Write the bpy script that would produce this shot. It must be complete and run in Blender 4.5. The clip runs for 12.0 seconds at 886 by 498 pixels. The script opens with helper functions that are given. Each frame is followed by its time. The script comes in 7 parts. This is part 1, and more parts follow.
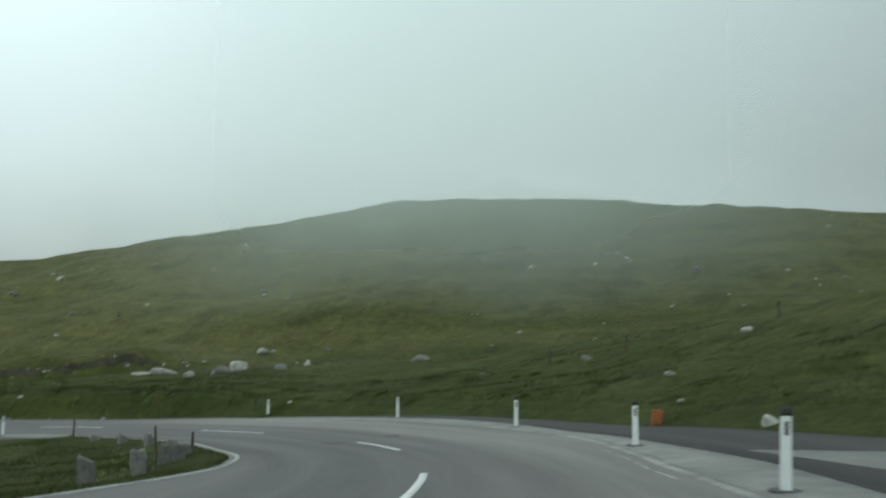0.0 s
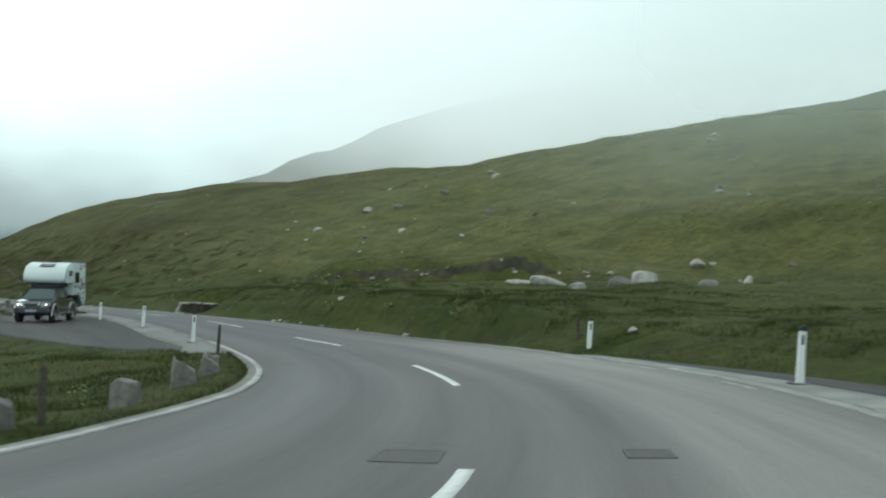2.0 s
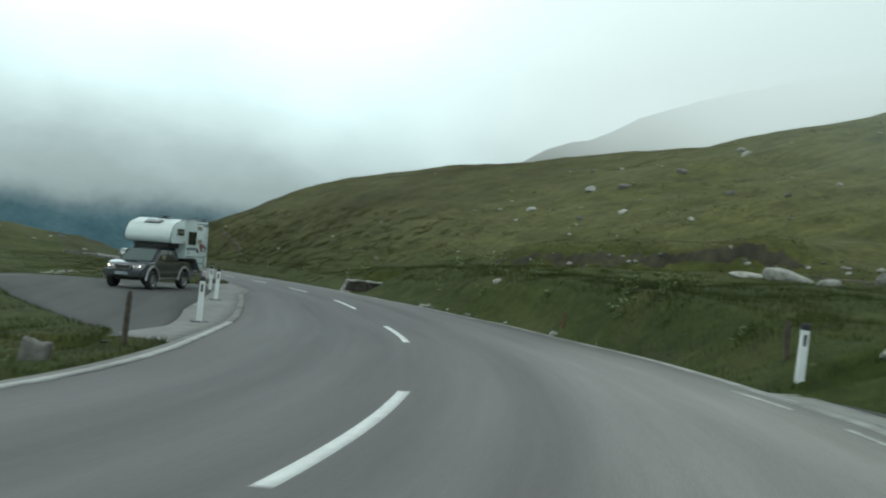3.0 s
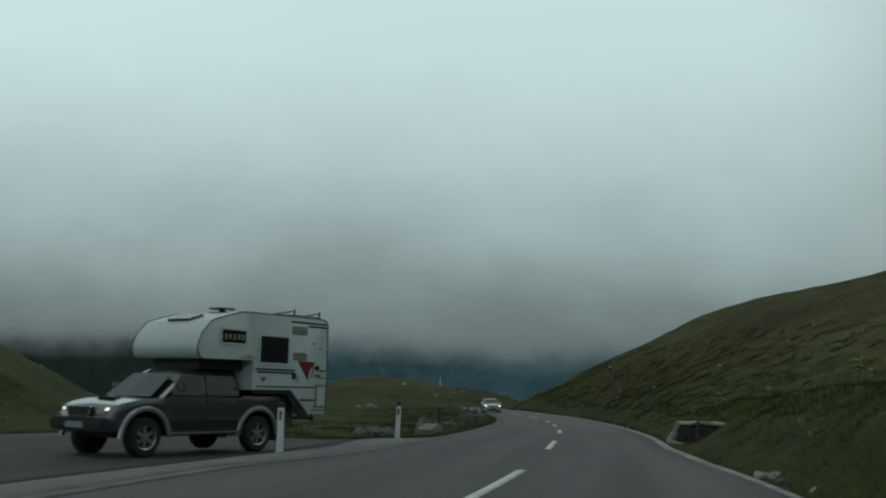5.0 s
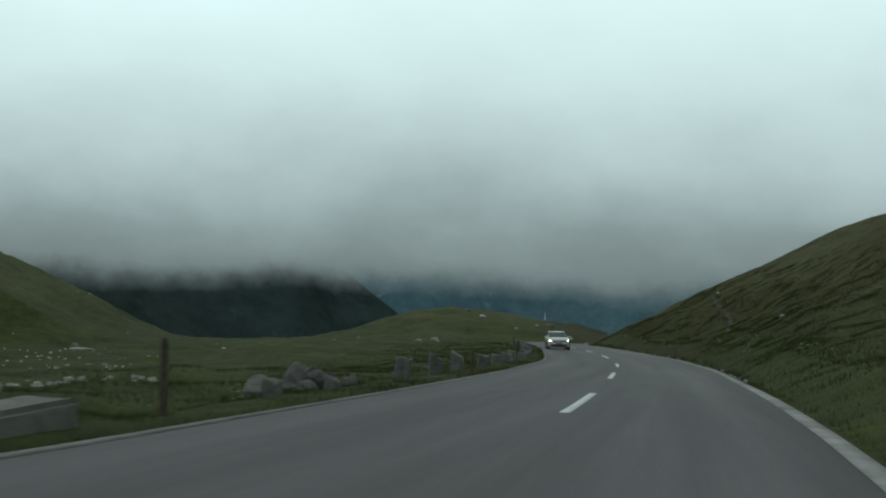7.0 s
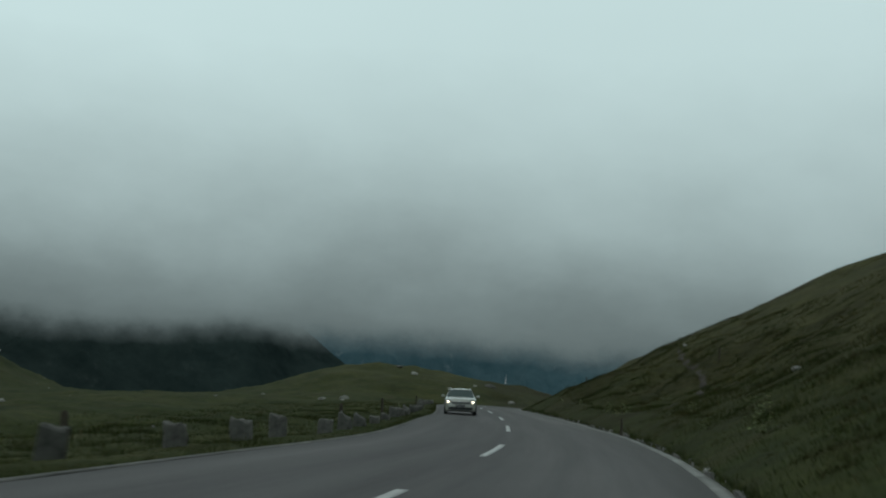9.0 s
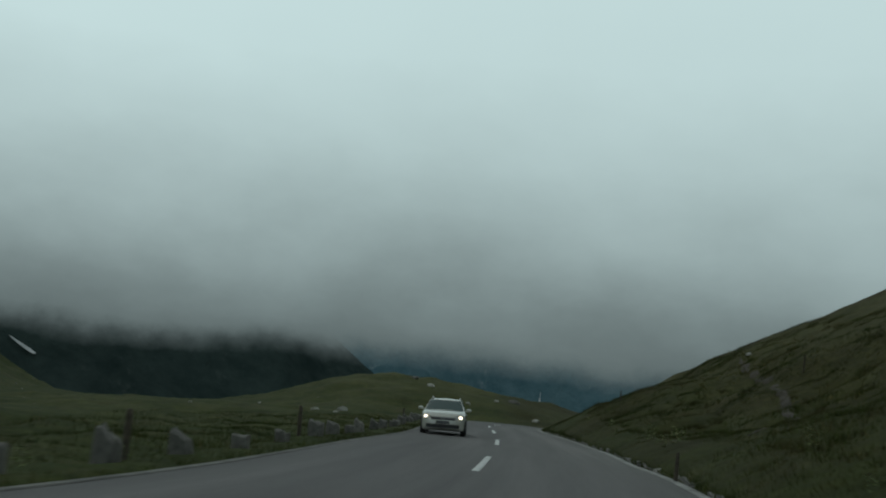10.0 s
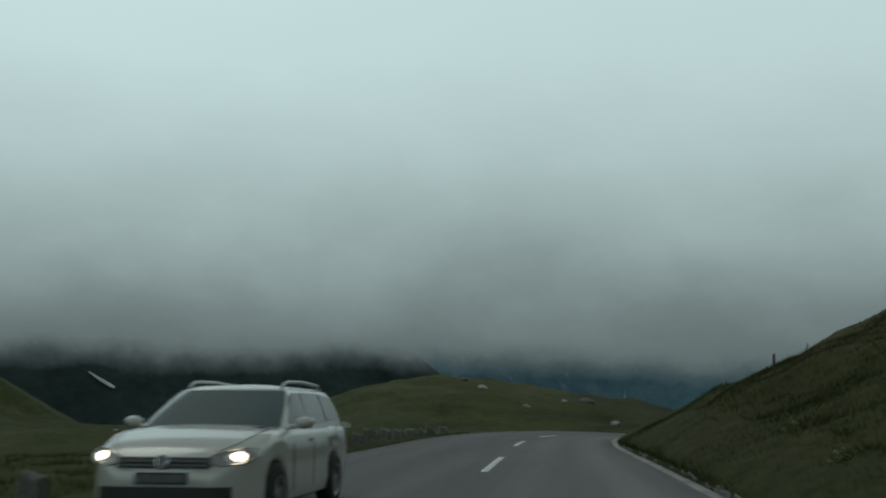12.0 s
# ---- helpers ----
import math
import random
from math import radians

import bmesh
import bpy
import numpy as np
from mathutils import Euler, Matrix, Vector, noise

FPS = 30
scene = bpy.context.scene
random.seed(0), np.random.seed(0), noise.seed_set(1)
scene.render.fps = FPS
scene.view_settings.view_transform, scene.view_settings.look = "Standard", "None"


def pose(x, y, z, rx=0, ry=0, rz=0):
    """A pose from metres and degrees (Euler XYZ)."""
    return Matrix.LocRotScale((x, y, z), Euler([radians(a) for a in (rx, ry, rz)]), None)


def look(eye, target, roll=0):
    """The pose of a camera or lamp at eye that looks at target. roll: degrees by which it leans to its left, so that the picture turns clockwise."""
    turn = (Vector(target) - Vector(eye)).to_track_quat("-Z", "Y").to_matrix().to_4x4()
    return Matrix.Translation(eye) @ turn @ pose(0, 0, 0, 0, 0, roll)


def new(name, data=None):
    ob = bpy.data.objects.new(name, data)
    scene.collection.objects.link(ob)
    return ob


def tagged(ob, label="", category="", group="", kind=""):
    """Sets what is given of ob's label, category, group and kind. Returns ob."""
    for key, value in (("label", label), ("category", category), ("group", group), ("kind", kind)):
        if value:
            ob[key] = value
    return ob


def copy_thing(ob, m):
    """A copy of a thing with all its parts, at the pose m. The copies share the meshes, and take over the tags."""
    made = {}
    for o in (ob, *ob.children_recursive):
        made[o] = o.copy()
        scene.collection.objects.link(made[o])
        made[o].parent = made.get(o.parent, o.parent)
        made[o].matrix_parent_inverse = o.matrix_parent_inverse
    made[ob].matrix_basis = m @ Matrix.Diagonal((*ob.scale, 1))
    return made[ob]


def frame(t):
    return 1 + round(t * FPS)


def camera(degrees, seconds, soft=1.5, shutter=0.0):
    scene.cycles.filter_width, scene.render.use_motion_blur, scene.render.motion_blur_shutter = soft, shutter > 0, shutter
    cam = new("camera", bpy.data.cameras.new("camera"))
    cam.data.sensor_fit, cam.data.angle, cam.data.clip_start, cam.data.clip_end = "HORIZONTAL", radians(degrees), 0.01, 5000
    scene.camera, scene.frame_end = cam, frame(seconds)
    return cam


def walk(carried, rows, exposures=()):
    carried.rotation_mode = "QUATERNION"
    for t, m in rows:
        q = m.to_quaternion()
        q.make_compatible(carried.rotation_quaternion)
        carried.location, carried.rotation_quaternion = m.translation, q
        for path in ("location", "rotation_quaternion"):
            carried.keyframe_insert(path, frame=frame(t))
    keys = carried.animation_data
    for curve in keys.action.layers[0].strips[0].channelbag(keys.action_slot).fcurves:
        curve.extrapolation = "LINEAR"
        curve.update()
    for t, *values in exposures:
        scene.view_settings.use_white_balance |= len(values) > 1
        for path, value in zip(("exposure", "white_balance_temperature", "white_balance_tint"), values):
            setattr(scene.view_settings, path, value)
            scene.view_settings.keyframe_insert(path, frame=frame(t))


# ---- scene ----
from mathutils.bvhtree import BVHTree

cam = camera(47.8, 12.0, soft=2.0, shutter=0.3)
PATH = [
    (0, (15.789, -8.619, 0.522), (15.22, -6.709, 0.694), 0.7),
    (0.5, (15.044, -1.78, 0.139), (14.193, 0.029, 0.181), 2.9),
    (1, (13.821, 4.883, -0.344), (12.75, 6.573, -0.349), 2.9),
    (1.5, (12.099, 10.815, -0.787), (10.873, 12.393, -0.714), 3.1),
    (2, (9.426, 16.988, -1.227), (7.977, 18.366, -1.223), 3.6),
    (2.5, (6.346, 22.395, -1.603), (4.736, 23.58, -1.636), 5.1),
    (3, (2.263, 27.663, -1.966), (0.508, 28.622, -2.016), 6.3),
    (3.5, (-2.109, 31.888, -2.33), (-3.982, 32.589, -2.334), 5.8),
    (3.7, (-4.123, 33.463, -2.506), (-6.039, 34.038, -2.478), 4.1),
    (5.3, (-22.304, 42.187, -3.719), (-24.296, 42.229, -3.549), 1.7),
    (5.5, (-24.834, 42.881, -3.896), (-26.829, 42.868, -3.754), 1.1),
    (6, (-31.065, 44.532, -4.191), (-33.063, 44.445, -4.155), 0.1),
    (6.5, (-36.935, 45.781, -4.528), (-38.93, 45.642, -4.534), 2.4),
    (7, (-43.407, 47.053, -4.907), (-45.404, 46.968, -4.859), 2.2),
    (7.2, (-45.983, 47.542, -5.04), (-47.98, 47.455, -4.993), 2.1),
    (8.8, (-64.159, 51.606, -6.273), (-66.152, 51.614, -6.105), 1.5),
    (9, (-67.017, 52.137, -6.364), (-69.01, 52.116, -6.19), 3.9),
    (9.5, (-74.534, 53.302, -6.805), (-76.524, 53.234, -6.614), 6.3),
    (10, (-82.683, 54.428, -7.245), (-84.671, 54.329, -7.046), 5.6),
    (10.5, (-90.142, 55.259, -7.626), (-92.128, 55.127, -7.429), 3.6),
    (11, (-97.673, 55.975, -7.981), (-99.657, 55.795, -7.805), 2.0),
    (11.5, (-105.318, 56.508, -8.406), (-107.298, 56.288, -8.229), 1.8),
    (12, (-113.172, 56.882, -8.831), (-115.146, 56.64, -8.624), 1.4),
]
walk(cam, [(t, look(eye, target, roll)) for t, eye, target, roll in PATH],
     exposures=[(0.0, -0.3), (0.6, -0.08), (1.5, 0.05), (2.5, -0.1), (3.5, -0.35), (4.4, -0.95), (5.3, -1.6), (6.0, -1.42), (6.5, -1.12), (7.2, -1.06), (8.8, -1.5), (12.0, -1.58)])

# ---- sky, sun and cloud ----
SUN_EL, SUN_AZ = 58.0, 205.0
world = bpy.data.worlds.new("sky")
scene.world = world
world.use_nodes = True
wn, wl = world.node_tree.nodes, world.node_tree.links
sky = wn.new("ShaderNodeTexSky")
sky.sky_type, sky.sun_disc = "NISHITA", False
sky.sun_elevation, sky.sun_rotation = radians(SUN_EL), radians(SUN_AZ)
sky.air_density, sky.dust_density = 1.0, 6.0
wmix = wn.new("ShaderNodeMix")
wmix.data_type = "RGBA"
wmix.inputs[0].default_value = 0.85
wmix.inputs[7].default_value = (6.6, 8.0, 8.0, 1)
wl.new(sky.outputs[0], wmix.inputs[6])
wl.new(wmix.outputs[2], wn["Background"].inputs[0])
wn["Background"].inputs[1].default_value = 0.1
sun = new("sun", bpy.data.lights.new("sun", "SUN"))
sun.data.energy, sun.data.angle, sun.data.color = 0.7, radians(25), (0.90, 1.0, 0.93)
sun.rotation_euler = Euler((radians(90 - SUN_EL), 0, radians(180 - SUN_AZ)))


# ---- materials ----
class Nodes:
    """A node tree being wired: small helpers round one material."""

    def __init__(self, name):
        self.m = bpy.data.materials.new(name)
        self.m.use_nodes = True
        self.t = self.m.node_tree
        self.b = self.t.nodes["Principled BSDF"]
        self.out = self.t.nodes["Material Output"]

    def add(self, kind, operation="", data_type="", blend_type=""):
        n = self.t.nodes.new(kind)
        if operation:
            n.operation = operation
        if data_type:
            n.data_type = data_type
        if blend_type:
            n.blend_type = blend_type
        return n

    def link(self, a, b):
        self.t.links.new(a, b)

    def noise(self, scale, detail=4.0, rough=0.55, coord="Object", stretch=None):
        c = self.add("ShaderNodeTexCoord")
        n = self.add("ShaderNodeTexNoise")
        n.inputs["Scale"].default_value, n.inputs["Detail"].default_value, n.inputs["Roughness"].default_value = scale, detail, rough
        if stretch:
            mp = self.add("ShaderNodeMapping")
            mp.inputs["Scale"].default_value = stretch
            self.link(c.outputs[coord], mp.inputs[0])
            self.link(mp.outputs[0], n.inputs["Vector"])
        else:
            self.link(c.outputs[coord], n.inputs["Vector"])
        return n.outputs[0]

    def ramp(self, fac, stops):
        r = self.add("ShaderNodeValToRGB")
        e = r.color_ramp.elements
        while len(e) < len(stops):
            e.new(0.5)
        for el, (p, c) in zip(e, stops):
            el.position, el.color = p, (*c, 1) if len(c) == 3 else c
        self.link(fac, r.inputs[0])
        return r.outputs[0]

    def mix(self, fac, a, b, blend="MIX"):
        n = self.add("ShaderNodeMix", data_type="RGBA", blend_type=blend)
        for v, i in ((fac, 0), (a, 6), (b, 7)):
            if isinstance(v, (int, float)):
                n.inputs[i].default_value = v
            elif isinstance(v, tuple):
                n.inputs[i].default_value = (*v, 1)
            else:
                self.link(v, n.inputs[i])
        return n.outputs[2]

    def bump(self, height, strength=0.3, dist=0.02):
        n = self.add("ShaderNodeBump")
        n.inputs["Strength"].default_value, n.inputs["Distance"].default_value = strength, dist
        self.link(height, n.inputs["Height"])
        self.link(n.outputs[0], self.b.inputs["Normal"])

    def random(self):
        return self.add("ShaderNodeObjectInfo").outputs["Random"]


def plain(name, colour, rough=0.6, metal=0.0, vary=0.12, scale=6.0, bump=0.0, coat=0.0):
    """A surface of one material with fine mottling and larger dirt."""
    k = Nodes(name)
    lo = tuple(c * (1 - vary) for c in colour)
    hi = tuple(min(1, c * (1 + vary)) for c in colour)
    a = k.ramp(k.noise(scale, 6), [(0.3, lo), (0.7, hi)])
    d = k.ramp(k.noise(scale * 0.23, 3), [(0.42, (1, 1, 1)), (0.75, (1 - vary * 1.6,) * 3)])
    k.link(k.mix(1.0, a, d, "MULTIPLY"), k.b.inputs["Base Color"])
    k.b.inputs["Roughness"].default_value, k.b.inputs["Metallic"].default_value = rough, metal
    k.b.inputs["Coat Weight"].default_value = coat
    if bump:
        k.bump(k.noise(scale * 4, 5), bump, 0.01)
    return k.m


def glass_dark(name, tint=(0.015, 0.018, 0.02)):
    k = Nodes(name)
    k.b.inputs["Base Color"].default_value = (*tint, 1)
    k.b.inputs["Roughness"].default_value = 0.06
    k.b.inputs["Coat Weight"].default_value = 0.15
    k.b.inputs["Coat Roughness"].default_value = 0.03
    return k.m


def glow(name, colour, strength):
    k = Nodes(name)
    k.b.inputs["Base Color"].default_value = (0.8, 0.8, 0.8, 1)
    k.b.inputs["Emission Color"].default_value = (*colour, 1)
    k.b.inputs["Emission Strength"].default_value = strength
    return k.m


def grass_ground():
    k = Nodes("alpine_turf")
    big = k.noise(0.035, 5, 0.6)
    mid = k.noise(0.22, 6, 0.6, stretch=(0.7, 0.55, 1.0))
    fine = k.noise(2.2, 8, 0.72)
    # sheep tracks and sward lines follow the contours
    lines = k.noise(1.0, 5, 0.62, stretch=(0.07, 0.09, 1.25))
    green = k.ramp(fine, [(0.25, (0.0155, 0.0215, 0.004)), (0.55, (0.033, 0.046, 0.008)), (0.8, (0.062, 0.076, 0.017))])
    straw = k.ramp(fine, [(0.25, (0.050, 0.053, 0.018)), (0.55, (0.094, 0.095, 0.035)), (0.85, (0.154, 0.149, 0.067))])
    att = k.add("ShaderNodeAttribute")
    att.attribute_name = "dry"
    f1 = k.ramp(big, [(0.36, (0.0,) * 3), (0.64, (0.5,) * 3)])
    f2 = k.ramp(mid, [(0.36, (0.0,) * 3), (0.68, (0.55,) * 3)])
    f3 = k.ramp(lines, [(0.36, (0.1,) * 3), (0.66, (0.55,) * 3)])
    both = k.mix(0.4, k.mix(0.5, f1, f2), f3)
    dry = k.add("ShaderNodeMath", operation="MULTIPLY_ADD")
    dry.inputs[1].default_value = 1.5
    k.link(both, dry.inputs[0])
    off = k.add("ShaderNodeMath", operation="SUBTRACT")
    off.inputs[1].default_value = 0.32
    k.link(att.outputs["Fac"], off.inputs[0])
    k.link(off.outputs[0], dry.inputs[2])
    dry.use_clamp = True
    both = dry.outputs[0]
    clump = k.ramp(k.noise(0.85, 5, 0.65), [(0.32, (0.76, 0.78, 0.76)), (0.5, (0.98, 0.98, 0.98)), (0.7, (1.16, 1.14, 1.10))])
    dark = k.ramp(lines, [(0.30, (0.92, 0.93, 0.91)), (0.48, (1, 1, 1)), (0.75, (1.06, 1.05, 1.03))])
    base = k.mix(1.0, k.mix(1.0, k.mix(both, green, straw), clump, "MULTIPLY"), dark, "MULTIPLY")
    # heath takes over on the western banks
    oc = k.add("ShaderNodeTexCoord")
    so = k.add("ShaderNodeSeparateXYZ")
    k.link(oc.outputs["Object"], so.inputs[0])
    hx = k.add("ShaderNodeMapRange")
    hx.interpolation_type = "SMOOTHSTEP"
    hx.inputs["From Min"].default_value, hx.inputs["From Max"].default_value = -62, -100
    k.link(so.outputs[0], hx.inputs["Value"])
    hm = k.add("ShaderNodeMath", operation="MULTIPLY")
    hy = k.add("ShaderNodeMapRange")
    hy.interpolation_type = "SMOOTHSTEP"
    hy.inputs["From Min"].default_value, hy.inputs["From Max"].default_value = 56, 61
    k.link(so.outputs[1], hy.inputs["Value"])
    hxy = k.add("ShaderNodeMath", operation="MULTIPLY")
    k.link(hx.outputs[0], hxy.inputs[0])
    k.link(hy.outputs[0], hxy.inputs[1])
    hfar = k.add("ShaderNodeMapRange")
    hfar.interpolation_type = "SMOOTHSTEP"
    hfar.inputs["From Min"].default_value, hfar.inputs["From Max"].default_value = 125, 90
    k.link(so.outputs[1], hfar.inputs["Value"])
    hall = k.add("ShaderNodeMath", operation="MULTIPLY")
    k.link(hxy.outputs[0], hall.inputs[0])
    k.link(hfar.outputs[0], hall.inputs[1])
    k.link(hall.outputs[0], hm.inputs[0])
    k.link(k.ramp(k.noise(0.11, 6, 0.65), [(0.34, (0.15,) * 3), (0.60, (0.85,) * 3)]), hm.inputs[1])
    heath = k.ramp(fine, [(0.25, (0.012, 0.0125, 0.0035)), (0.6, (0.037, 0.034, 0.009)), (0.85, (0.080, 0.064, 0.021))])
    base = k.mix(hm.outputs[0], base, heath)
    soil = k.ramp(k.noise(0.5, 7, 0.7), [(0.28, (0.65, 0.60, 0.55)), (0.38, (1, 1, 1))])
    base = k.mix(1.0, base, soil, "MULTIPLY")
    rust = k.ramp(k.noise(0.42, 7, 0.68), [(0.49, (0,) * 3), (0.65, (0.5,) * 3)])
    base = k.mix(rust, base, k.ramp(fine, [(0.28, (0.029, 0.026, 0.010)), (0.55, (0.060, 0.053, 0.020)), (0.8, (0.106, 0.092, 0.041))]))
    hollow = k.ramp(k.noise(0.30, 6, 0.66), [(0.34, (0.70, 0.73, 0.70)), (0.48, (1, 1, 1)), (0.72, (1.12, 1.10, 1.06))])
    base = k.mix(1.0, base, hollow, "MULTIPLY")
    bare = k.ramp(k.noise(0.16, 8, 0.72, stretch=(0.6, 1.5, 1.5)), [(0.60, (0,) * 3), (0.72, (0.6,) * 3)])
    base = k.mix(bare, base, k.ramp(fine, [(0.3, (0.040, 0.028, 0.014)), (0.7, (0.105, 0.078, 0.042))]))
    stone = k.ramp(k.noise(0.9, 9, 0.72), [(0.75, (0,) * 3), (0.77, (1,) * 3)])
    base = k.mix(stone, base, (0.22, 0.22, 0.20))
    k.link(base, k.b.inputs["Base Color"])
    k.b.inputs["Roughness"].default_value = 0.95
    k.b.inputs["Specular IOR Level"].default_value = 0.15
    h = k.mix(0.5, k.noise(3.5, 8, 0.7), mid)
    k.bump(h, 0.55, 0.11)
    return k.m


def asphalt(name, grey, patch=0.16, tracks=True):
    k = Nodes(name)
    fine = k.ramp(k.noise(60, 3, 0.6), [(0.3, (grey * 0.80, grey * 0.76, grey * 0.755)), (0.7, (grey * 1.36, grey * 1.30, grey * 1.28))])
    wear = k.ramp(k.noise(1.0, 5, 0.6, "UV", (0.5, 0.035, 1.0)), [(0.35, (1 - patch,) * 3), (0.68, (1 + patch * 0.6,) * 3)])
    streak = k.ramp(k.noise(1.0, 6, 0.65, "UV", (1.6, 0.05, 1.0)), [(0.3, (0.84,) * 3), (0.7, (1.14,) * 3)])
    c = k.mix(1.0, k.mix(1.0, fine, wear, "MULTIPLY"), streak, "MULTIPLY")
    if tracks:
        uvn = k.add("ShaderNodeTexCoord")
        sp = k.add("ShaderNodeSeparateXYZ")
        k.link(uvn.outputs["UV"], sp.inputs[0])
        ab = k.add("ShaderNodeMath", operation="ABSOLUTE")
        k.link(sp.outputs[0], ab.inputs[0])
        mr = k.add("ShaderNodeMapRange")
        mr.inputs["From Max"].default_value = 4.5
        k.link(ab.outputs[0], mr.inputs["Value"])
        # polished wheel tracks, darker oil strip between them, dusty edge
        band = k.ramp(mr.outputs[0], [(0.0, (0.97,) * 3), (0.10, (0.95,) * 3), (0.22, (1.08,) * 3), (0.38, (0.90,) * 3), (0.56, (1.10,) * 3), (0.75, (0.98,) * 3), (0.95, (1.12, 1.12, 1.09))])
        c = k.mix(1.0, c, band, "MULTIPLY")
        # dusty, bleached outer edge in the bend; the inner lane is toned darker
        out = k.add("ShaderNodeMapRange")
        out.interpolation_type = "SMOOTHSTEP"
        out.inputs["From Min"].default_value, out.inputs["From Max"].default_value = -2.6, 4.4
        k.link(sp.outputs[0], out.inputs["Value"])
        stretch = k.add("ShaderNodeMapRange")
        stretch.inputs["From Max"].default_value = 240
        k.link(sp.outputs[1], stretch.inputs["Value"])
        dusty = k.ramp(stretch.outputs[0], [(0.0, (1, 1, 1)), (0.34, (1, 1, 1)), (0.43, (0.42,) * 3), (0.70, (0.42,) * 3), (0.82, (0.8,) * 3), (1.0, (0.8,) * 3)])
        pale = k.add("ShaderNodeMath", operation="MULTIPLY")
        k.link(out.outputs[0], pale.inputs[0])
        k.link(dusty, pale.inputs[1])
        c = k.mix(1.0, c, k.ramp(pale.outputs[0], [(0.0, (0.87, 0.87, 0.88)), (0.42, (1, 1, 1)), (0.6, (1.08, 1.08, 1.07)), (1.0, (1.75, 1.74, 1.69))]), "MULTIPLY")
        # asphalt colour is darker over a stretch past the lay-by
        along = k.add("ShaderNodeMapRange")
        along.inputs["From Max"].default_value = 240
        k.link(sp.outputs[1], along.inputs["Value"])
        run_tone = k.ramp(along.outputs[0], [(0.0, (1, 1, 1)), (0.36, (1, 1, 1)), (0.43, (0.86, 0.85, 0.87)), (0.57, (0.86, 0.85, 0.87)), (0.65, (1, 1, 1))])
        c = k.mix(1.0, c, run_tone, "MULTIPLY")
    k.link(c, k.b.inputs["Base Color"])
    k.link(k.ramp(k.noise(1.0, 4, 0.6, "UV", (1.2, 0.06, 1.0)), [(0.3, (0.76,) * 3), (0.7, (0.88,) * 3)]), k.b.inputs["Roughness"])
    k.b.inputs["Specular IOR Level"].default_value = 0.35
    k.bump(k.noise(90, 3), 0.25, 0.006)
    return k.m


def rocky(name, colour=(0.30, 0.30, 0.28), moss=0.5):
    k = Nodes(name)
    a = k.ramp(k.noise(3.0, 8, 0.7), [(0.28, tuple(c * 0.45 for c in colour)), (0.5, colour), (0.75, tuple(min(0.8, c * 1.55) for c in colour))])
    r = k.add("ShaderNodeObjectInfo").outputs["Random"]
    a = k.mix(1.0, a, k.ramp(r, [(0.0, (0.75, 0.75, 0.73)), (1.0, (1.15, 1.13, 1.1))]), "MULTIPLY")
    g = k.ramp(k.noise(1.6, 6, 0.7), [(0.55, (0,) * 3), (0.68, (moss,) * 3)])
    k.link(k.mix(g, a, (0.07, 0.075, 0.035)), k.b.inputs["Base Color"])
    k.b.inputs["Roughness"].default_value = 0.9
    k.bump(k.noise(9, 8, 0.7), 0.8, 0.04)
    return k.m


def leafy(name, dark, light):
    """Blades and leaves: colour varies from piece to piece."""
    k = Nodes(name)
    g = k.add("ShaderNodeNewGeometry").outputs["Random Per Island"]
    c = k.ramp(g, [(0.0, dark), (0.7, light), (0.93, tuple(q * 1.25 for q in light)), (1.0, (0.13, 0.115, 0.055))])
    b = k.ramp(k.noise(0.12, 4), [(0.35, (0.7, 0.75, 0.7)), (0.65, (1.15, 1.1, 1.0))])
    k.link(k.mix(1.0, c, b, "MULTIPLY"), k.b.inputs["Base Color"])
    k.b.inputs["Roughness"].default_value = 0.85
    k.b.inputs["Specular IOR Level"].default_value = 0.2
    return k.m


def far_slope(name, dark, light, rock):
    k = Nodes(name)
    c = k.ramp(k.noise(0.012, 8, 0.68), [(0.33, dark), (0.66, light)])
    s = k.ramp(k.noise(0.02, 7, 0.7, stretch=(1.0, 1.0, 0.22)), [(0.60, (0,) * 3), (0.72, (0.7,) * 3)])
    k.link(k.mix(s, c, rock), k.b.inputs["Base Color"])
    k.b.inputs["Roughness"].default_value = 1.0
    k.b.inputs["Specular IOR Level"].default_value = 0.0
    k.bump(k.noise(0.03, 8, 0.7), 1.0, 12.0)
    return k.m


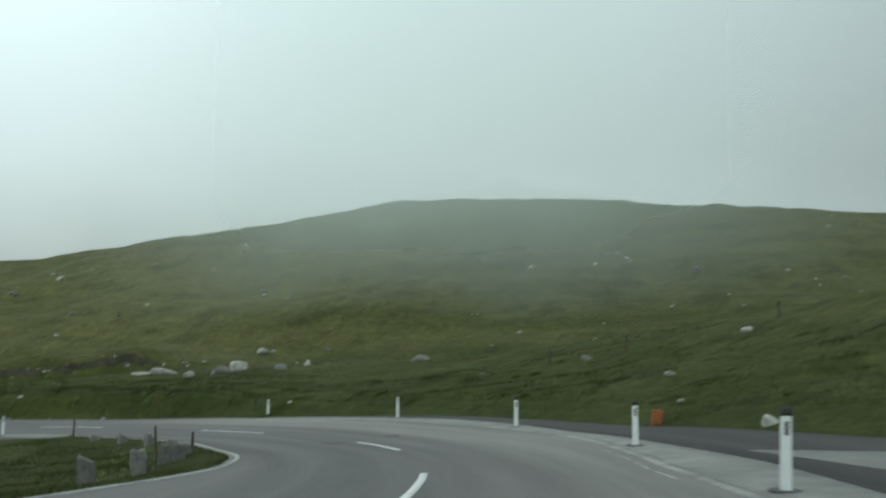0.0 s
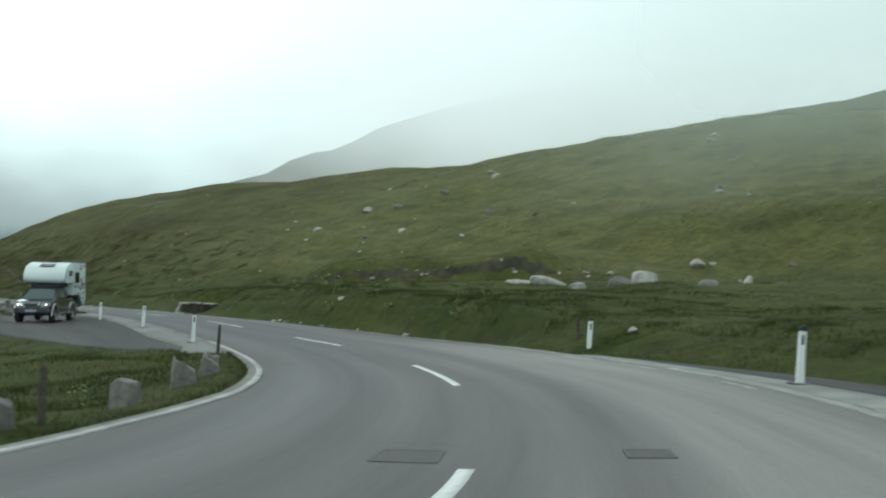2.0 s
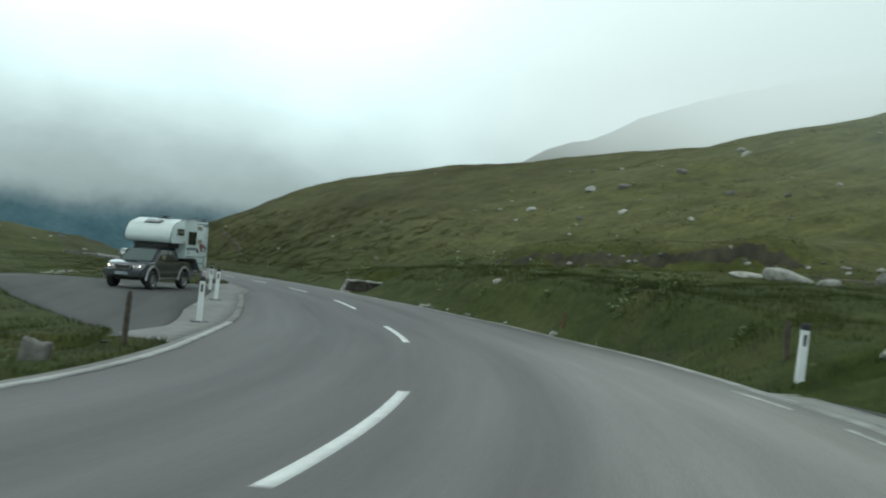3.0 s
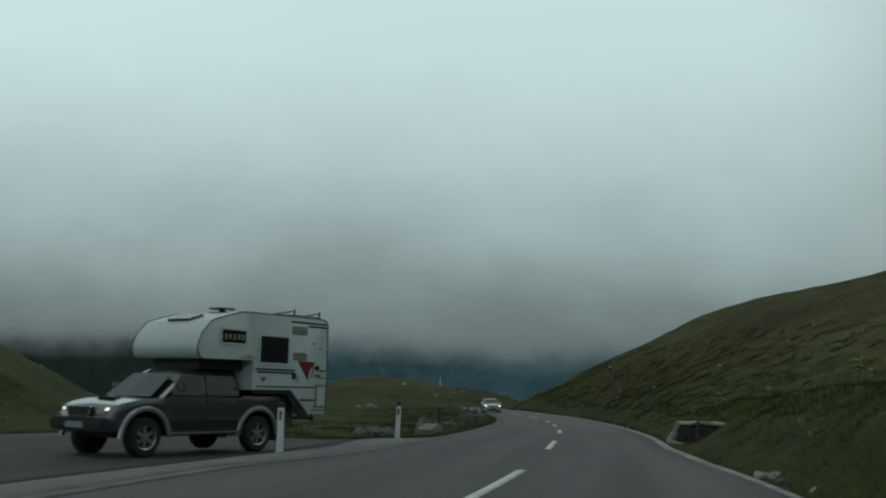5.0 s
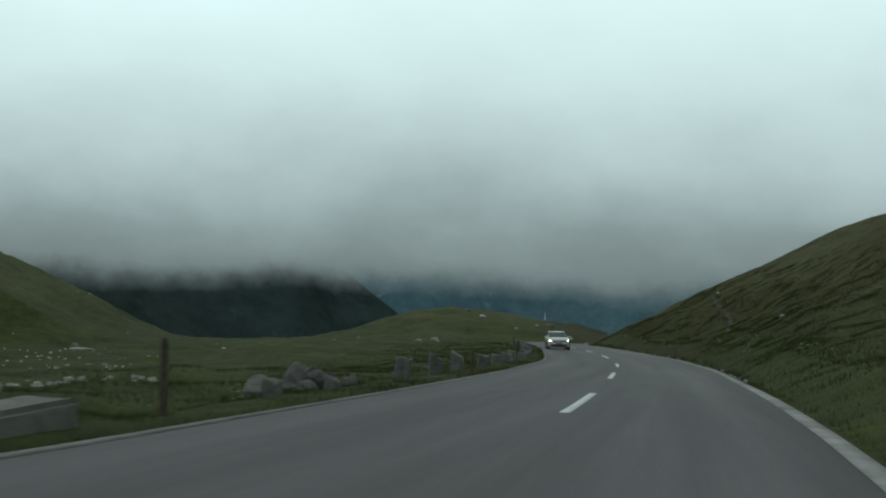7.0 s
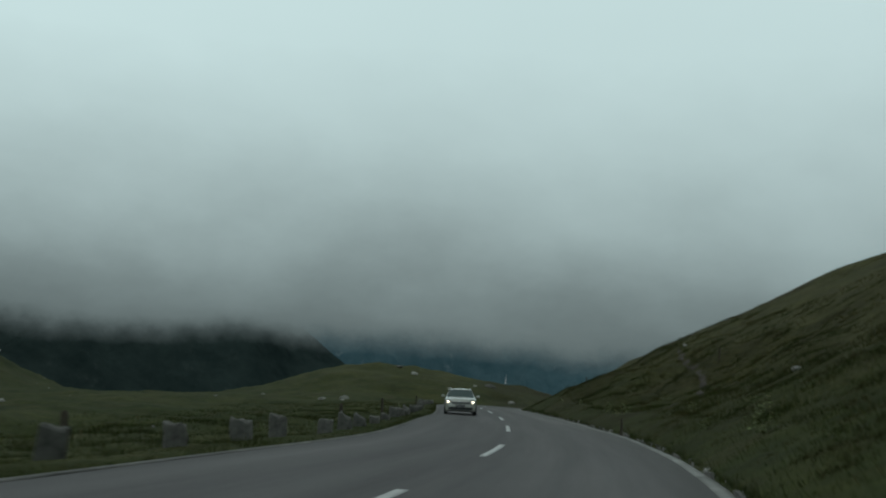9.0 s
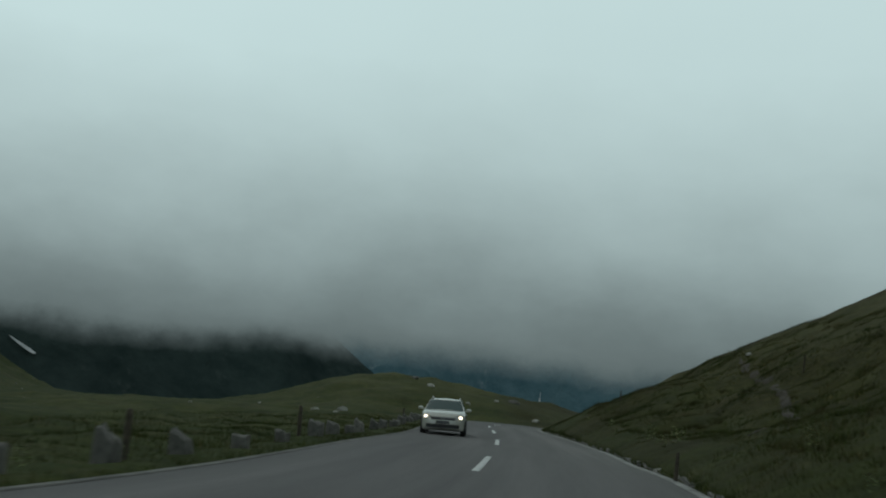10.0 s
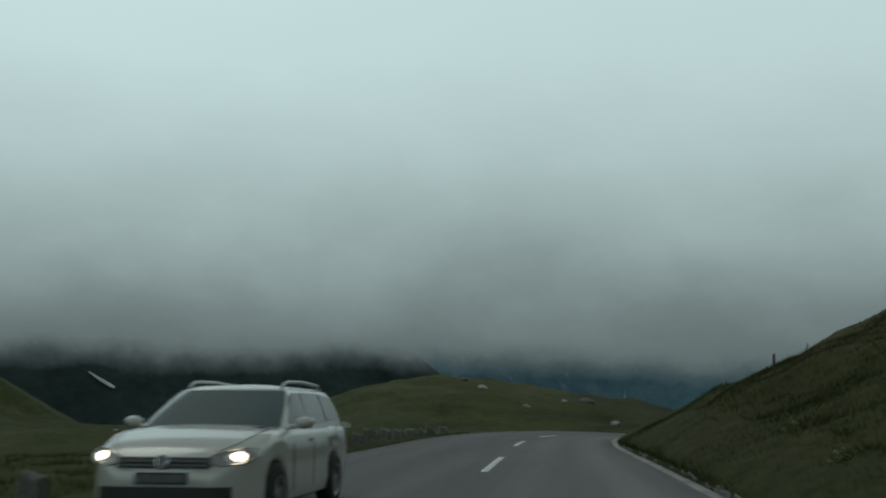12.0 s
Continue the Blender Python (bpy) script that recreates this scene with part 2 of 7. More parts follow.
def cloud_wall(name, z0, z1, stops, veil, wisp=0.12, nscale=0.003):
    """Bright overcast far away: brightness climbs with height, with soft billows; clear below its ragged base."""
    k = Nodes(name)
    k.t.nodes.remove(k.b)
    c = k.add("ShaderNodeTexCoord")
    sep = k.add("ShaderNodeSeparateXYZ")
    k.link(c.outputs["Object"], sep.inputs[0])
    mr = k.add("ShaderNodeMapRange")
    mr.inputs["From Min"].default_value, mr.inputs["From Max"].default_value = z0, z1
    k.link(sep.outputs[2], mr.inputs["Value"])
    n = k.noise(nscale, 6, 0.55, stretch=(1, 1, 1.7))
    mul = k.add("ShaderNodeMath", operation="MULTIPLY_ADD")
    mul.inputs[1].default_value, mul.inputs[2].default_value = wisp, -wisp / 2
    k.link(n, mul.inputs[0])
    ad = k.add("ShaderNodeMath", operation="ADD")
    k.link(mr.outputs[0], ad.inputs[0])
    k.link(mul.outputs[0], ad.inputs[1])
    e = k.add("ShaderNodeEmission")
    k.link(k.ramp(ad.outputs[0], stops), e.inputs[0])
    side = k.add("ShaderNodeMapRange")
    side.interpolation_type = "SMOOTHSTEP"
    side.inputs["From Min"].default_value, side.inputs["From Max"].default_value = -750, 250
    side.inputs["To Min"].default_value, side.inputs["To Max"].default_value = 1.05, 0.97
    k.link(sep.outputs[1], side.inputs["Value"])
    k.link(side.outputs[0], e.inputs[1])
    n2 = k.noise(nscale * 2.2, 6, 0.6, stretch=(1, 1, 1.3))
    m2 = k.add("ShaderNodeMath", operation="MULTIPLY_ADD")
    m2.inputs[1].default_value = wisp * 0.42
    k.link(n2, m2.inputs[0])
    k.link(mr.outputs[0], m2.inputs[2])
    tr = k.add("ShaderNodeBsdfTransparent")
    ms = k.add("ShaderNodeMixShader")
    k.link(k.ramp(m2.outputs[0], veil), ms.inputs[0])
    k.link(tr.outputs[0], ms.inputs[1])
    k.link(e.outputs[0], ms.inputs[2])
    k.link(ms.outputs[0], k.out.inputs[0])
    return k.m


def mist(name, z0, z1, z2, most, colour, x_fade=None, wisp=6.0, glow_part=0.0, nscale=0.02, x_out=None, rest=0.0, x_dim=None):
    """Drifting cloud: clear below z0, thickening to z1, densest from z2 up; torn by noise. With glow_part it emits
    instead of being lit.
    """
    k = Nodes(name)
    k.t.nodes.remove(k.b)
    c = k.add("ShaderNodeTexCoord")
    sep = k.add("ShaderNodeSeparateXYZ")
    k.link(c.outputs["Object"], sep.inputs[0])
    n = k.noise(nscale, 5, 0.55, stretch=(1, 1, 1.6))
    shift = k.add("ShaderNodeMath", operation="MULTIPLY_ADD")
    shift.inputs[1].default_value = wisp * 2
    k.link(n, shift.inputs[0])
    k.link(sep.outputs[2], shift.inputs[2])
    mr = k.add("ShaderNodeMapRange")
    mr.inputs["From Min"].default_value, mr.inputs["From Max"].default_value = z0 + wisp, z2 + wisp
    k.link(shift.outputs[0], mr.inputs["Value"])
    mid = (z1 - z0) / (z2 - z0)
    al = k.ramp(mr.outputs[0], [(0.0, (0,) * 3), (mid, (most * 0.45,) * 3), (1.0, (most,) * 3)])
    if x_fade:
        xr = k.add("ShaderNodeMapRange")
        xr.interpolation_type = "SMOOTHSTEP"
        xr.inputs["From Min"].default_value, xr.inputs["From Max"].default_value = x_fade
        k.link(sep.outputs[0], xr.inputs["Value"])
        mm = k.add("ShaderNodeMath", operation="MULTIPLY")
        k.link(al, mm.inputs[0])
        k.link(xr.outputs[0], mm.inputs[1])
        al = mm.outputs[0]
    if x_out:
        xo = k.add("ShaderNodeMapRange")
        xo.interpolation_type = "SMOOTHSTEP"
        xo.inputs["From Min"].default_value, xo.inputs["From Max"].default_value = x_out
        xo.inputs["To Min"].default_value, xo.inputs["To Max"].default_value = 1.0, rest
        k.link(sep.outputs[0], xo.inputs["Value"])
        mo = k.add("ShaderNodeMath", operation="MULTIPLY")
        k.link(al, mo.inputs[0])
        k.link(xo.outputs[0], mo.inputs[1])
        al = mo.outputs[0]
    d = k.add("ShaderNodeBsdfTranslucent")
    d2 = k.add("ShaderNodeBsdfDiffuse")
    em = k.add("ShaderNodeEmission")
    for q in (d, d2, em):
        q.inputs[0].default_value = (*colour, 1)
    em.inputs[1].default_value = glow_part
    # emission stands in for daylight in the mist: brighter upward, dimmer past x_dim
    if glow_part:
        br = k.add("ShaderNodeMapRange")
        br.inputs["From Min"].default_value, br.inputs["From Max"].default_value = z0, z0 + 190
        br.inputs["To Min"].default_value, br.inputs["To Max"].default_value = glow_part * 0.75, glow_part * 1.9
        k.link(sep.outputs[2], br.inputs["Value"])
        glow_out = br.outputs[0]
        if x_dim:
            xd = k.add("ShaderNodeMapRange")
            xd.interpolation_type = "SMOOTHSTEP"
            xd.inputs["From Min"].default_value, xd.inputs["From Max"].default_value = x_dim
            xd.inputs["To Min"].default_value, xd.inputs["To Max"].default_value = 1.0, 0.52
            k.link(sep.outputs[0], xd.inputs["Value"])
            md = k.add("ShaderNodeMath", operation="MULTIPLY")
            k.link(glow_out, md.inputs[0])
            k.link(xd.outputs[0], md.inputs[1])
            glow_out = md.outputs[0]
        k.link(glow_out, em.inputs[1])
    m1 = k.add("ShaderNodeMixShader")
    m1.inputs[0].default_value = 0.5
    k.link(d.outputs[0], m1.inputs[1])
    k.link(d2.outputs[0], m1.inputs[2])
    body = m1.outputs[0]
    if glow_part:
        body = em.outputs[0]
    tr = k.add("ShaderNodeBsdfTransparent")
    m2 = k.add("ShaderNodeMixShader")
    k.link(al, m2.inputs[0])
    k.link(tr.outputs[0], m2.inputs[1])
    k.link(body, m2.inputs[2])
    k.link(m2.outputs[0], k.out.inputs[0])
    return k.m


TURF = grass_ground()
ASPHALT = asphalt("road_asphalt", 0.118)
COVER = asphalt("cover_asphalt", 0.082, 0.2, False)
ASPHALT_OLD = asphalt("side_asphalt", 0.042, 0.3, False)
CONCRETE = plain("pale_concrete", (0.165, 0.163, 0.155), 0.85, vary=0.18, scale=2.2, bump=0.3)
PALE_CONCRETE = plain("bleached_concrete", (0.215, 0.213, 0.202), 0.85, vary=0.2, scale=1.4, bump=0.3)
KERB = plain("kerb_concrete", (0.27, 0.268, 0.255), 0.85, vary=0.3, scale=1.6, bump=0.3)
WORN_KERB = plain("worn_kerb_concrete", (0.165, 0.16, 0.148), 0.9, vary=0.3, scale=2.0, bump=0.4)
KERB_PALE = plain("pale_kerb_nosing", (0.36, 0.36, 0.345), 0.85, vary=0.3, scale=2.0, bump=0.3)
ROAD_PAINT = plain("road_paint", (0.62, 0.63, 0.62), 0.7, vary=0.12, scale=9)
WORN_PAINT = plain("worn_road_paint", (0.37, 0.37, 0.36), 0.8, vary=0.35, scale=7)
CRACK = plain("bitumen_seam", (0.03, 0.03, 0.03), 0.6, vary=0.2)
ROCK = rocky("granite", (0.145, 0.142, 0.134), 0.6)
ROCK_PALE = rocky("pale_granite", (0.34, 0.337, 0.315), 0.3)
WOOD = plain("weathered_wood", (0.075, 0.06, 0.045), 0.9, vary=0.35, scale=14, bump=0.5)
WOOD_BROWN = plain("brown_wood", (0.15, 0.085, 0.045), 0.9, vary=0.3, scale=14, bump=0.5)
POST_WHITE = plain("post_white_plastic", (0.72, 0.74, 0.73), 0.45, vary=0.06, scale=5)
BLACK = plain("black_plastic", (0.018, 0.018, 0.02), 0.5, vary=0.15)
REFLECTOR = plain("grey_reflector", (0.10, 0.10, 0.11), 0.25, vary=0.1)
RUBBER = plain("tyre_rubber", (0.02, 0.02, 0.02), 0.8, vary=0.2)
ALLOY = plain("alloy_wheel", (0.42, 0.42, 0.42), 0.35, 0.8, vary=0.1)
CHROME = plain("chrome_trim", (0.75, 0.75, 0.75), 0.15, 1.0, vary=0.04)
CAR_PAINT = plain("champagne_paint", (0.45, 0.455, 0.415), 0.25, 0.15, vary=0.03, scale=2, coat=0.6)
CAMPER_SKIN = plain("camper_white_skin", (0.50, 0.57, 0.565), 0.42, vary=0.05, scale=1.2)
TRUCK_DARK = plain("truck_dark_paint", (0.022, 0.024, 0.028), 0.28, 0.2, vary=0.1, scale=2, coat=0.7)
TRUCK_GREY = plain("truck_grey_paint", (0.115, 0.126, 0.142), 0.22, 0.7, vary=0.06, scale=2, coat=0.5)
GLASS = glass_dark("dark_glass")
SCREEN_GLASS = glass_dark("windscreen_glass", (0.040, 0.072, 0.070))
LAMP_ON = glow("lit_headlamp", (1.0, 0.86, 0.62), 14.0)
LAMP_GLASS = plain("lamp_glass", (0.26, 0.26, 0.25), 0.12, 0.5, vary=0.05)
AMBER = glow("amber_indicator", (1.0, 0.3, 0.04), 1.2)
STRIPE_BLUE = plain("navy_stripe", (0.02, 0.03, 0.07), 0.4, vary=0.08)
PINK_SCRIPT = plain("faded_pink_mark", (0.36, 0.22, 0.24), 0.5, vary=0.1)
DECAL_RED = plain("red_decal", (0.20, 0.015, 0.02), 0.4, vary=0.1)
BEIGE = plain("beige_vent", (0.25, 0.22, 0.18), 0.6, vary=0.12, scale=20)
PLATE_DULL = plain("dull_plate", (0.10, 0.105, 0.115), 0.4, vary=0.15, scale=30)
PLATE = plain("number_plate", (0.27, 0.29, 0.33), 0.4, vary=0.04)
BLADES = leafy("grass_blades", (0.026, 0.036, 0.009), (0.049, 0.064, 0.016))
HERB = leafy("herb_leaves", (0.075, 0.110, 0.038), (0.190, 0.235, 0.110))
BRUSH = leafy("dry_brush", (0.050, 0.040, 0.018), (0.100, 0.078, 0.034))
ORANGE = plain("rusty_orange", (0.28, 0.09, 0.025), 0.8, vary=0.3, scale=8, bump=0.3)
SNOW = plain("old_snow", (0.55, 0.57, 0.58), 0.8, vary=0.1, scale=0.05)
WATER_WHITE = plain("falling_water", (0.75, 0.78, 0.80), 0.5, vary=0.05)


# ---- mesh helpers ----
def mesh_of(name, bm, material, smooth=False):
    me = bpy.data.meshes.new(name)
    bm.normal_update()
    if smooth:
        for e in bm.edges:
            e.smooth = e.calc_face_angle(0) < 0.75
    bm.to_mesh(me)
    bm.free()
    if material:
        me.materials.append(material)
    if smooth:
        for p in me.polygons:
            p.use_smooth = True
    return me


def part(name, bm, material, parent=None, label="", smooth=False, m=None):
    """Links a bmesh as one mesh object, under a thing or a part."""
    ob = new(name, mesh_of(name, bm, material, smooth))
    if parent:
        ob.parent = parent
    if m is not None:
        ob.matrix_basis = m
    if label:
        ob["label"] = label
    return ob


def holder(name, m, label, category, group="", kind=""):
    """An empty at the base of a thing, which carries its parts."""
    ob = new(name)
    ob.empty_display_size = 0.2
    ob.matrix_basis = m
    return tagged(ob, label, category, group, kind)


def box(bm, x0, x1, y0, y1, z0, z1, bevel=0.0, m=None):
    r = bmesh.ops.create_cube(bm, size=1.0)
    vs = r["verts"]
    for v in vs:
        v.co = Vector((x0 + (v.co.x + 0.5) * (x1 - x0), y0 + (v.co.y + 0.5) * (y1 - y0), z0 + (v.co.z + 0.5) * (z1 - z0)))
    if bevel:
        es = {e for v in vs for e in v.link_edges}
        r = bmesh.ops.bevel(bm, geom=list(es), offset=bevel, segments=2, affect="EDGES")
        vs = r["verts"] if not m else [v for v in bm.verts]
    if m is not None:
        bmesh.ops.transform(bm, matrix=m, verts=vs)
    return bm


def cyl(bm, r1, r2, depth, segs, m):
    bmesh.ops.create_cone(bm, cap_ends=True, cap_tris=False, segments=segs, radius1=r1, radius2=r2, depth=depth, matrix=m)
    return bm


def tube(bm, pts, r, segs=6):
    """A round bar along points."""
    for a, b in zip(pts, pts[1:]):
        a, b = Vector(a), Vector(b)
        d = b - a
        q = d.to_track_quat("Z", "Y").to_matrix().to_4x4()
        cyl(bm, r, r, d.length, segs, Matrix.Translation((a + b) / 2) @ q)
    return bm


def from_arrays(name, verts, faces, material, smooth=True):
    me = bpy.data.meshes.new(name)
    me.from_pydata(verts if isinstance(verts, list) else verts.tolist(), [], faces if isinstance(faces, list) else faces.tolist())
    if material:
        me.materials.append(material)
    if smooth:
        me.polygons.foreach_set("use_smooth", np.ones(len(me.polygons), dtype=bool))
    me.update()
    return me


def lattice(ix, iy, seed):
    h = (ix * 374761393 + iy * 668265263 + seed * 1442695041) & 0xFFFFFFFF
    h = ((h ^ (h >> 13)) * 1274126177) & 0xFFFFFFFF
    return ((h ^ (h >> 16)) & 0xFFFF) / 65535.0


def vnoise(x, y, seed=0):
    x0, y0 = np.floor(x).astype(np.int64), np.floor(y).astype(np.int64)
    fx, fy = x - x0, y - y0
    fx, fy = fx * fx * (3 - 2 * fx), fy * fy * (3 - 2 * fy)
    a, b = lattice(x0, y0, seed), lattice(x0 + 1, y0, seed)
    c, d = lattice(x0, y0 + 1, seed), lattice(x0 + 1, y0 + 1, seed)
    return (a * (1 - fx) + b * fx) * (1 - fy) + (c * (1 - fx) + d * fx) * fy - 0.5


def fbm(x, y, octaves=4, seed=0):
    v, a = np.zeros_like(x), 1.0
    for o in range(octaves):
        v = v + a * vnoise(x * 2.0 ** o, y * 2.0 ** o, seed + o)
        a *= 0.5
    return v


def smax(a, b, k):
    h = np.clip(0.5 + 0.5 * (a - b) / k, 0, 1)
    return b * (1 - h) + a * h + k * h * (1 - h)


def smin(a, b, k):
    return -smax(-a, -b, k)


def step01(x):
    x = np.clip(x, 0, 1)
    return x * x * (3 - 2 * x)


# ---- the road's line ----
LINE = [(13.9, -60, 4.4), (14.2, -40, 2.6), (14.3, -22, 0.55), (13.9, -9, -0.75), (13.1, -1.5, -1.2), (11.8, 5, -1.7), (9.9, 11, -2.15),
        (7.2, 17, -2.6), (3.75, 22.73, -3.06), (-1.9, 28.5, -3.52), (-8.1, 33, -3.99), (-15.2, 36.7, -4.45), (-22.83, 39.7, -4.93),
        (-35.01, 43.4, -5.52), (-49.64, 46.61, -6.36), (-64.35, 49.42, -7.27), (-79.15, 51.76, -8.2), (-93.96, 53.8, -9.1),
        (-108.9, 54.84, -9.85), (-123.9, 55.33, -10.66), (-138.9, 55.36, -11.42), (-153.8, 55.37, -12.26), (-168, 56.5, -13.1),
        (-179, 60.5, -13.8), (-187, 68, -14.6), (-192, 79, -15.5), (-194, 92, -16.5), (-192, 106, -17.6), (-186, 120, -18.8), (-176, 134, -20), (-164, 147, -21)]


def spline(pts, n=30):
    p = np.array(pts, float)
    out = []
    for i in range(1, len(p) - 2):
        a, b, c, d = p[i - 1:i + 3]
        for k in range(n):
            u = k / n
            out.append(0.5 * (2 * b + (c - a) * u + (2 * a - 5 * b + 4 * c - d) * u * u + (3 * b - a - 3 * c + d) * u ** 3))
    return np.array(out)


RL = spline(LINE)
RS = np.concatenate([[0], np.cumsum(np.linalg.norm(np.diff(RL[:, :2], axis=0), axis=1))])
RT = np.gradient(RL[:, :2], axis=0)
RT /= np.linalg.norm(RT, axis=1)[:, None]
RN = np.stack([RT[:, 1], -RT[:, 0]], 1)
TILT = np.interp(-RL[:, 0], [-20, -14, -8, 0, 8, 20, 30, 300], [0.03, 0.055, 0.08, 0.08, 0.065, 0.025, 0, 0])


def bay_drop(s, o):
    """The lay-by falls away from the road."""
    w = step01((np.asarray(s, float) - 84) / 8) * step01((126 - np.asarray(s, float)) / 5)
    return np.minimum(0.10 * np.maximum(APRON_L(s) + 0.5 - o, 0), 0.24) * w


def lean(o):
    """The outer lane of the bend is steeper than the inner one."""
    return np.where(np.asarray(o) < 0, 0.65 * np.asarray(o), o)


def at(s, o, dz=0.0):
    """The place s metres along the road and o metres to the right of its middle."""
    x, y, z = (np.interp(s, RS, RL[:, k]) for k in range(3))
    nx, ny = np.interp(s, RS, RN[:, 0]), np.interp(s, RS, RN[:, 1])
    return np.stack([x + nx * o, y + ny * o, z + np.interp(s, RS, TILT) * lean(o) - bay_drop(s, o) + dz], -1)


def heading(s):
    return math.degrees(math.atan2(float(np.interp(s, RS, RT[:, 1])), float(np.interp(s, RS, RT[:, 0]))))


def road_coords(x, y):
    """s, o and the height of the road's plane for many places."""
    x, y = np.asarray(x, float).ravel(), np.asarray(y, float).ravel()
    k = np.empty(len(x), int)
    for i in range(0, len(x), 4000):
        d = (x[i:i + 4000, None] - RL[None, :, 0]) ** 2 + (y[i:i + 4000, None] - RL[None, :, 1]) ** 2
        k[i:i + 4000] = d.argmin(1)
    o = (x - RL[k, 0]) * RN[k, 0] + (y - RL[k, 1]) * RN[k, 1]
    far = np.hypot(x - RL[k, 0], y - RL[k, 1])
    o = np.sign(o) * np.maximum(np.abs(o), far * 0.999)
    return RS[k], o, RL[k, 2] + TILT[k] * lean(np.clip(o, -14, 12)) - bay_drop(RS[k], o)


def edge(table):
    a = np.array(table, float)
    return lambda s: np.interp(s, a[:, 0], a[:, 1])


LEFT = edge([(0, -3.9), (40, -7.4), (50, -6.35), (52, -5.9), (54, -5.45), (56, -5.05), (58, -4.8), (60, -4.65), (64, -4.55), (68, -4.4), (73, -3.95), (79, -3.9), (86, -4.05), (92, -4.05), (107, -4.0), (112, -3.5), (126, -3.25), (140, -3.4), (150, -3.4), (160, -3.6), (185, -3.8), (196, -3.65), (215, -3.7), (300, -3.8)])
RIGHT = edge([(0, 3.5), (42, 3.8), (48, 3.85), (52, 4.2), (58, 4.75), (63, 4.95), (68, 5.0), (74, 5.2), (80, 5.15), (83, 5.0), (92, 5.05), (102, 4.95), (107, 4.2), (115, 3.55), (122, 3.35), (132, 3.65), (150, 4.05), (160, 4.35), (168, 4.5), (182, 4.45), (188, 4.1), (196, 4.2), (206, 3.95), (218, 3.7), (300, 3.7)])
APRON_R = edge([(0, 5.0), (42, 5.06), (48, 5.4), (55, 5.4), (61, 5.5), (65, 5.9), (70, 6.1), (74, 5.9), (78, 5.65), (83, 5.5)])
SIDE_R = edge([(0, 11.5), (40, 11.0), (51, 9.3), (56, 8.4), (62, 7.5), (68, 7.2), (73, 7.0), (76, 6.6), (80, 6.0), (83, 5.55)])
APRON_L = edge([(85.5, -4.1), (87, -5.3), (90, -5.0), (97, -5.4), (105, -5.1), (115, -4.65), (119, -4.95), (121, -4.0)])
BAY_L = edge([(85.3, -5.1), (87.5, -5.5), (94.5, -8.2), (99.5, -10.4), (106.5, -12.6), (114, -13.8), (119.5, -12.8), (121.5, -9.7), (122.3, -5.0)])


def outer_right(s):
    s = np.asarray(s, float)
    r = np.where(s < 83, np.maximum(RIGHT(s), APRON_R(s)), RIGHT(s))
    return np.where(s < 82.5, np.maximum(r, SIDE_R(s)), r)


def outer_left(s):
    s = np.asarray(s, float)
    return np.where((s > 85.5) & (s < 122.3), np.minimum(LEFT(s), np.minimum(APRON_L(s), BAY_L(s))), LEFT(s))


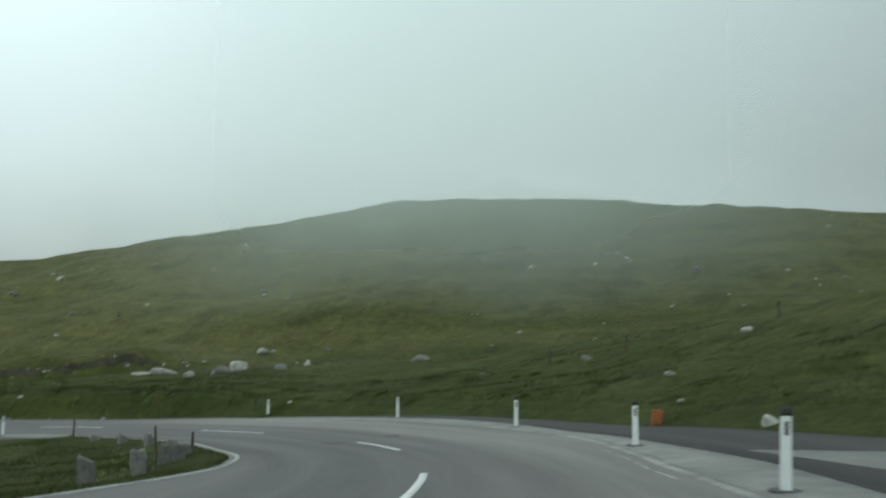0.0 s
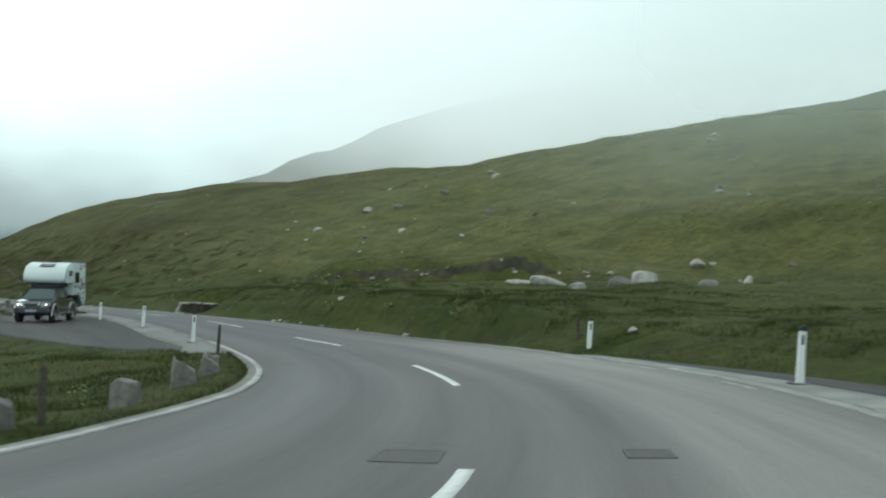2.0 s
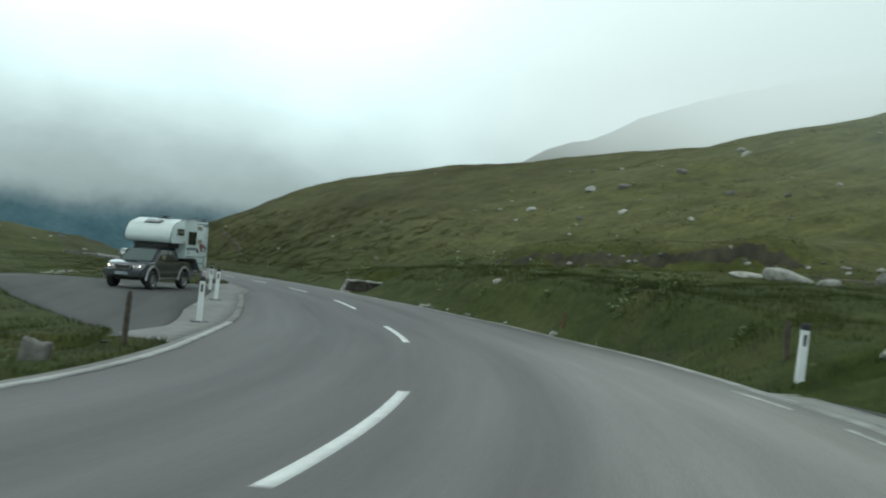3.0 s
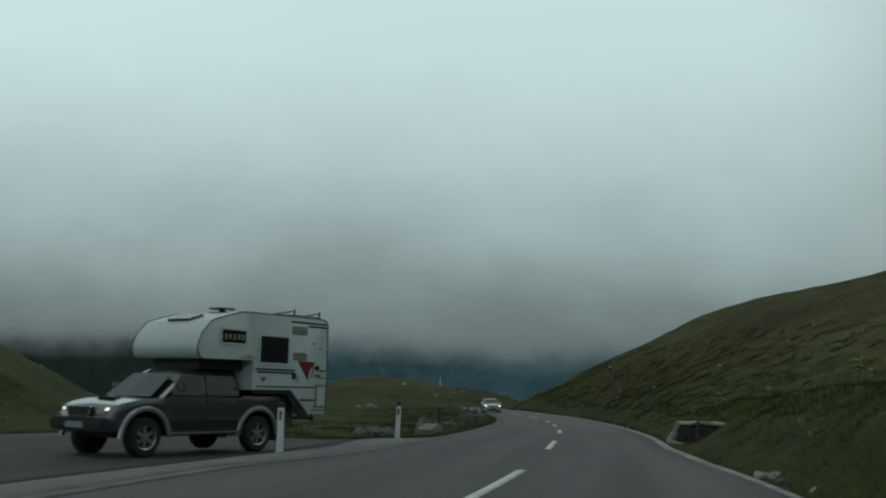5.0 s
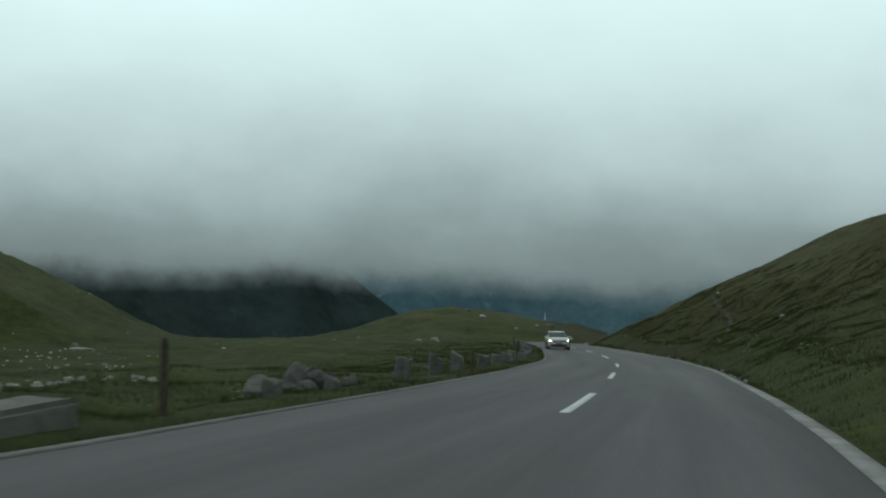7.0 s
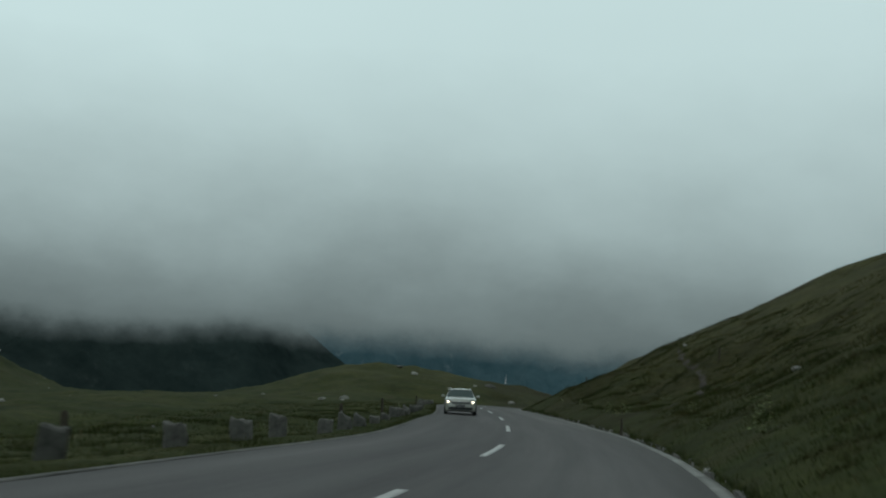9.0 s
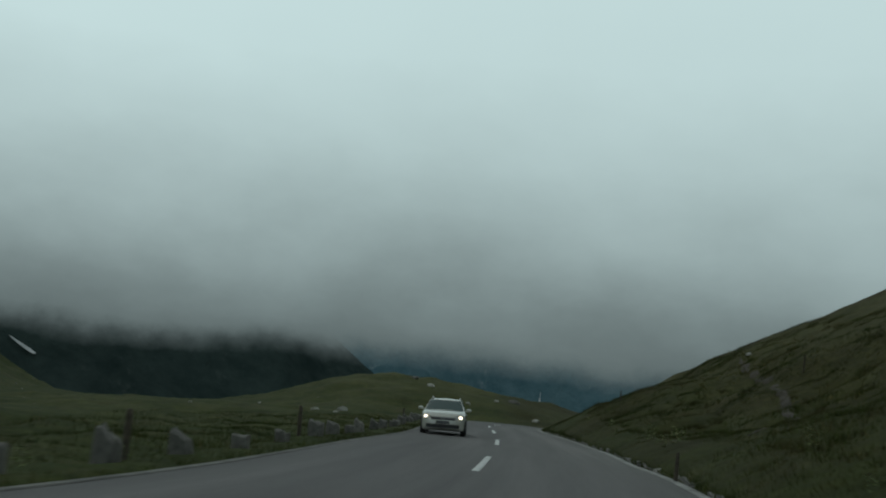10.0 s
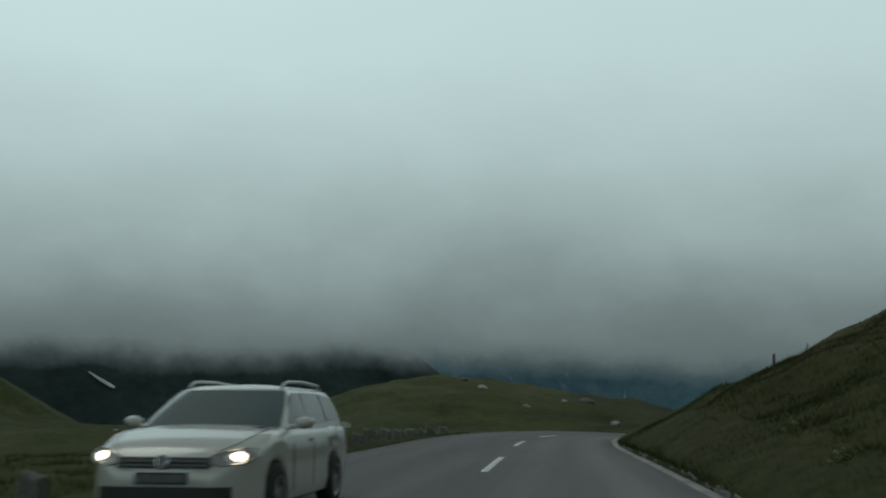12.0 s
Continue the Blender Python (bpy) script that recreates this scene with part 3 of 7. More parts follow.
# ---- the lie of the land ----
def land(x, y, rough=True):
    """Height of the natural ground."""
    shape = np.shape(x)
    x, y = np.asarray(x, float).ravel(), np.asarray(y, float).ravel()
    s, o, rz = road_coords(x, y)
    dr = o - outer_right(s)
    dl = outer_left(s) - o
    # hill above the road
    slope = 3.35 + 0.446 * (y - 79.3) + 0.039 * (x + 41)
    crest = np.interp(x, [-320, -220, -185, -160, -145, -125, -110, -75, -32, 0, 29, 60, 200], [-50, -18, -10, 0.5, 9.3, 8.2, 10.7, 10.1, 19.2, 18.4, 14.3, 12.9, 10])
    crest = crest + 0.04 * (y - 100)
    hill = smin(slope, crest, 9.0)
    d = np.maximum(dr, 0)
    rise = np.interp(s, [60, 75, 85, 93, 110, 125, 140], [0.4, 0.45, 0.75, 1.45, 1.75, 1.6, 1.0])
    foot = np.interp(s, [80, 92, 106, 114], [2.8, 1.7, 1.7, 2.8])
    bank = np.interp(s, [80, 92, 103, 113], [0.62, 1.25, 1.25, 0.58])
    bench = rz + rise * step01(d / foot) + 0.055 * np.clip(d, 0, 40) + 0.13 * np.maximum(0, np.minimum(x, 60) + 4) * step01(d / 18)
    up = smax(hill, bench, 2.0)
    up = smin(up, rz + 0.03 + bank * d + 0.006 * d * d, 0.35)
    up = up - 1.4 * np.exp(-((x + 21) / 9.0) ** 2 - ((y - 69.5) / 4.5) ** 2)
    up = up - 0.15 * np.exp(-((s - 126) / 5.0) ** 2 - ((d - 1.0) / 0.9) ** 2) * step01(d / 0.5)
    pit = step01((x + 52.5) / 0.8) * step01((-46.4 - x) / 2.2) * step01((y - 50.2) / 0.8) * step01((54.4 - y) / 0.9)
    up = up + (np.minimum(up, -6.62) - up) * pit
    # second hill far behind
    u = (x + 296) * 0.504 + (y - 270) * 0.864
    v = (x + 296) * 0.864 - (y - 270) * 0.504
    ridge = np.interp(u, [-250, -130, -90, -75, -64, -41, -31, -13, -8, 6, 22, 44, 90, 200], [-120, -30, -4, 9, 17.5, 26.0, 33.0, 37.7, 42.6, 50.0, 55.8, 62.5, 75, 105])
    back = ridge - 0.42 * np.abs(v) + 5.0 * fbm(x * 0.02, y * 0.02, 4, 40) * step01(np.abs(v) / 40)
    # meadow and valley below the road
    e = np.maximum(dl, 0)
    low = rz - 0.08 * step01(e / 2.0) - 0.058 * np.clip(e, 0, 160) - 0.02 * np.clip(e - 160, 0, 400)
    west = np.clip(-300 - x, 0, 2000)
    south = -16 - 0.5 * (y + 4.7) + 0.12 * (x + 169)
    beyond = (-(x + 213.5) * 0.57 - (y + 48) * 0.82)
    south = south - 0.32 * np.clip(x + 178, 0, 400)
    south = np.minimum(south, 60) - 0.9 * np.clip(beyond, 0, 300)
    low = smax(low, south, 5.0)
    ky = np.where(y < 42, (y - 42) / 31.0, (y - 42) / 52.0)
    kx = np.where(x > -250, (x + 250) / 75.0, (x + 250) / 45.0)
    knoll = -26 + 14.0 * np.exp(-kx ** 2 - ky ** 2)
    low = smax(low, knoll, 2.5)
    low = low - 0.30 * west - 5.0 * np.exp(-((x + 290) / 35.0) ** 2 - ((y + 8) / 20.0) ** 2)
    spur = np.minimum(-16 - 0.5 * (y + 59), 40) - 0.33 * np.maximum(-308 - x, 0) - 0.3 * np.maximum(x + 270, 0)
    low = smax(low, spur, 2.5)
    up = up - 0.30 * west - 0.02 * np.clip(-110 - x, 0, 60) * step01(d / 10)
    up = up - 1.7 * np.exp(-((x + 120) / 17.0) ** 2 - ((y - 67) / 6.0) ** 2) * step01(d / 4)
    up = up + 0.75 * np.exp(-((x + 142) / 9.0) ** 2 - ((y - 64) / 3.5) ** 2)
    up = up - 0.8 * np.exp(-((x + 150) / 9.0) ** 2 - ((y - 67) / 3.0) ** 2) + 0.8 * np.exp(-((x + 146) / 16.0) ** 2 - ((y - 84) / 8.0) ** 2) - 1.0 * np.exp(-((x + 112) / 14.0) ** 2 - ((y - 112) / 9.0) ** 2)
    z = np.where(o >= 0, up, low)
    z = np.where(y > 60, smax(z, smin(back, 95 + 0 * back, 30.0), 4.0), z)
    z = np.where((y < -150) & (o < 0), z - 0.1 * (-150 - y), z)
    off = np.maximum(dr, dl)
    if rough:
        a = step01(off / 9.0)
        calm = 1 - np.where(o > 0, 0.6, 0.0) * step01((-48 - x) / 25) * step01((off - 5) / 6.0)
        z = z + a * (1.1 * fbm(x * 0.045, y * 0.06, 3, 3) * step01(off / 25) + 0.45 * calm * fbm(x * 0.22, y * 0.30, 3, 9)) + 0.25 * a * calm * np.abs(fbm(x * 0.33, y * 0.42, 2, 27)) - 0.08 * a + 0.10 * step01(off / 1.2) * fbm(x * 0.7, y * 0.8, 1, 21) + 0.42 * step01((off - 0.6) / 3.0) * (1 - a) * fbm(x * 0.33, y * 0.45, 2, 33)
        z = z + np.where(o > 0, 1, 0.6) * step01((-92 - x) / 20) * step01((off - 1.2) / 3.0) * (1 - 0.8 * step01((off - 6) / 12.0)) * (0.42 * fbm(x * 0.5, y * 0.62, 2, 77) + 0.25 * np.abs(fbm(x * 0.9, y * 1.0, 1, 78)))
    # worn, eroded bank between meadow strip and hill
    yb = 60.3 + 0.26 * (x + 41) + 0.5 * vnoise(x * 0.35, 0 * x, 17)
    span = step01((x + 52) / 5.0) * step01((-28 - x) / 4.0)
    z = z + span * 1.45 * step01((y - yb) / 1.5) * (1 - step01((y - yb - 1.6) / 6.0)) - 0.25 * span * np.exp(-((y - yb + 0.6) / 1.2) ** 2)
    z = np.where(off < 1.6, z - 0.30 * (1 - step01((off - 0.9) / 0.7)), z)
    return z.reshape(shape)


def ground_z(x, y):
    return float(land(np.array([x]), np.array([y]))[0])


def spaced(stops):
    """Grid lines: (from, to, step) in turn."""
    out = []
    for a, b, st in stops:
        n = max(1, round((b - a) / st))
        out += [a + (b - a) * i / n for i in range(n)]
    return np.array(out + [stops[-1][1]])


gx = spaced([(-3400, -1000, 200), (-1000, -480, 26), (-480, -290, 6.0), (-290, -185, 2.2), (-185, 40, 0.75), (40, 75, 1.6), (75, 200, 8), (200, 900, 50), (900, 3000, 300)])
gy = spaced([(-3000, -600, 300), (-600, -130, 24), (-130, -30, 3.5), (-30, 10, 1.7), (10, 100, 0.75), (100, 150, 1.5), (150, 420, 7.0), (420, 1000, 45), (1000, 3200, 300)])
GX, GY = np.meshgrid(gx, gy)
GZ = land(GX, GY)
gi = np.arange(GX.size).reshape(GX.shape)
quads = np.stack([gi[:-1, :-1], gi[:-1, 1:], gi[1:, 1:], gi[1:, :-1]], -1).reshape(-1, 4)
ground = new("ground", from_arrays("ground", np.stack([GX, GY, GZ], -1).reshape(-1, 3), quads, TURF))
gs, go, grz = road_coords(GX, GY)
over = GZ.ravel() - grz
DRY = np.where(go > 0, 0.10 + 0.72 * step01((over - 1.4) / 4.0) * (1 - 0.5 * step01((GX.ravel() + 30) / 45.0)), 0.02 + 0.42 * step01((over + 2.5) / 8.0)) * step01((np.abs(go) - 4) / 5.0)
ground.data.attributes.new("dry", "FLOAT", "POINT").data.foreach_set("value", DRY.astype(np.float32))
tagged(ground, "rough green and straw-coloured alpine meadow and hillside", "ground", kind="structure")


def ribbon(name, s0, s1, lo, hi, material, dz=0.0, step=0.6, across=4, skirt=0.0, crown=0.0):
    """A strip of surface that follows the road between two edges."""
    ss = np.arange(s0, s1 + step * 0.5, step)
    a, b = (f(ss) if callable(f) else np.full(len(ss), float(f)) for f in (lo, hi))
    rows = []
    for k in range(across + 1):
        u = k / across
        rows.append(at(ss, a * (1 - u) + b * u, dz + crown * 4 * u * (1 - u)))
    if skirt:
        rows = [rows[0] - (0, 0, skirt)] + rows + [rows[-1] - (0, 0, skirt)]
    v = np.stack(rows, 1)
    n = v.shape[1]
    idx = np.arange(v.shape[0] * n).reshape(v.shape[0], n)
    q = np.stack([idx[:-1, :-1], idx[:-1, 1:], idx[1:, 1:], idx[1:, :-1]], -1).reshape(-1, 4)[:, ::-1]
    me = from_arrays(name, v.reshape(-1, 3), q, material)
    # texture coordinates: metres across and along the road
    cols = [a * (1 - k / across) + b * k / across for k in range(across + 1)]
    if skirt:
        cols = [cols[0]] + cols + [cols[-1]]
    uv = np.stack([np.stack(cols, 1), np.repeat(ss[:, None], n, 1)], -1).reshape(-1, 2)
    li = np.empty(len(me.loops), dtype=np.int32)
    me.loops.foreach_get("vertex_index", li)
    me.uv_layers.new(name="along").data.foreach_set("uv", uv[li].ravel())
    return new(name, me)


INNER = edge([(0, 0.3), (84, 0.3), (90, 0.2), (118, 0.2), (126, 0.14), (300, 0.14)])
OUTER = edge([(0, 0.2), (80, 0.2), (90, 0.12), (108, 0.14), (116, 0.26), (150, 0.28), (190, 0.22), (300, 0.22)])
S_END = float(RS[-1]) - 1
road = ribbon("road", 1, S_END, lambda s: LEFT(s) + INNER(s), lambda s: RIGHT(s) - OUTER(s), ASPHALT, 0.0, 0.8, 8, 0.2)
tagged(road, "grey two-lane mountain road of worn asphalt", "road", kind="structure")
for nm, lo, hi, s0, s1, mat in (("kerb_valley", LEFT, lambda s: LEFT(s) + INNER(s), 1, S_END, WORN_KERB), ("kerb_hill", lambda s: RIGHT(s) - OUTER(s), RIGHT, 1, S_END, KERB)):
    tagged(ribbon(nm, s0, s1, lo, hi, mat, 0.012, 0.8, 2, 0.25, 0.006), "pale concrete edge strip along the asphalt", "road edge", kind="structure")
tagged(ribbon("kerb_nosing", 40, 92, lambda s: LEFT(s) + INNER(s) - 0.13, lambda s: LEFT(s) + INNER(s) + 0.006, KERB_PALE, 0.02, 0.6, 1, 0.03), "pale worn nosing of the inner kerb", "kerb", kind="structure")
tagged(ribbon("apron_hill", 20, 82.9, RIGHT, lambda s: np.maximum(RIGHT(s) + 0.02, APRON_R(s)), PALE_CONCRETE, 0.004, 0.6, 3, 0.25), "pale concrete shoulder at the outside of the bend", "shoulder", kind="structure")
tagged(ribbon("side_road", 8, 82.2, lambda s: APRON_R(s), lambda s: np.maximum(SIDE_R(s), APRON_R(s) + 0.02), ASPHALT_OLD, -0.01, 0.8, 4, 0.3), "dark asphalt side road that joins the bend", "side road", kind="structure")
tagged(ribbon("side_road_patch", 41, 50.7, lambda s: 6.0 + 0.07 * (50.8 - s), lambda s: 6.02 + np.clip((50.8 - s) * 0.74, 0, 1.8) + 0.07 * (50.8 - s), CONCRETE, 0.0, 0.6, 2), "pale concrete patch on the side road", "road patch", kind="structure")
tagged(ribbon("apron_valley", 85.6, 120.9, lambda s: np.minimum(LEFT(s) - 0.02, APRON_L(s)), LEFT, CONCRETE, 0.004, 0.5, 3, 0.2), "pale concrete strip between road and lay-by", "shoulder", kind="structure")
tagged(ribbon("layby", 85.2, 122.2, lambda s: np.minimum(APRON_L(s) - 0.02, BAY_L(s)), lambda s: APRON_L(s), ASPHALT_OLD, -0.02, 0.5, 6, 0.3), "dark asphalt lay-by beside the road", "lay-by", kind="structure")

# grass verges that meet the pavement
for nm, side, fn in (("verge_valley", -1, outer_left), ("verge_hill", 1, outer_right)):
    ss = np.arange(2, S_END, 0.5)
    rows = []
    for d, lift in ((-0.12, -0.12), (0.02, 0.0), (0.18, 0.035), (0.45, 0.05), (0.8, 0.05), (1.2, 0.05), (1.7, 0.03), (2.3, -0.12)):
        wob = 0.10 * vnoise(ss * 1.3, ss * 0 + d * 3, 5) + 0.05 * vnoise(ss * 4.1, ss * 0, 8)
        p = at(ss, fn(ss) + side * (d + wob))
        off = max(d, 0)
        edge_z = p[:, 2]
        natural = land(p[:, 0], p[:, 1]) + np.where(d < 1.6, 0.30 * (1 - step01(np.full(len(ss), (d - 0.9) / 0.7))), 0)
        z = np.maximum(natural, edge_z - 0.15 - 0.4 * off) if d > 0.1 else edge_z
        p[:, 2] = z + lift + 0.05 * (d > 0.1) * vnoise(p[:, 0] * 2.3, p[:, 1] * 2.3, 12)
        rows.append(p)
    v = np.stack(rows, 1)
    n = v.shape[1]
    idx = np.arange(v.shape[0] * n).reshape(v.shape[0], n)
    q = np.stack([idx[:-1, :-1], idx[:-1, 1:], idx[1:, 1:], idx[1:, :-1]], -1).reshape(-1, 4)
    if side > 0:
        q = q[:, ::-1]
    tagged(new(nm, from_arrays(nm, v.reshape(-1, 3), q, TURF)), "ragged grass verge at the edge of the pavement", "verge", kind="structure")


# painted lines
def stripe(s0, s1, o, w, name="centre_dash"):
    ob = ribbon(name, s0, s1, lambda s: o(s) - w / 2, lambda s: o(s) + w / 2, ROAD_PAINT, 0.006, 0.5, 1, 0.004)
    return ob


CENTRE = edge([(30, -0.6), (44, -0.55), (47, -0.48), (50, -0.36), (54, -0.15), (59, 0), (300, 0)])
dash_far = [20.0, 35.0, 50.1, 65.3, 80.7, 95.8, 109.8, 123.6, 139.1, 154.2, 168.9, 184.0, 199.0, 214.4, 229.2, 244.0]
for s_far in dash_far:
    ob = stripe(s_far - 6.0, s_far, CENTRE, 0.15)
    ob.parent = road
    ob["label"] = "white dash of the centre line"
for s0, s1 in ((46, 47.4), (48.0, 49.6), (50.1, 51.5), (52.4, 53.6), (72.8, 74.2), (77.4, 79.2), (81.0, 83.2)):
    ob = stripe(s0, s1, lambda s: RIGHT(s) - 0.46, 0.06 if s0 < 60 else 0.09, "edge_line")
    ob.data.materials[0] = WORN_PAINT
    ob.parent = road
    ob["label"] = "worn white edge line"


def seam(pts, w, name="tar_seam"):
    """A crack or bitumen seam over the asphalt, through (s, o) points."""
    p = np.array(pts, float)
    t = np.linspace(0, len(p) - 1, 14 * (len(p) - 1) + 1)
    s, o = np.interp(t, np.arange(len(p)), p[:, 0]), np.interp(t, np.arange(len(p)), p[:, 1])
    s, o = s + 0.10 * vnoise(t * 3.1, t * 0, 31), o + 0.10 * vnoise(t * 3.7, t * 0 + 4, 32)
    c = at(s, o, 0.005)
    d = np.gradient(c[:, :2], axis=0)
    d /= np.linalg.norm(d, axis=1)[:, None]
    n = np.stack([-d[:, 1], d[:, 0], 0 * d[:, 0]], 1) * (w * (0.6 + 0.8 * (vnoise(t * 5, t * 0, 33) + 0.5)))[:, None]
    v = np.concatenate([c - n, c + n])
    k = len(c)
    f = [(i, i + 1, k + i + 1, k + i) for i in range(k - 1)]
    ob = new(name, from_arrays(name, v, f, CRACK))
    ob.parent = road


seam([(50.1, -1.5), (48.6, -1.3), (47.6, -1.9), (46.3, -2.1)], 0.02)
seam([(51.5, -0.3), (53.2, 0.2)], 0.02)
seam([(59.6, -0.4), (58.7, -0.5)], 0.05)
seam([(67, -1.5), (66.8, 0.1)], 0.012)
seam([(57.5, 0.35), (55.0, 0.7)], 0.03)
seam([(190, -0.35), (186, 0.1), (182.0, -0.3)], 0.02)
seam([(209, 0.1), (206.5, -0.45), (203, 0.2), (199.5, -0.1)], 0.03)
seam([(220, -1.5), (228, 0.2), (234, 0.6)], 0.025)
for a, b, sgn in ((86, 120.5, -1), (44, 82, 1)):
    f = LEFT if sgn < 0 else RIGHT
    seam([(q, float(f(q)) + sgn * 0.03) for q in np.arange(a, b, 2.0)], 0.022, "joint")


def cover(s, o, w, d):
    """A patched square round a drain cover, a little darker than the road."""
    b = bmesh.new()
    box(b, -w / 2, w / 2, -d / 2, d / 2, -0.02, 0.007, 0.003)
    x, y, z = at(s, o)
    ex, ey = (Vector(at(s + 0.5, o) - at(s - 0.5, o)).normalized(), Vector(at(s, o - 0.5) - at(s, o + 0.5)).normalized())
    m = Matrix((ex, ey, ex.cross(ey))).transposed().to_4x4()
    th = holder("drain_cover", Matrix.Translation((x, y, z)) @ m, "dark square drain cover set into the asphalt", "drain cover", "drain covers")
    part("plate", b, COVER, th)
    b = bmesh.new()
    for k in range(4):
        a = (w - 0.04, 0.03) if k % 2 else (0.03, d - 0.04)
        c = ((0, -d / 2), (w / 2, 0), (0, d / 2), (-w / 2, 0))[k]
        box(b, c[0] - (w / 2 if k % 2 == 0 else 0.02), c[0] + (w / 2 if k % 2 == 0 else 0.02), c[1] - (0.02 if k % 2 == 0 else d / 2), c[1] + (0.02 if k % 2 == 0 else d / 2), -0.02, 0.009)
    part("rim", b, CRACK, th)


cover(66.0, -0.6, 0.8, 0.6)
cover(66.3, 1.65, 0.55, 0.42)


# ---- delineator posts ----
def guard_post(m):
    th = holder("delineator_post", m, "white plastic road post with black cap and reflector", "road post", "delineator posts along the road")
    b = bmesh.new()
    prof = [(-0.06, -0.045), (0.06, -0.045), (0.06, 0.02), (0.035, 0.05), (-0.035, 0.05), (-0.06, 0.02)]
    rings = []
    for z, k in ((-0.1, 1.06), (0.0, 1.06), (0.45, 1.0), (0.91, 0.95)):
        rings.append([b.verts.new((x * k, y * k, z)) for x, y in prof])
    for lo, hi in zip(rings, rings[1:]):
        for i in range(6):
            b.faces.new((lo[i], lo[(i + 1) % 6], hi[(i + 1) % 6], hi[i]))
    b.faces.new(rings[-1])
    part("shaft", b, POST_WHITE, th)
    b = bmesh.new()
    rings = []
    for z, k in ((0.91, 0.99), (0.965, 0.97), (0.99, 0.85), (1.0, 0.55)):
        rings.append([b.verts.new((x * k, y * k, z + (0.02 * (y < 0) if z > 0.9 else 0))) for x, y in prof])
    for lo, hi in zip(rings, rings[1:]):
        for i in range(6):
            b.faces.new((lo[i], lo[(i + 1) % 6], hi[(i + 1) % 6], hi[i]))
    b.faces.new(rings[-1])
    part("cap", b, BLACK, th, "black cap")
    b = bmesh.new()
    box(b, -0.026, 0.026, -0.053, -0.043, 0.68, 0.85, 0.006)
    part("reflector", b, REFLECTOR, th, "dark oblong reflector")
    b = bmesh.new()
    cyl(b, 0.215, 0.20, 0.022, 22, Matrix.Translation((0, 0, 0.016)))
    part("base_plate", b, BLACK, th, "round black foot plate")
    return th


spots = [(43.5, 4.19, 0, 1), (53.6, 4.72, 0, 1), (64.4, 5.41, 0, 1), (73.5, 5.75, 0, 1), (83.4, 5.6, 0, 1), (91.6, -4.54, 0, 1), (102.0, -4.74, 0, 1), (111.85, -4.9, -0.11, 1.05), (121.0, -4.35, -0.03, 1)]
first = None
for s, o, dz, tall in spots:
    x, y, z = at(s, o, dz)
    m = pose(x, y, z, random.uniform(-1.5, 1.5), random.uniform(-1.5, 1.5), heading(s) - 90) @ Matrix.Diagonal((1, 1, tall, 1))
    first = guard_post(m) if first is None else copy_thing(first, m)


# ---- stones ----
def stone_mesh(seed, sx, sy, sz, jag=0.18, sub=2, flat_top=False):
    b = bmesh.new()
    bmesh.ops.create_icosphere(b, subdivisions=sub, radius=1.0)
    r = random.Random(seed)
    off = Vector((r.uniform(-50, 50), r.uniform(-50, 50), r.uniform(-50, 50)))
    cuts = [(Vector((r.uniform(-1, 1), r.uniform(-1, 1), r.uniform(-0.3, 1))).normalized(), r.uniform(0.55, 0.85)) for _ in range(7)]
    for v in b.verts:
        p = v.co.copy()
        p = p * (1 + jag * noise.noise(p * 1.4 + off) + jag * 0.5 * noise.noise(p * 3.7 + off))
        for n, d in cuts:
            e = p.dot(n) - d
            if e > 0:
                p -= n * e * 0.9
        if flat_top:
            p.z = min(p.z, 0.72 + 0.25 * p.x * (seed % 3 - 1))
        v.co = Vector((p.x * sx, p.y * sy, p.z * sz))
    return b


def slab_mesh(seed, w, d, h):
    """A rough-hewn upright marker stone: a block with broken faces and a slanting top."""
    b = bmesh.new()
    r = random.Random(seed)
    bmesh.ops.create_cube(b, size=1.0)
    bmesh.ops.subdivide_edges(b, edges=b.edges[:], cuts=3, use_grid_fill=True)
    off = Vector((r.uniform(-50, 50), r.uniform(-50, 50), 0))
    slant, lean, taper = r.uniform(-0.25, 0.25), r.uniform(-0.10, 0.10), r.uniform(0.02, 0.16)
    for v in b.verts:
        x, y, z = v.co
        z0 = z + 0.5
        k = 1 - taper * z0
        j = Vector((noise.noise(v.co * 2.2 + off), noise.noise(v.co * 2.2 + off + Vector((9, 3, 1))), noise.noise(v.co * 2.2 + off + Vector((2, 8, 5))))) * 0.10
        q = Vector((x * k + lean * z0, y * k, z0 * (1 + slant * x) - 0.22)) + j
        v.co = Vector((q.x * w, q.y * d, q.z * h))
    bmesh.ops.bevel(b, geom=[e for e in b.edges if e.calc_face_angle(0) > 0.7], offset=0.025, segments=1, affect="EDGES")
    return b


MARK = [mesh_of("marker_stone", slab_mesh(k + 11, 0.48, 0.28, 0.96), ROCK) for k in range(7)]


def marker(k, s, o, size=1.0, tilt=(0, 0), turn=0, label="rough-hewn grey granite marker stone in the grass verge"):
    x, y, _ = at(s, o)
    z = max(ground_z(x, y), float(at(s, o)[2]) - 0.45) + 0.05
    ob = new("marker_stone", MARK[k % 7])
    ob.matrix_basis = pose(x, y, z, tilt[0], tilt[1], heading(s) + 90 + turn) @ Matrix.Diagonal((size, size, size, 1))
    tagged(ob, label, "marker stone", "marker stones along the verge")


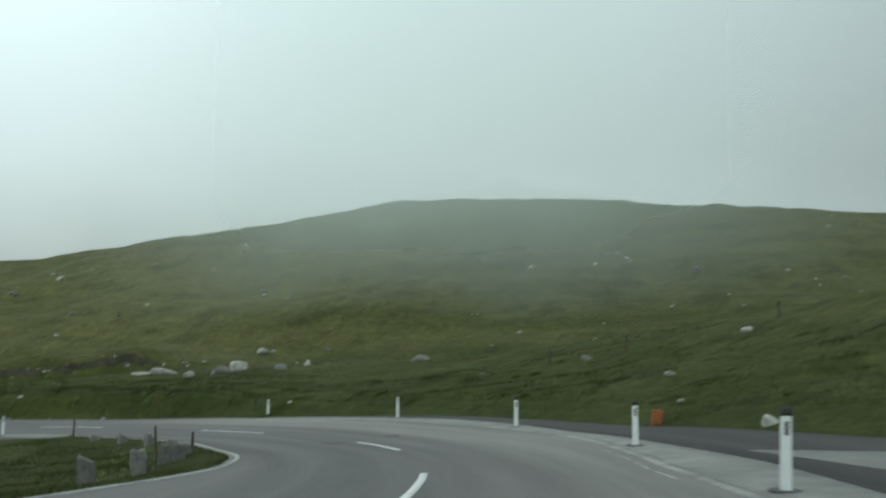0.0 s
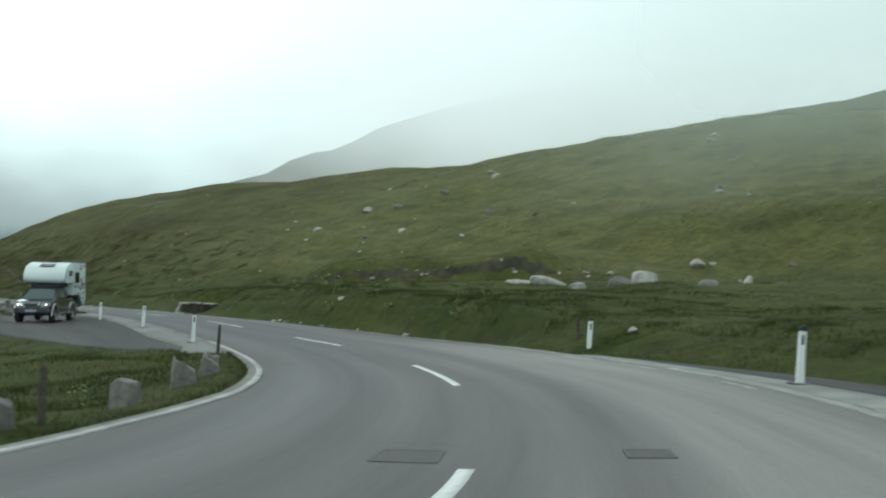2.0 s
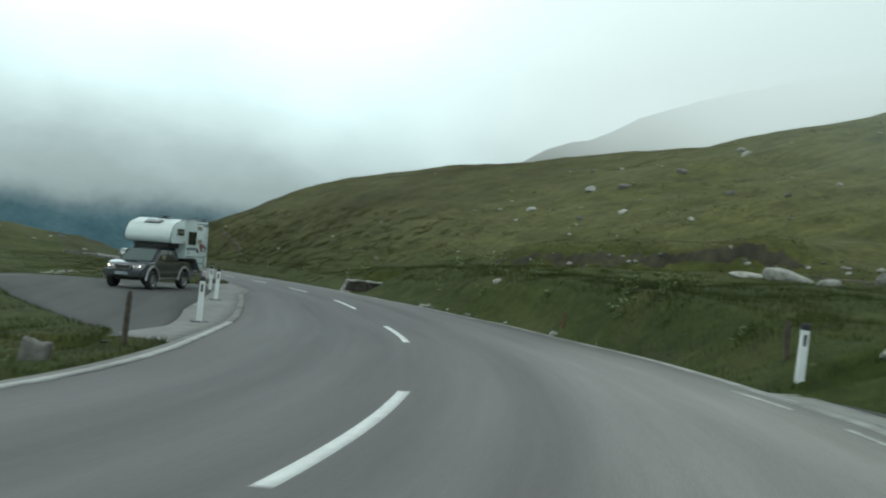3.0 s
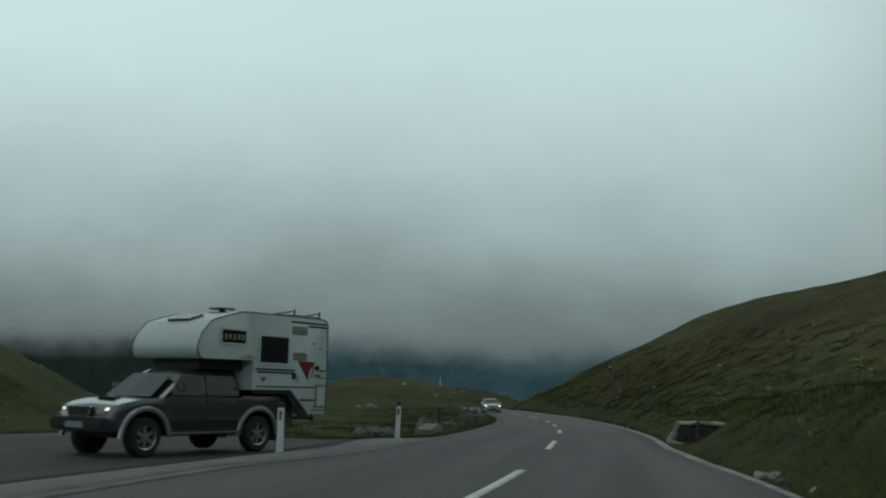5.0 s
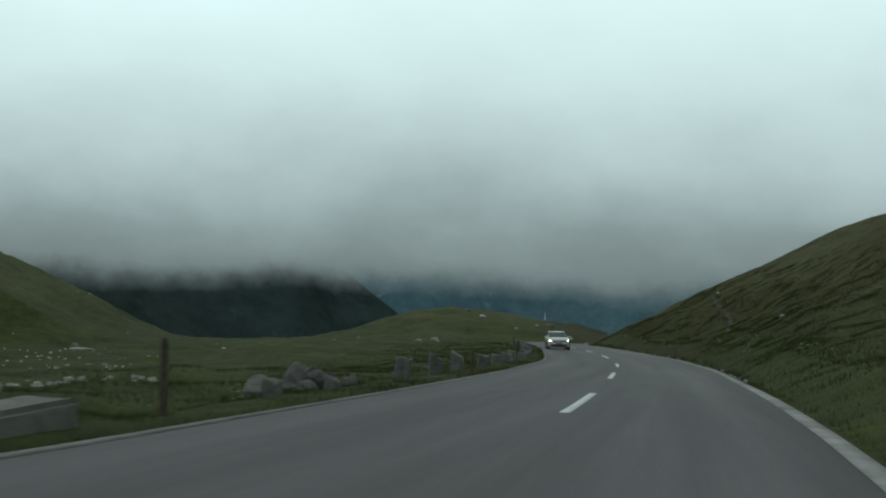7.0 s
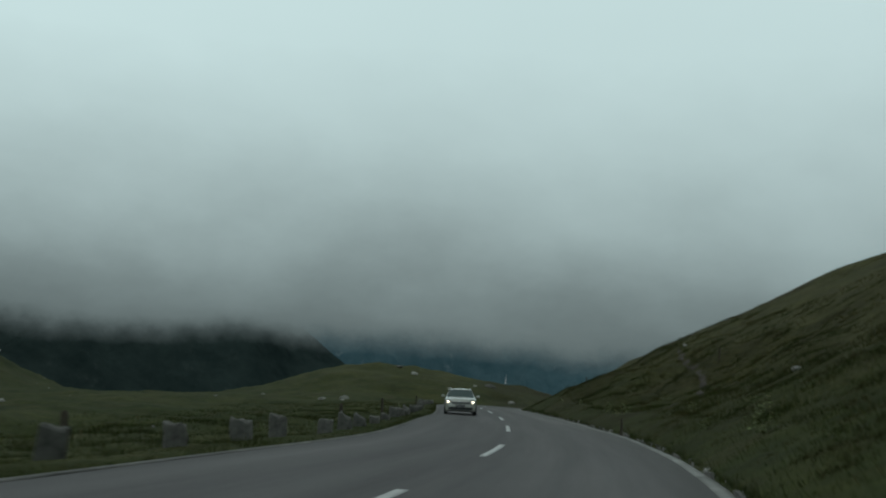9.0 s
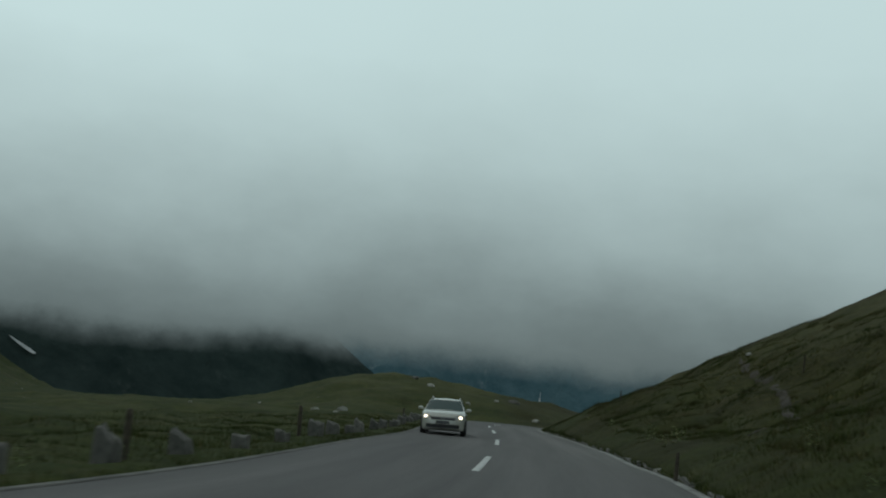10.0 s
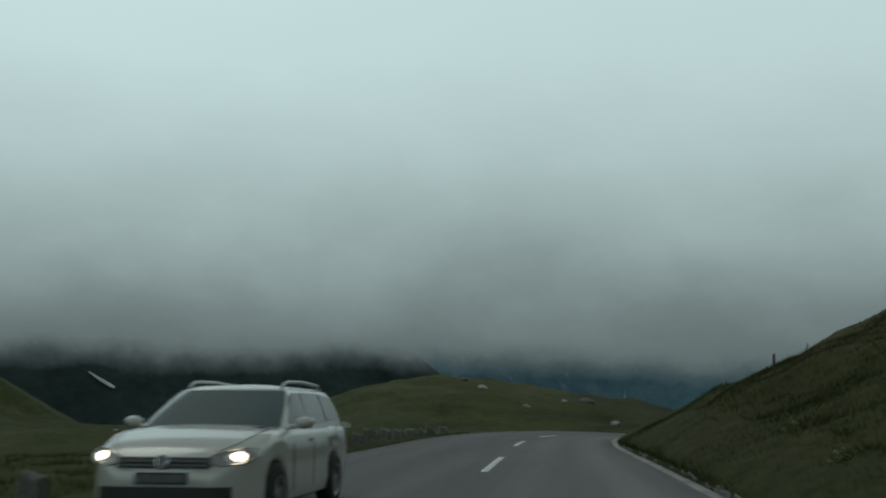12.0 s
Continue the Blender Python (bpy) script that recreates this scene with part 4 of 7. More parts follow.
isl = [(57.5, -8.0, 0.85), (61.1, -7.1, 0.85), (63.3, -6.4, 0.75), (65.4, -5.8, 0.8), (67.4, -5.3, 0.85), (71.0, -5.0, 0.9), (74.6, -4.85, 0.9), (78.3, -4.75, 0.85), (81.3, -4.8, 0.75)]
for k, (s, o, sz) in enumerate(isl):
    marker(k, s, o, sz, (random.uniform(-6, 6), random.uniform(-8, 8)), random.uniform(-25, 25))
row = [133.0, 135.6, 141.4, 145.8, 149.4, 154.7, 158.7, 161.8, 164.6, 168.6, 171.7, 174.7, 178.0, 181.4, 185.4, 187.4, 190.4, 193.8, 197.2, 200.2, 203.8, 206.0, 208.6, 211.1, 214.0, 217.3, 220.0, 222.4, 225, 227.5, 230, 232.6, 235, 238]
for k, s in enumerate(row):
    marker(k + 3, s, (-4.6 if s < 142 else -4.8) + random.uniform(-0.15, 0.15), 0.62 if s < 137 else random.uniform(0.72, 0.92), (random.uniform(-5, 5), random.uniform(-6, 6)), random.uniform(-30, 30))

# rough edging stones behind the concrete strip on the hill side
edging = tagged(new("edging_row"), "row of rough low edging stones behind the road edge", "edging", kind="structure")
EDGE_M = []
for k in range(5):
    b = bmesh.new()
    box(b, -0.5, 0.5, -0.11, 0.11, -0.2, 0.13)
    bmesh.ops.subdivide_edges(b, edges=[e for e in b.edges if abs(e.verts[0].co.x - e.verts[1].co.x) > 0.5], cuts=3)
    for v in b.verts:
        q = v.co * 2.7 + Vector((k * 5.1, 2, k))
        v.co += Vector((noise.noise(q), noise.noise(q + Vector((3, 1, 7))), noise.noise(q + Vector((1, 7, 3))))) * 0.06
    EDGE_M.append(mesh_of("edging_stone", b, ROCK))
r = random.Random(8)
s = 150.0
while s < 226:
    w = r.uniform(0.6, 1.3)
    if r.random() < 0.88:
        x, y, z = at(s, float(outer_right(s)) + 0.13 + r.uniform(-0.03, 0.05))
        ob = new("edging_stone", EDGE_M[r.randrange(5)])
        ob.matrix_basis = pose(x, y, z + r.uniform(-0.09, -0.02), r.uniform(-8, 8), r.uniform(-3, 3), heading(s) + r.uniform(-4, 4)) @ Matrix.Diagonal((w * 0.97, 1, 1, 1))
        ob.parent = edging
    s += w

# heap of broken stone behind the verge
HEAP_STONE = rocky("broken_grey_stone", (0.095, 0.091, 0.086), 0.4)
for k, (s, o, sx, sy, sz) in enumerate([(135.6, -5.85, 0.62, 0.5, 0.62), (137.0, -5.75, 0.5, 0.42, 0.6), (137.4, -5.35, 0.5, 0.36, 0.72), (136.8, -5.35, 0.42, 0.34, 0.4), (137.9, -5.7, 0.7, 0.5, 0.7), (138.3, -6.1, 0.8, 0.6, 0.8), (138.8, -5.6, 0.6, 0.45, 0.45), (136.4, -5.6, 0.36, 0.26, 0.26), (136.2, -5.3, 0.3, 0.22, 0.2), (139.7, -5.4, 0.45, 0.4, 0.35), (145.0, -5.6, 0.5, 0.42, 0.35), (151.4, -6.0, 0.6, 0.42, 0.35)]):
    x, y, _ = at(s, o)
    sx, sy, sz = sx * 0.55, sy * 0.55, sz * 0.55
    ob = part("boulder", stone_mesh(300 + k, sx, sy, sz, 0.34), HEAP_STONE if k else ROCK, m=pose(x, y, ground_z(x, y) + sz * 0.4, 10 * (k % 5), 7 * (k % 4), 40 * k))
    tagged(ob, "angular dark grey boulder in a heap by the verge" if k else "pale rounded boulder beside a heap of broken stone", "boulder", "heap of broken stone")

# rubble behind the end of the lay-by
r = random.Random(77)
for k in range(14):
    x, y, _ = at(127.9 + r.uniform(-1.6, 1.6), -6.3 + r.uniform(-0.6, 0.6))
    sz = r.uniform(0.12, 0.34)
    ob = part("boulder", stone_mesh(340 + k, sz * r.uniform(0.9, 1.5), sz, sz * r.uniform(0.7, 1.1), 0.3), HEAP_STONE, m=pose(x, y, ground_z(x, y) + sz * 0.35, r.uniform(-15, 15), r.uniform(-15, 15), r.uniform(0, 360)))
    tagged(ob, "dark broken boulder among weeds behind the lay-by", "boulder", "rubble behind the lay-by")

# long hewn block at the end of the lay-by
b = bmesh.new()
box(b, -1.4, 1.4, -0.29, 0.29, -0.2, 0.25)
bmesh.ops.subdivide_edges(b, edges=b.edges[:], cuts=4, use_grid_fill=True)
for v in b.verts:
    v.co += Vector((noise.noise(v.co * 1.7), noise.noise(v.co * 1.9 + Vector((5, 5, 5))), noise.noise(v.co * 1.6 + Vector((1, 7, 3))))) * 0.035
    if v.co.x < -1.4:
        v.co.z -= 0.25 * (-1.4 - v.co.x)
bmesh.ops.bevel(b, geom=[e for e in b.edges if e.calc_face_angle(0) > 0.7], offset=0.055, segments=2, affect="EDGES")
x, y, z = at(125.4, -4.12)
tagged(part("stone_block", b, rocky("worn_block_stone", (0.155, 0.152, 0.142), 0.5), m=pose(x, y, z - 0.05, 0, 0, heading(125.4) + 2)), "long hewn grey stone block lying beside the kerb", "stone block")


# ---- low stone retaining wall of a culvert on the hill side ----
def hewn(b, x0, x1, y0, y1, z0, z1, rough, bevel=0.025):
    box(b, x0, x1, y0, y1, z0, z1)
    bmesh.ops.subdivide_edges(b, edges=b.edges[:], cuts=2, use_grid_fill=True)
    for v in b.verts:
        v.co += Vector((noise.noise(v.co * 2.1), noise.noise(v.co * 2.3 + Vector((3, 1, 7))), noise.noise(v.co * 2.2 + Vector((1, 7, 3))))) * rough
        q = v.co * 8.0 + Vector((x0 * 7, 4, z0 * 5))
        v.co += Vector((noise.noise(q), noise.noise(q + Vector((3, 1, 7))), noise.noise(q + Vector((1, 7, 3))))) * rough * 0.5
    return b


DARK_STONE = rocky("dark_wall_stone", (0.062, 0.052, 0.046), 0.5)


def culvert(m):
    th = holder("culvert", m, "low rough dark stone culvert wall sunk in the grass bank", "culvert wall")
    rr = random.Random(3)
    for j in range(5):
        x = -0.14 + 0.06 * j
        while x < 2.6:
            w = rr.uniform(0.18, 0.5)
            d = rr.uniform(-0.05, 0.05)
            part("stone", hewn(bmesh.new(), x + 0.012, x + w - 0.012, -0.16 + d, 0.2, 0.02 + j * 0.19, 0.20 + j * 0.19, 0.07), DARK_STONE, th)
            x += w
    x = 0.05
    while x < 2.5:
        w = rr.uniform(0.3, 0.6)
        d = rr.uniform(-0.05, 0.05)
        part("coping", hewn(bmesh.new(), x, x + w - 0.02, -0.24 + d, 0.30, 0.985 + d * 0.2, 1.06 + d * 0.3, 0.03), ROCK_PALE, th, "flat pale coping stone")
        x += w
    for a, c, w in (((-0.22, -0.13, 0.42), (-0.10, -0.10, 0.68), 0.085), ((-0.10, -0.10, 0.66), (0.0, -0.08, 0.88), 0.055), ((0.0, -0.08, 0.87), (0.09, -0.05, 1.05), 0.07), ((-0.33, -0.45, 0.44), (-0.08, -0.5, 0.37), 0.08), ((-0.06, -0.5, 0.36), (0.22, -0.52, 0.31), 0.07)):
        a, c = Vector(a), Vector(c)
        q = (c - a).to_track_quat("X", "Z").to_matrix().to_4x4()
        b = hewn(bmesh.new(), -(c - a).length / 2, (c - a).length / 2, -w, w, -w * 0.7, w * 0.7, 0.055)
        bmesh.ops.transform(b, matrix=Matrix.Translation((a + c) / 2) @ q, verts=b.verts[:])
        part("wing_stone", b, ROCK_PALE, th, "pale sloping wing stone")
    b = bmesh.new()
    box(b, 0.02, 2.9, 0.1, 0.7, -0.4, 0.97)
    part("backing", b, DARK_STONE, th)
    return th


culvert(pose(-52.15, 51.17, -6.9, 0, 0, 78))


# ---- weather mast beyond the lay-by ----
def weather_mast(m, h):
    th = holder("weather_mast", m, "slim grey weather mast with sensor arms and a box", "weather mast")
    b = bmesh.new()
    tube(b, [(0, 0, -0.3), (0, 0, h - 0.75)], 0.075, 10)
    part("pole", b, REFLECTOR, th, "grey steel pole")
    b = bmesh.new()
    cyl(b, 0.3, 0.26, 0.2, 12, pose(0, 0, 0.05))
    part("footing", b, CONCRETE, th, "concrete footing")
    b = bmesh.new()
    tube(b, [(0, 0, h - 0.8), (0.12, 0.3, h - 0.6), (0.12, 0.32, h - 0.1)], 0.03, 8)
    sensor = part("sensor_rod", b, REFLECTOR, th)
    b = bmesh.new()
    for k in range(3):
        a = k * 2.09
        tube(b, [(0.12, 0.32, h - 0.1), (0.12 + 0.16 * math.cos(a), 0.32 + 0.16 * math.sin(a), h - 0.08)], 0.008)
        bmesh.ops.create_icosphere(b, subdivisions=1, radius=0.05, matrix=pose(0.12 + 0.16 * math.cos(a), 0.32 + 0.16 * math.sin(a), h - 0.08))
    part("wind_cups", b, BLACK, sensor, "dark wind cups")
    for z, w in ((h - 0.75, 0.85), (h - 1.85, 0.62)):
        b = bmesh.new()
        tube(b, [(0, -0.35, z), (0, w, z)], 0.035, 8)
        arm = part("cross_arm", b, REFLECTOR, th, "steel cross arm")
        b = bmesh.new()
        tube(b, [(0, w, z - 0.12), (0, w, z + 0.22)], 0.05, 8)
        part("sensor", b, BLACK, arm, "small dark sensor")
    b = bmesh.new()
    box(b, 0.06, 0.30, -0.02, 0.40, h - 3.0, h - 2.2, 0.02)
    part("cabinet", b, POST_WHITE, th, "pale grey instrument box")
    return th


mz = ground_z(-47.85, 28.75)
weather_mast(pose(-47.85, 28.75, mz, 0, 0, 5), -0.45 - mz)


# ---- trodden path and worn soil on the hillside ----
def drape(name, pts, w0, w1, material, label, category, lift=0.03):
    p = spline([pts[0]] + list(pts) + [pts[-1]], 26)[:, :2]
    d = np.gradient(p, axis=0)
    d /= np.maximum(np.linalg.norm(d, axis=1), 1e-6)[:, None]
    n = np.stack([-d[:, 1], d[:, 0]], 1)
    t = np.arange(len(p)) / len(p)
    rag = 0.7 * vnoise(t * 30, t * 0, 61) + 0.6 * vnoise(t * 110, t * 0, 62)
    fade = np.minimum(1, np.minimum(t, 1 - t) * 12)
    rows = []
    for u in np.linspace(-1, 1, 7):
        w = (w0 if u < 0 else w1) * (1 + (rag if u > 0 else -rag)) * fade
        q = p + n * (u * w)[:, None]
        z = land(q[:, 0], q[:, 1]) + lift * (1.2 - abs(u)) - 0.03 * (abs(u) > 0.9)
        rows.append(np.concatenate([q, z[:, None]], 1))
    v = np.stack(rows, 1)
    idx = np.arange(v.shape[0] * 7).reshape(-1, 7)
    f = np.stack([idx[:-1, :-1], idx[:-1, 1:], idx[1:, 1:], idx[1:, :-1]], -1).reshape(-1, 4)
    return tagged(new(name, from_arrays(name, v.reshape(-1, 3), f[:, ::-1], material)), label, category, kind="structure")


# bare soil, its colour darkened for the shadow under the turf lip
SOIL = plain("shaded_soil", (0.046, 0.041, 0.022), 0.95, vary=0.5, scale=1.6, bump=0.8)
PATH_SOIL = plain("path_soil", (0.055, 0.044, 0.032), 0.95, vary=0.4, scale=1.5, bump=0.6)
drape("footpath", [(-142.2, 69.4, 0), (-135.5, 68.2, 0), (-131, 67.7, 0), (-127, 67.2, 0), (-123.9, 66.7, 0), (-117.9, 65.1, 0), (-113.2, 63.7, 0), (-109.5, 61.5, 0)], 0.22, 0.22, PATH_SOIL, "narrow trodden brown footpath across the bank", "footpath")
drape("eroded_bank", [(-50.5, 58.6, 0), (-45, 60.0, 0), (-41, 61.1, 0), (-37, 62.1, 0), (-33, 63.1, 0), (-29.5, 63.9, 0)], 0.26, 0.26, SOIL, "eroded soil bank, darkened for the shade under its turf lip", "soil bank", 0.05)
drape("eroded_bank", [(-27, 61.2, 0), (-22, 62.4, 0), (-17, 63.6, 0)], 0.25, 0.3, SOIL, "eroded soil bank, darkened for the shade under its turf lip", "soil bank", 0.05)



# ---- stakes and poles ----
def stake(x, y, z, h, w, mat, label, lean=(0, 0), cat="stake"):
    b = bmesh.new()
    rings = []
    for zz, k in ((-0.3, 1.0), (h * 0.5, 1.0), (h * 0.93, 0.92), (h, 0.55)):
        rings.append([b.verts.new((math.cos(a) * w * k * (1 + 0.15 * math.sin(3 * a + zz)), math.sin(a) * w * k, zz)) for a in [i * math.pi / 4 for i in range(8)]])
    for lo, hi in zip(rings, rings[1:]):
        for i in range(8):
            b.faces.new((lo[i], lo[(i + 1) % 8], hi[(i + 1) % 8], hi[i]))
    b.faces.new(rings[-1])
    return tagged(part("stake", b, mat, m=pose(x, y, z, *lean)), label, cat, "stakes along the road")


for s, o, h, w, mt, ln in ((67.9, -5.0, 1.0, 0.05, WOOD, (1, 1)), (60.6, -6.6, 1.3, 0.035, WOOD, (2, -2)), (84.3, -4.5, 1.15, 0.045, WOOD, (-1, 1)), (84.9, 6.0, 0.95, 0.055, WOOD, (2, -2)), (97.2, 5.35, 0.85, 0.045, WOOD_BROWN, (1, 3)), (121.0, -5.0, 0.55, 0.07, WOOD, (0, 6)), (129.2, -4.3, 1.15, 0.05, WOOD, (1, 2)), (181.7, 4.35, 0.95, 0.05, WOOD, (0, 4)), (173.4, -5.2, 0.85, 0.06, WOOD, (0, 0)), (156.0, -5.3, 0.7, 0.06, WOOD, (3, 0)), (186.0, -5.4, 0.9, 0.06, WOOD, (2, 0)), (217.0, -5.2, 0.9, 0.06, WOOD, (0, 0))):
    x, y, z = at(s, o)
    stake(x, y, max(ground_z(x, y), z - 0.3), h, w, mt, "thin weathered wooden stake standing in the grass", ln)
for x, y, h, w, lb in ((-141.6, 62.6, 0.62, 0.04, "dark wooden marker pole on the crest of the bank"), (-141.2, 63.4, 0.4, 0.014, "thin dark rod on the crest of the bank"), (-157.5, 63.8, 0.6, 0.02, "thin dark rod on the crest of the bank"), (-48.6, 50.75, 1.3, 0.045, "thin weathered wooden stake beside the culvert wall"), (-127.5, 68.5, 0.8, 0.04, "leaning pale-topped stake on the hillside"), (10, 45, 0.8, 0.05, "grey fence stake on the grass slope"), (6, 44.5, 0.8, 0.05, "grey fence stake on the grass slope"), (17.5, 40.5, 0.8, 0.05, "grey fence stake on the grass slope")):
    stake(x, y, ground_z(x, y), h, w, WOOD, lb, (0, 6 if "lean" in lb else 0), "stake")

# small things at the far side of the side road
x, y, z = at(60.0, 7.95)
b = bmesh.new()
box(b, -0.15, 0.15, -0.12, 0.12, -0.05, 0.46, 0.03)
tagged(part("orange_block", b, ORANGE, m=pose(x, y, z, 0, 5, 20)), "small rusty orange block at the grass edge", "block")
x, y, z = at(55.4, 8.95)
tagged(part("boulder", stone_mesh(77, 0.26, 0.22, 0.30), ROCK_PALE, m=pose(x, y, z + 0.12, 0, 0, 30)), "small pale rounded boulder at the grass edge", "boulder")

# ---- boulders on the slopes ----
BOULD = [mesh_of("boulder", stone_mesh(500 + k, 1.0, 0.75, 0.55, 0.3), ROCK if k % 2 else ROCK_PALE) for k in range(8)]


def boulder(x, y, size, k, label="weathered pale granite boulder half sunk in turf", sink=0.12):
    size *= 0.72
    ob = new("boulder", BOULD[k % 8])
    ob.matrix_basis = pose(x, y, ground_z(x, y) + size * sink, random.uniform(-15, 15), random.uniform(-15, 15), random.uniform(0, 360)) @ Matrix.Diagonal((size, size, size, 1))
    return tagged(ob, label, "boulder", "boulders strewn over the slopes")


# the row of large blocks below the hill
for k, (x, y, sx, sy, sz, dz, tilt, mat) in enumerate([(-20.6, 60.2, 0.78, 0.6, 0.62, 0.40, 4, ROCK_PALE), (-21.7, 59.5, 0.62, 0.5, 0.48, 0.22, -8, ROCK), (-27.0, 60.0, 0.95, 0.5, 0.34, 0.12, 5, ROCK_PALE), (-28.6, 59.4, 0.75, 0.4, 0.16, 0.06, 0, ROCK_PALE), (-24.6, 59.6, 0.5, 0.4, 0.3, 0.12, 10, ROCK_PALE), (-22.9, 60.3, 0.2, 0.18, 0.22, 0.1, 0, ROCK_PALE), (-18.1, 62.0, 0.75, 0.45, 0.34, 0.14, -22, ROCK), (-16.0, 62.1, 0.3, 0.2, 0.3, 0.14, 12, ROCK_PALE), (-23.2, 69.0, 0.55, 0.4, 0.3, 0.14, 0, ROCK_PALE), (-22.3, 69.2, 0.2, 0.2, 0.14, 0.08, 0, ROCK_PALE), (-7.4, 63.5, 0.7, 0.5, 0.4, 0.02, 6, ROCK)]):
    ob = part("boulder", stone_mesh(700 + k, sx * 1.25, sy * 1.25, sz * 1.25, 0.12, 2), mat, m=pose(x, y, ground_z(x, y) + dz, 0, tilt, 17 * k))
    tagged(ob, "large blocky pale granite boulder below the hillside" if mat is ROCK_PALE else "large dark grey granite boulder below the hillside", "boulder", "blocks below the hillside")
EAST = [(-39, 95.3, 0.46), (-29.4, 81.2, 0.47), (-60.3, 89.3, 0.68), (-61.7, 84.3, 0.76), (-3.2, 84.5, 0.3), (3.3, 86.6, 0.53), (2.9, 84, 0.3), (14, 92.4, 0.4), (5.7, 85.3, 0.37), (12.3, 80.8, 0.7), (19.6, 78.8, 0.28), (23.9, 77, 0.34), (16.1, 39.1, 0.45), (7.9, 45.1, 0.6), (-1.2, 70.1, 0.38), (2.6, 43, 0.3), (13.2, 30.7, 0.36), (-17.7, 70, 0.4), (10.5, 74.2, 0.33), (-8.9, 86.7, 0.46), (13.9, 24.9, 0.2), (18.6, 16.6, 0.16), (-26.4, 64.8, 0.35), (-14.6, 63, 0.35)]
WEST = [(-58.3, 87.9, 0.8), (-60.8, 83.8, 0.57), (-66.8, 79, 0.9), (-62.7, 79.3, 0.85), (-74.3, 88.1, 0.4), (-79.2, 88.3, 0.42), (-68.8, 74.6, 0.65), (-59.1, 72.7, 0.58), (-55.2, 73.5, 0.63), (-48.5, 77.1, 0.61), (-46.1, 71.7, 0.4), (-42.1, 75.7, 0.4), (-41.2, 79.1, 0.35), (-38.5, 72.2, 0.26), (-28.5, 79.6, 0.47), (-37.7, 92.8, 0.52), (-74.1, 74.8, 0.38), (-77.9, 74.4, 0.47), (-7.1, 40.2, 0.26), (-16.7, 44.3, 0.18), (-30.5, 48.1, 0.42), (-73.5, 62.8, 0.35), (-102.5, 64.5, 0.35)]
for k, (x, y, sz) in enumerate(EAST + WEST):
    boulder(x, y, sz, k)
r = random.Random(4)
n = 0
for k in range(46):
    s = r.uniform(163, 188) if k < 30 else r.uniform(93, 112)
    x, y, z = at(s, float(outer_right(s)) + r.uniform(0.12, 0.4))
    ob = new("boulder", BOULD[k % 8])
    q = r.uniform(0.09, 0.22)
    ob.matrix_basis = pose(x, y, z + 0.04, 0, 0, r.uniform(0, 360)) @ Matrix.Diagonal((q, q, q, 1))
    tagged(ob, "small broken stone at the edge of the asphalt", "stone", "broken stones along the road edge")
for k in range(40):
    x = r.uniform(-50, -27)
    y = 60.6 + 0.26 * (x + 41) + r.gauss(0.2, 0.45)
    boulder(x, y, r.uniform(0.10, 0.30), k, "pale stone in the eroded bank")
for k in range(90):
    x, y = r.uniform(-105, 42), 61 + 48 * r.random()
    boulder(x, y, r.choice((0.10, 0.13, 0.16, 0.2, 0.24)), 2 * k, "small pale rock lying on the grassy hillside", 0.2)
while n < 60:
    x, y = r.uniform(-150, 40), r.uniform(54, 112)
    if y < 56 - 0.12 * x * 0 or abs(x) > 200:
        continue
    boulder(x, y, r.choice((0.10, 0.12, 0.14, 0.18, 0.22, 0.3)), n, "small pale rock lying on the grassy hillside")
    n += 1
n = 0
while n < 60:
    x, y = r.uniform(-270, -58), r.uniform(-30, 48)
    s_, o_, _ = road_coords(np.array([x]), np.array([y]))
    if o_[0] > -8:
        continue
    boulder(x, y, r.choice((0.12, 0.16, 0.2, 0.28, 0.4)), n, "pale rock lying in the valley meadow")
    n += 1
for x, y, sz in ((-231.7, 59.7, 1.3), (-228, 57.0, 0.6), (-214, 62, 0.8), (-205, 60, 0.7), (-238, 47, 1.0), (-243, 44, 0.8), (-222, 53, 0.6), (-169, -4.7, 1.2), (-190, 40, 0.9), (-184, 38, 0.8), (-178, 41, 0.6), (-160, 40, 0.5), (-208, 64, 0.7), (-199, 63.5, 0.5)):
    boulder(x, y, sz, int(abs(x)), "large pale boulder on the grassy knoll")

ob = part("boulder", stone_mesh(640, 2.2, 1.2, 0.35, 0.12), ROCK_PALE, m=pose(-163.5, -1.8, ground_z(-163.5, -1.8) + 0.12, 0, 0, 60))
tagged(ob, "broad flat pale rock slab in the valley meadow", "boulder", "boulders strewn over the slopes")

# pale scree and gravel beside the stream in the meadow
vs, fs = [], []
r = random.Random(9)
for k in range(230):
    t = r.random()
    cx, cy = -90 - 60 * t + r.gauss(0, 4.0), 26 - 22 * t + r.gauss(0, 3.0)
    if k < 70:
        cx = -64.0 + r.gauss(0, 2.4)
        cy = 37.0 + r.gauss(0, 0.6) - 0.25 * (cx + 64)
    elif k > 190:
        cx, cy = -150 + r.gauss(0, 14), -6 + r.gauss(0, 7)
    q = r.uniform(0.05, 0.18)
    z = ground_z(cx, cy)
    base = len(vs)
    for a in range(6):
        an = a * math.pi / 3 + r.uniform(-0.3, 0.3)
        vs.append((cx + q * math.cos(an), cy + q * math.sin(an), z - 0.05))
    for a in range(6):
        an = a * math.pi / 3 + 0.4
        vs.append((cx + q * 0.55 * math.cos(an), cy + q * 0.55 * math.sin(an), z + q * r.uniform(0.3, 0.6)))
    fs += [(base + a, base + (a + 1) % 6, base + 6 + (a + 1) % 6, base + 6 + a) for a in range(6)] + [tuple(base + 6 + a for a in range(6))]
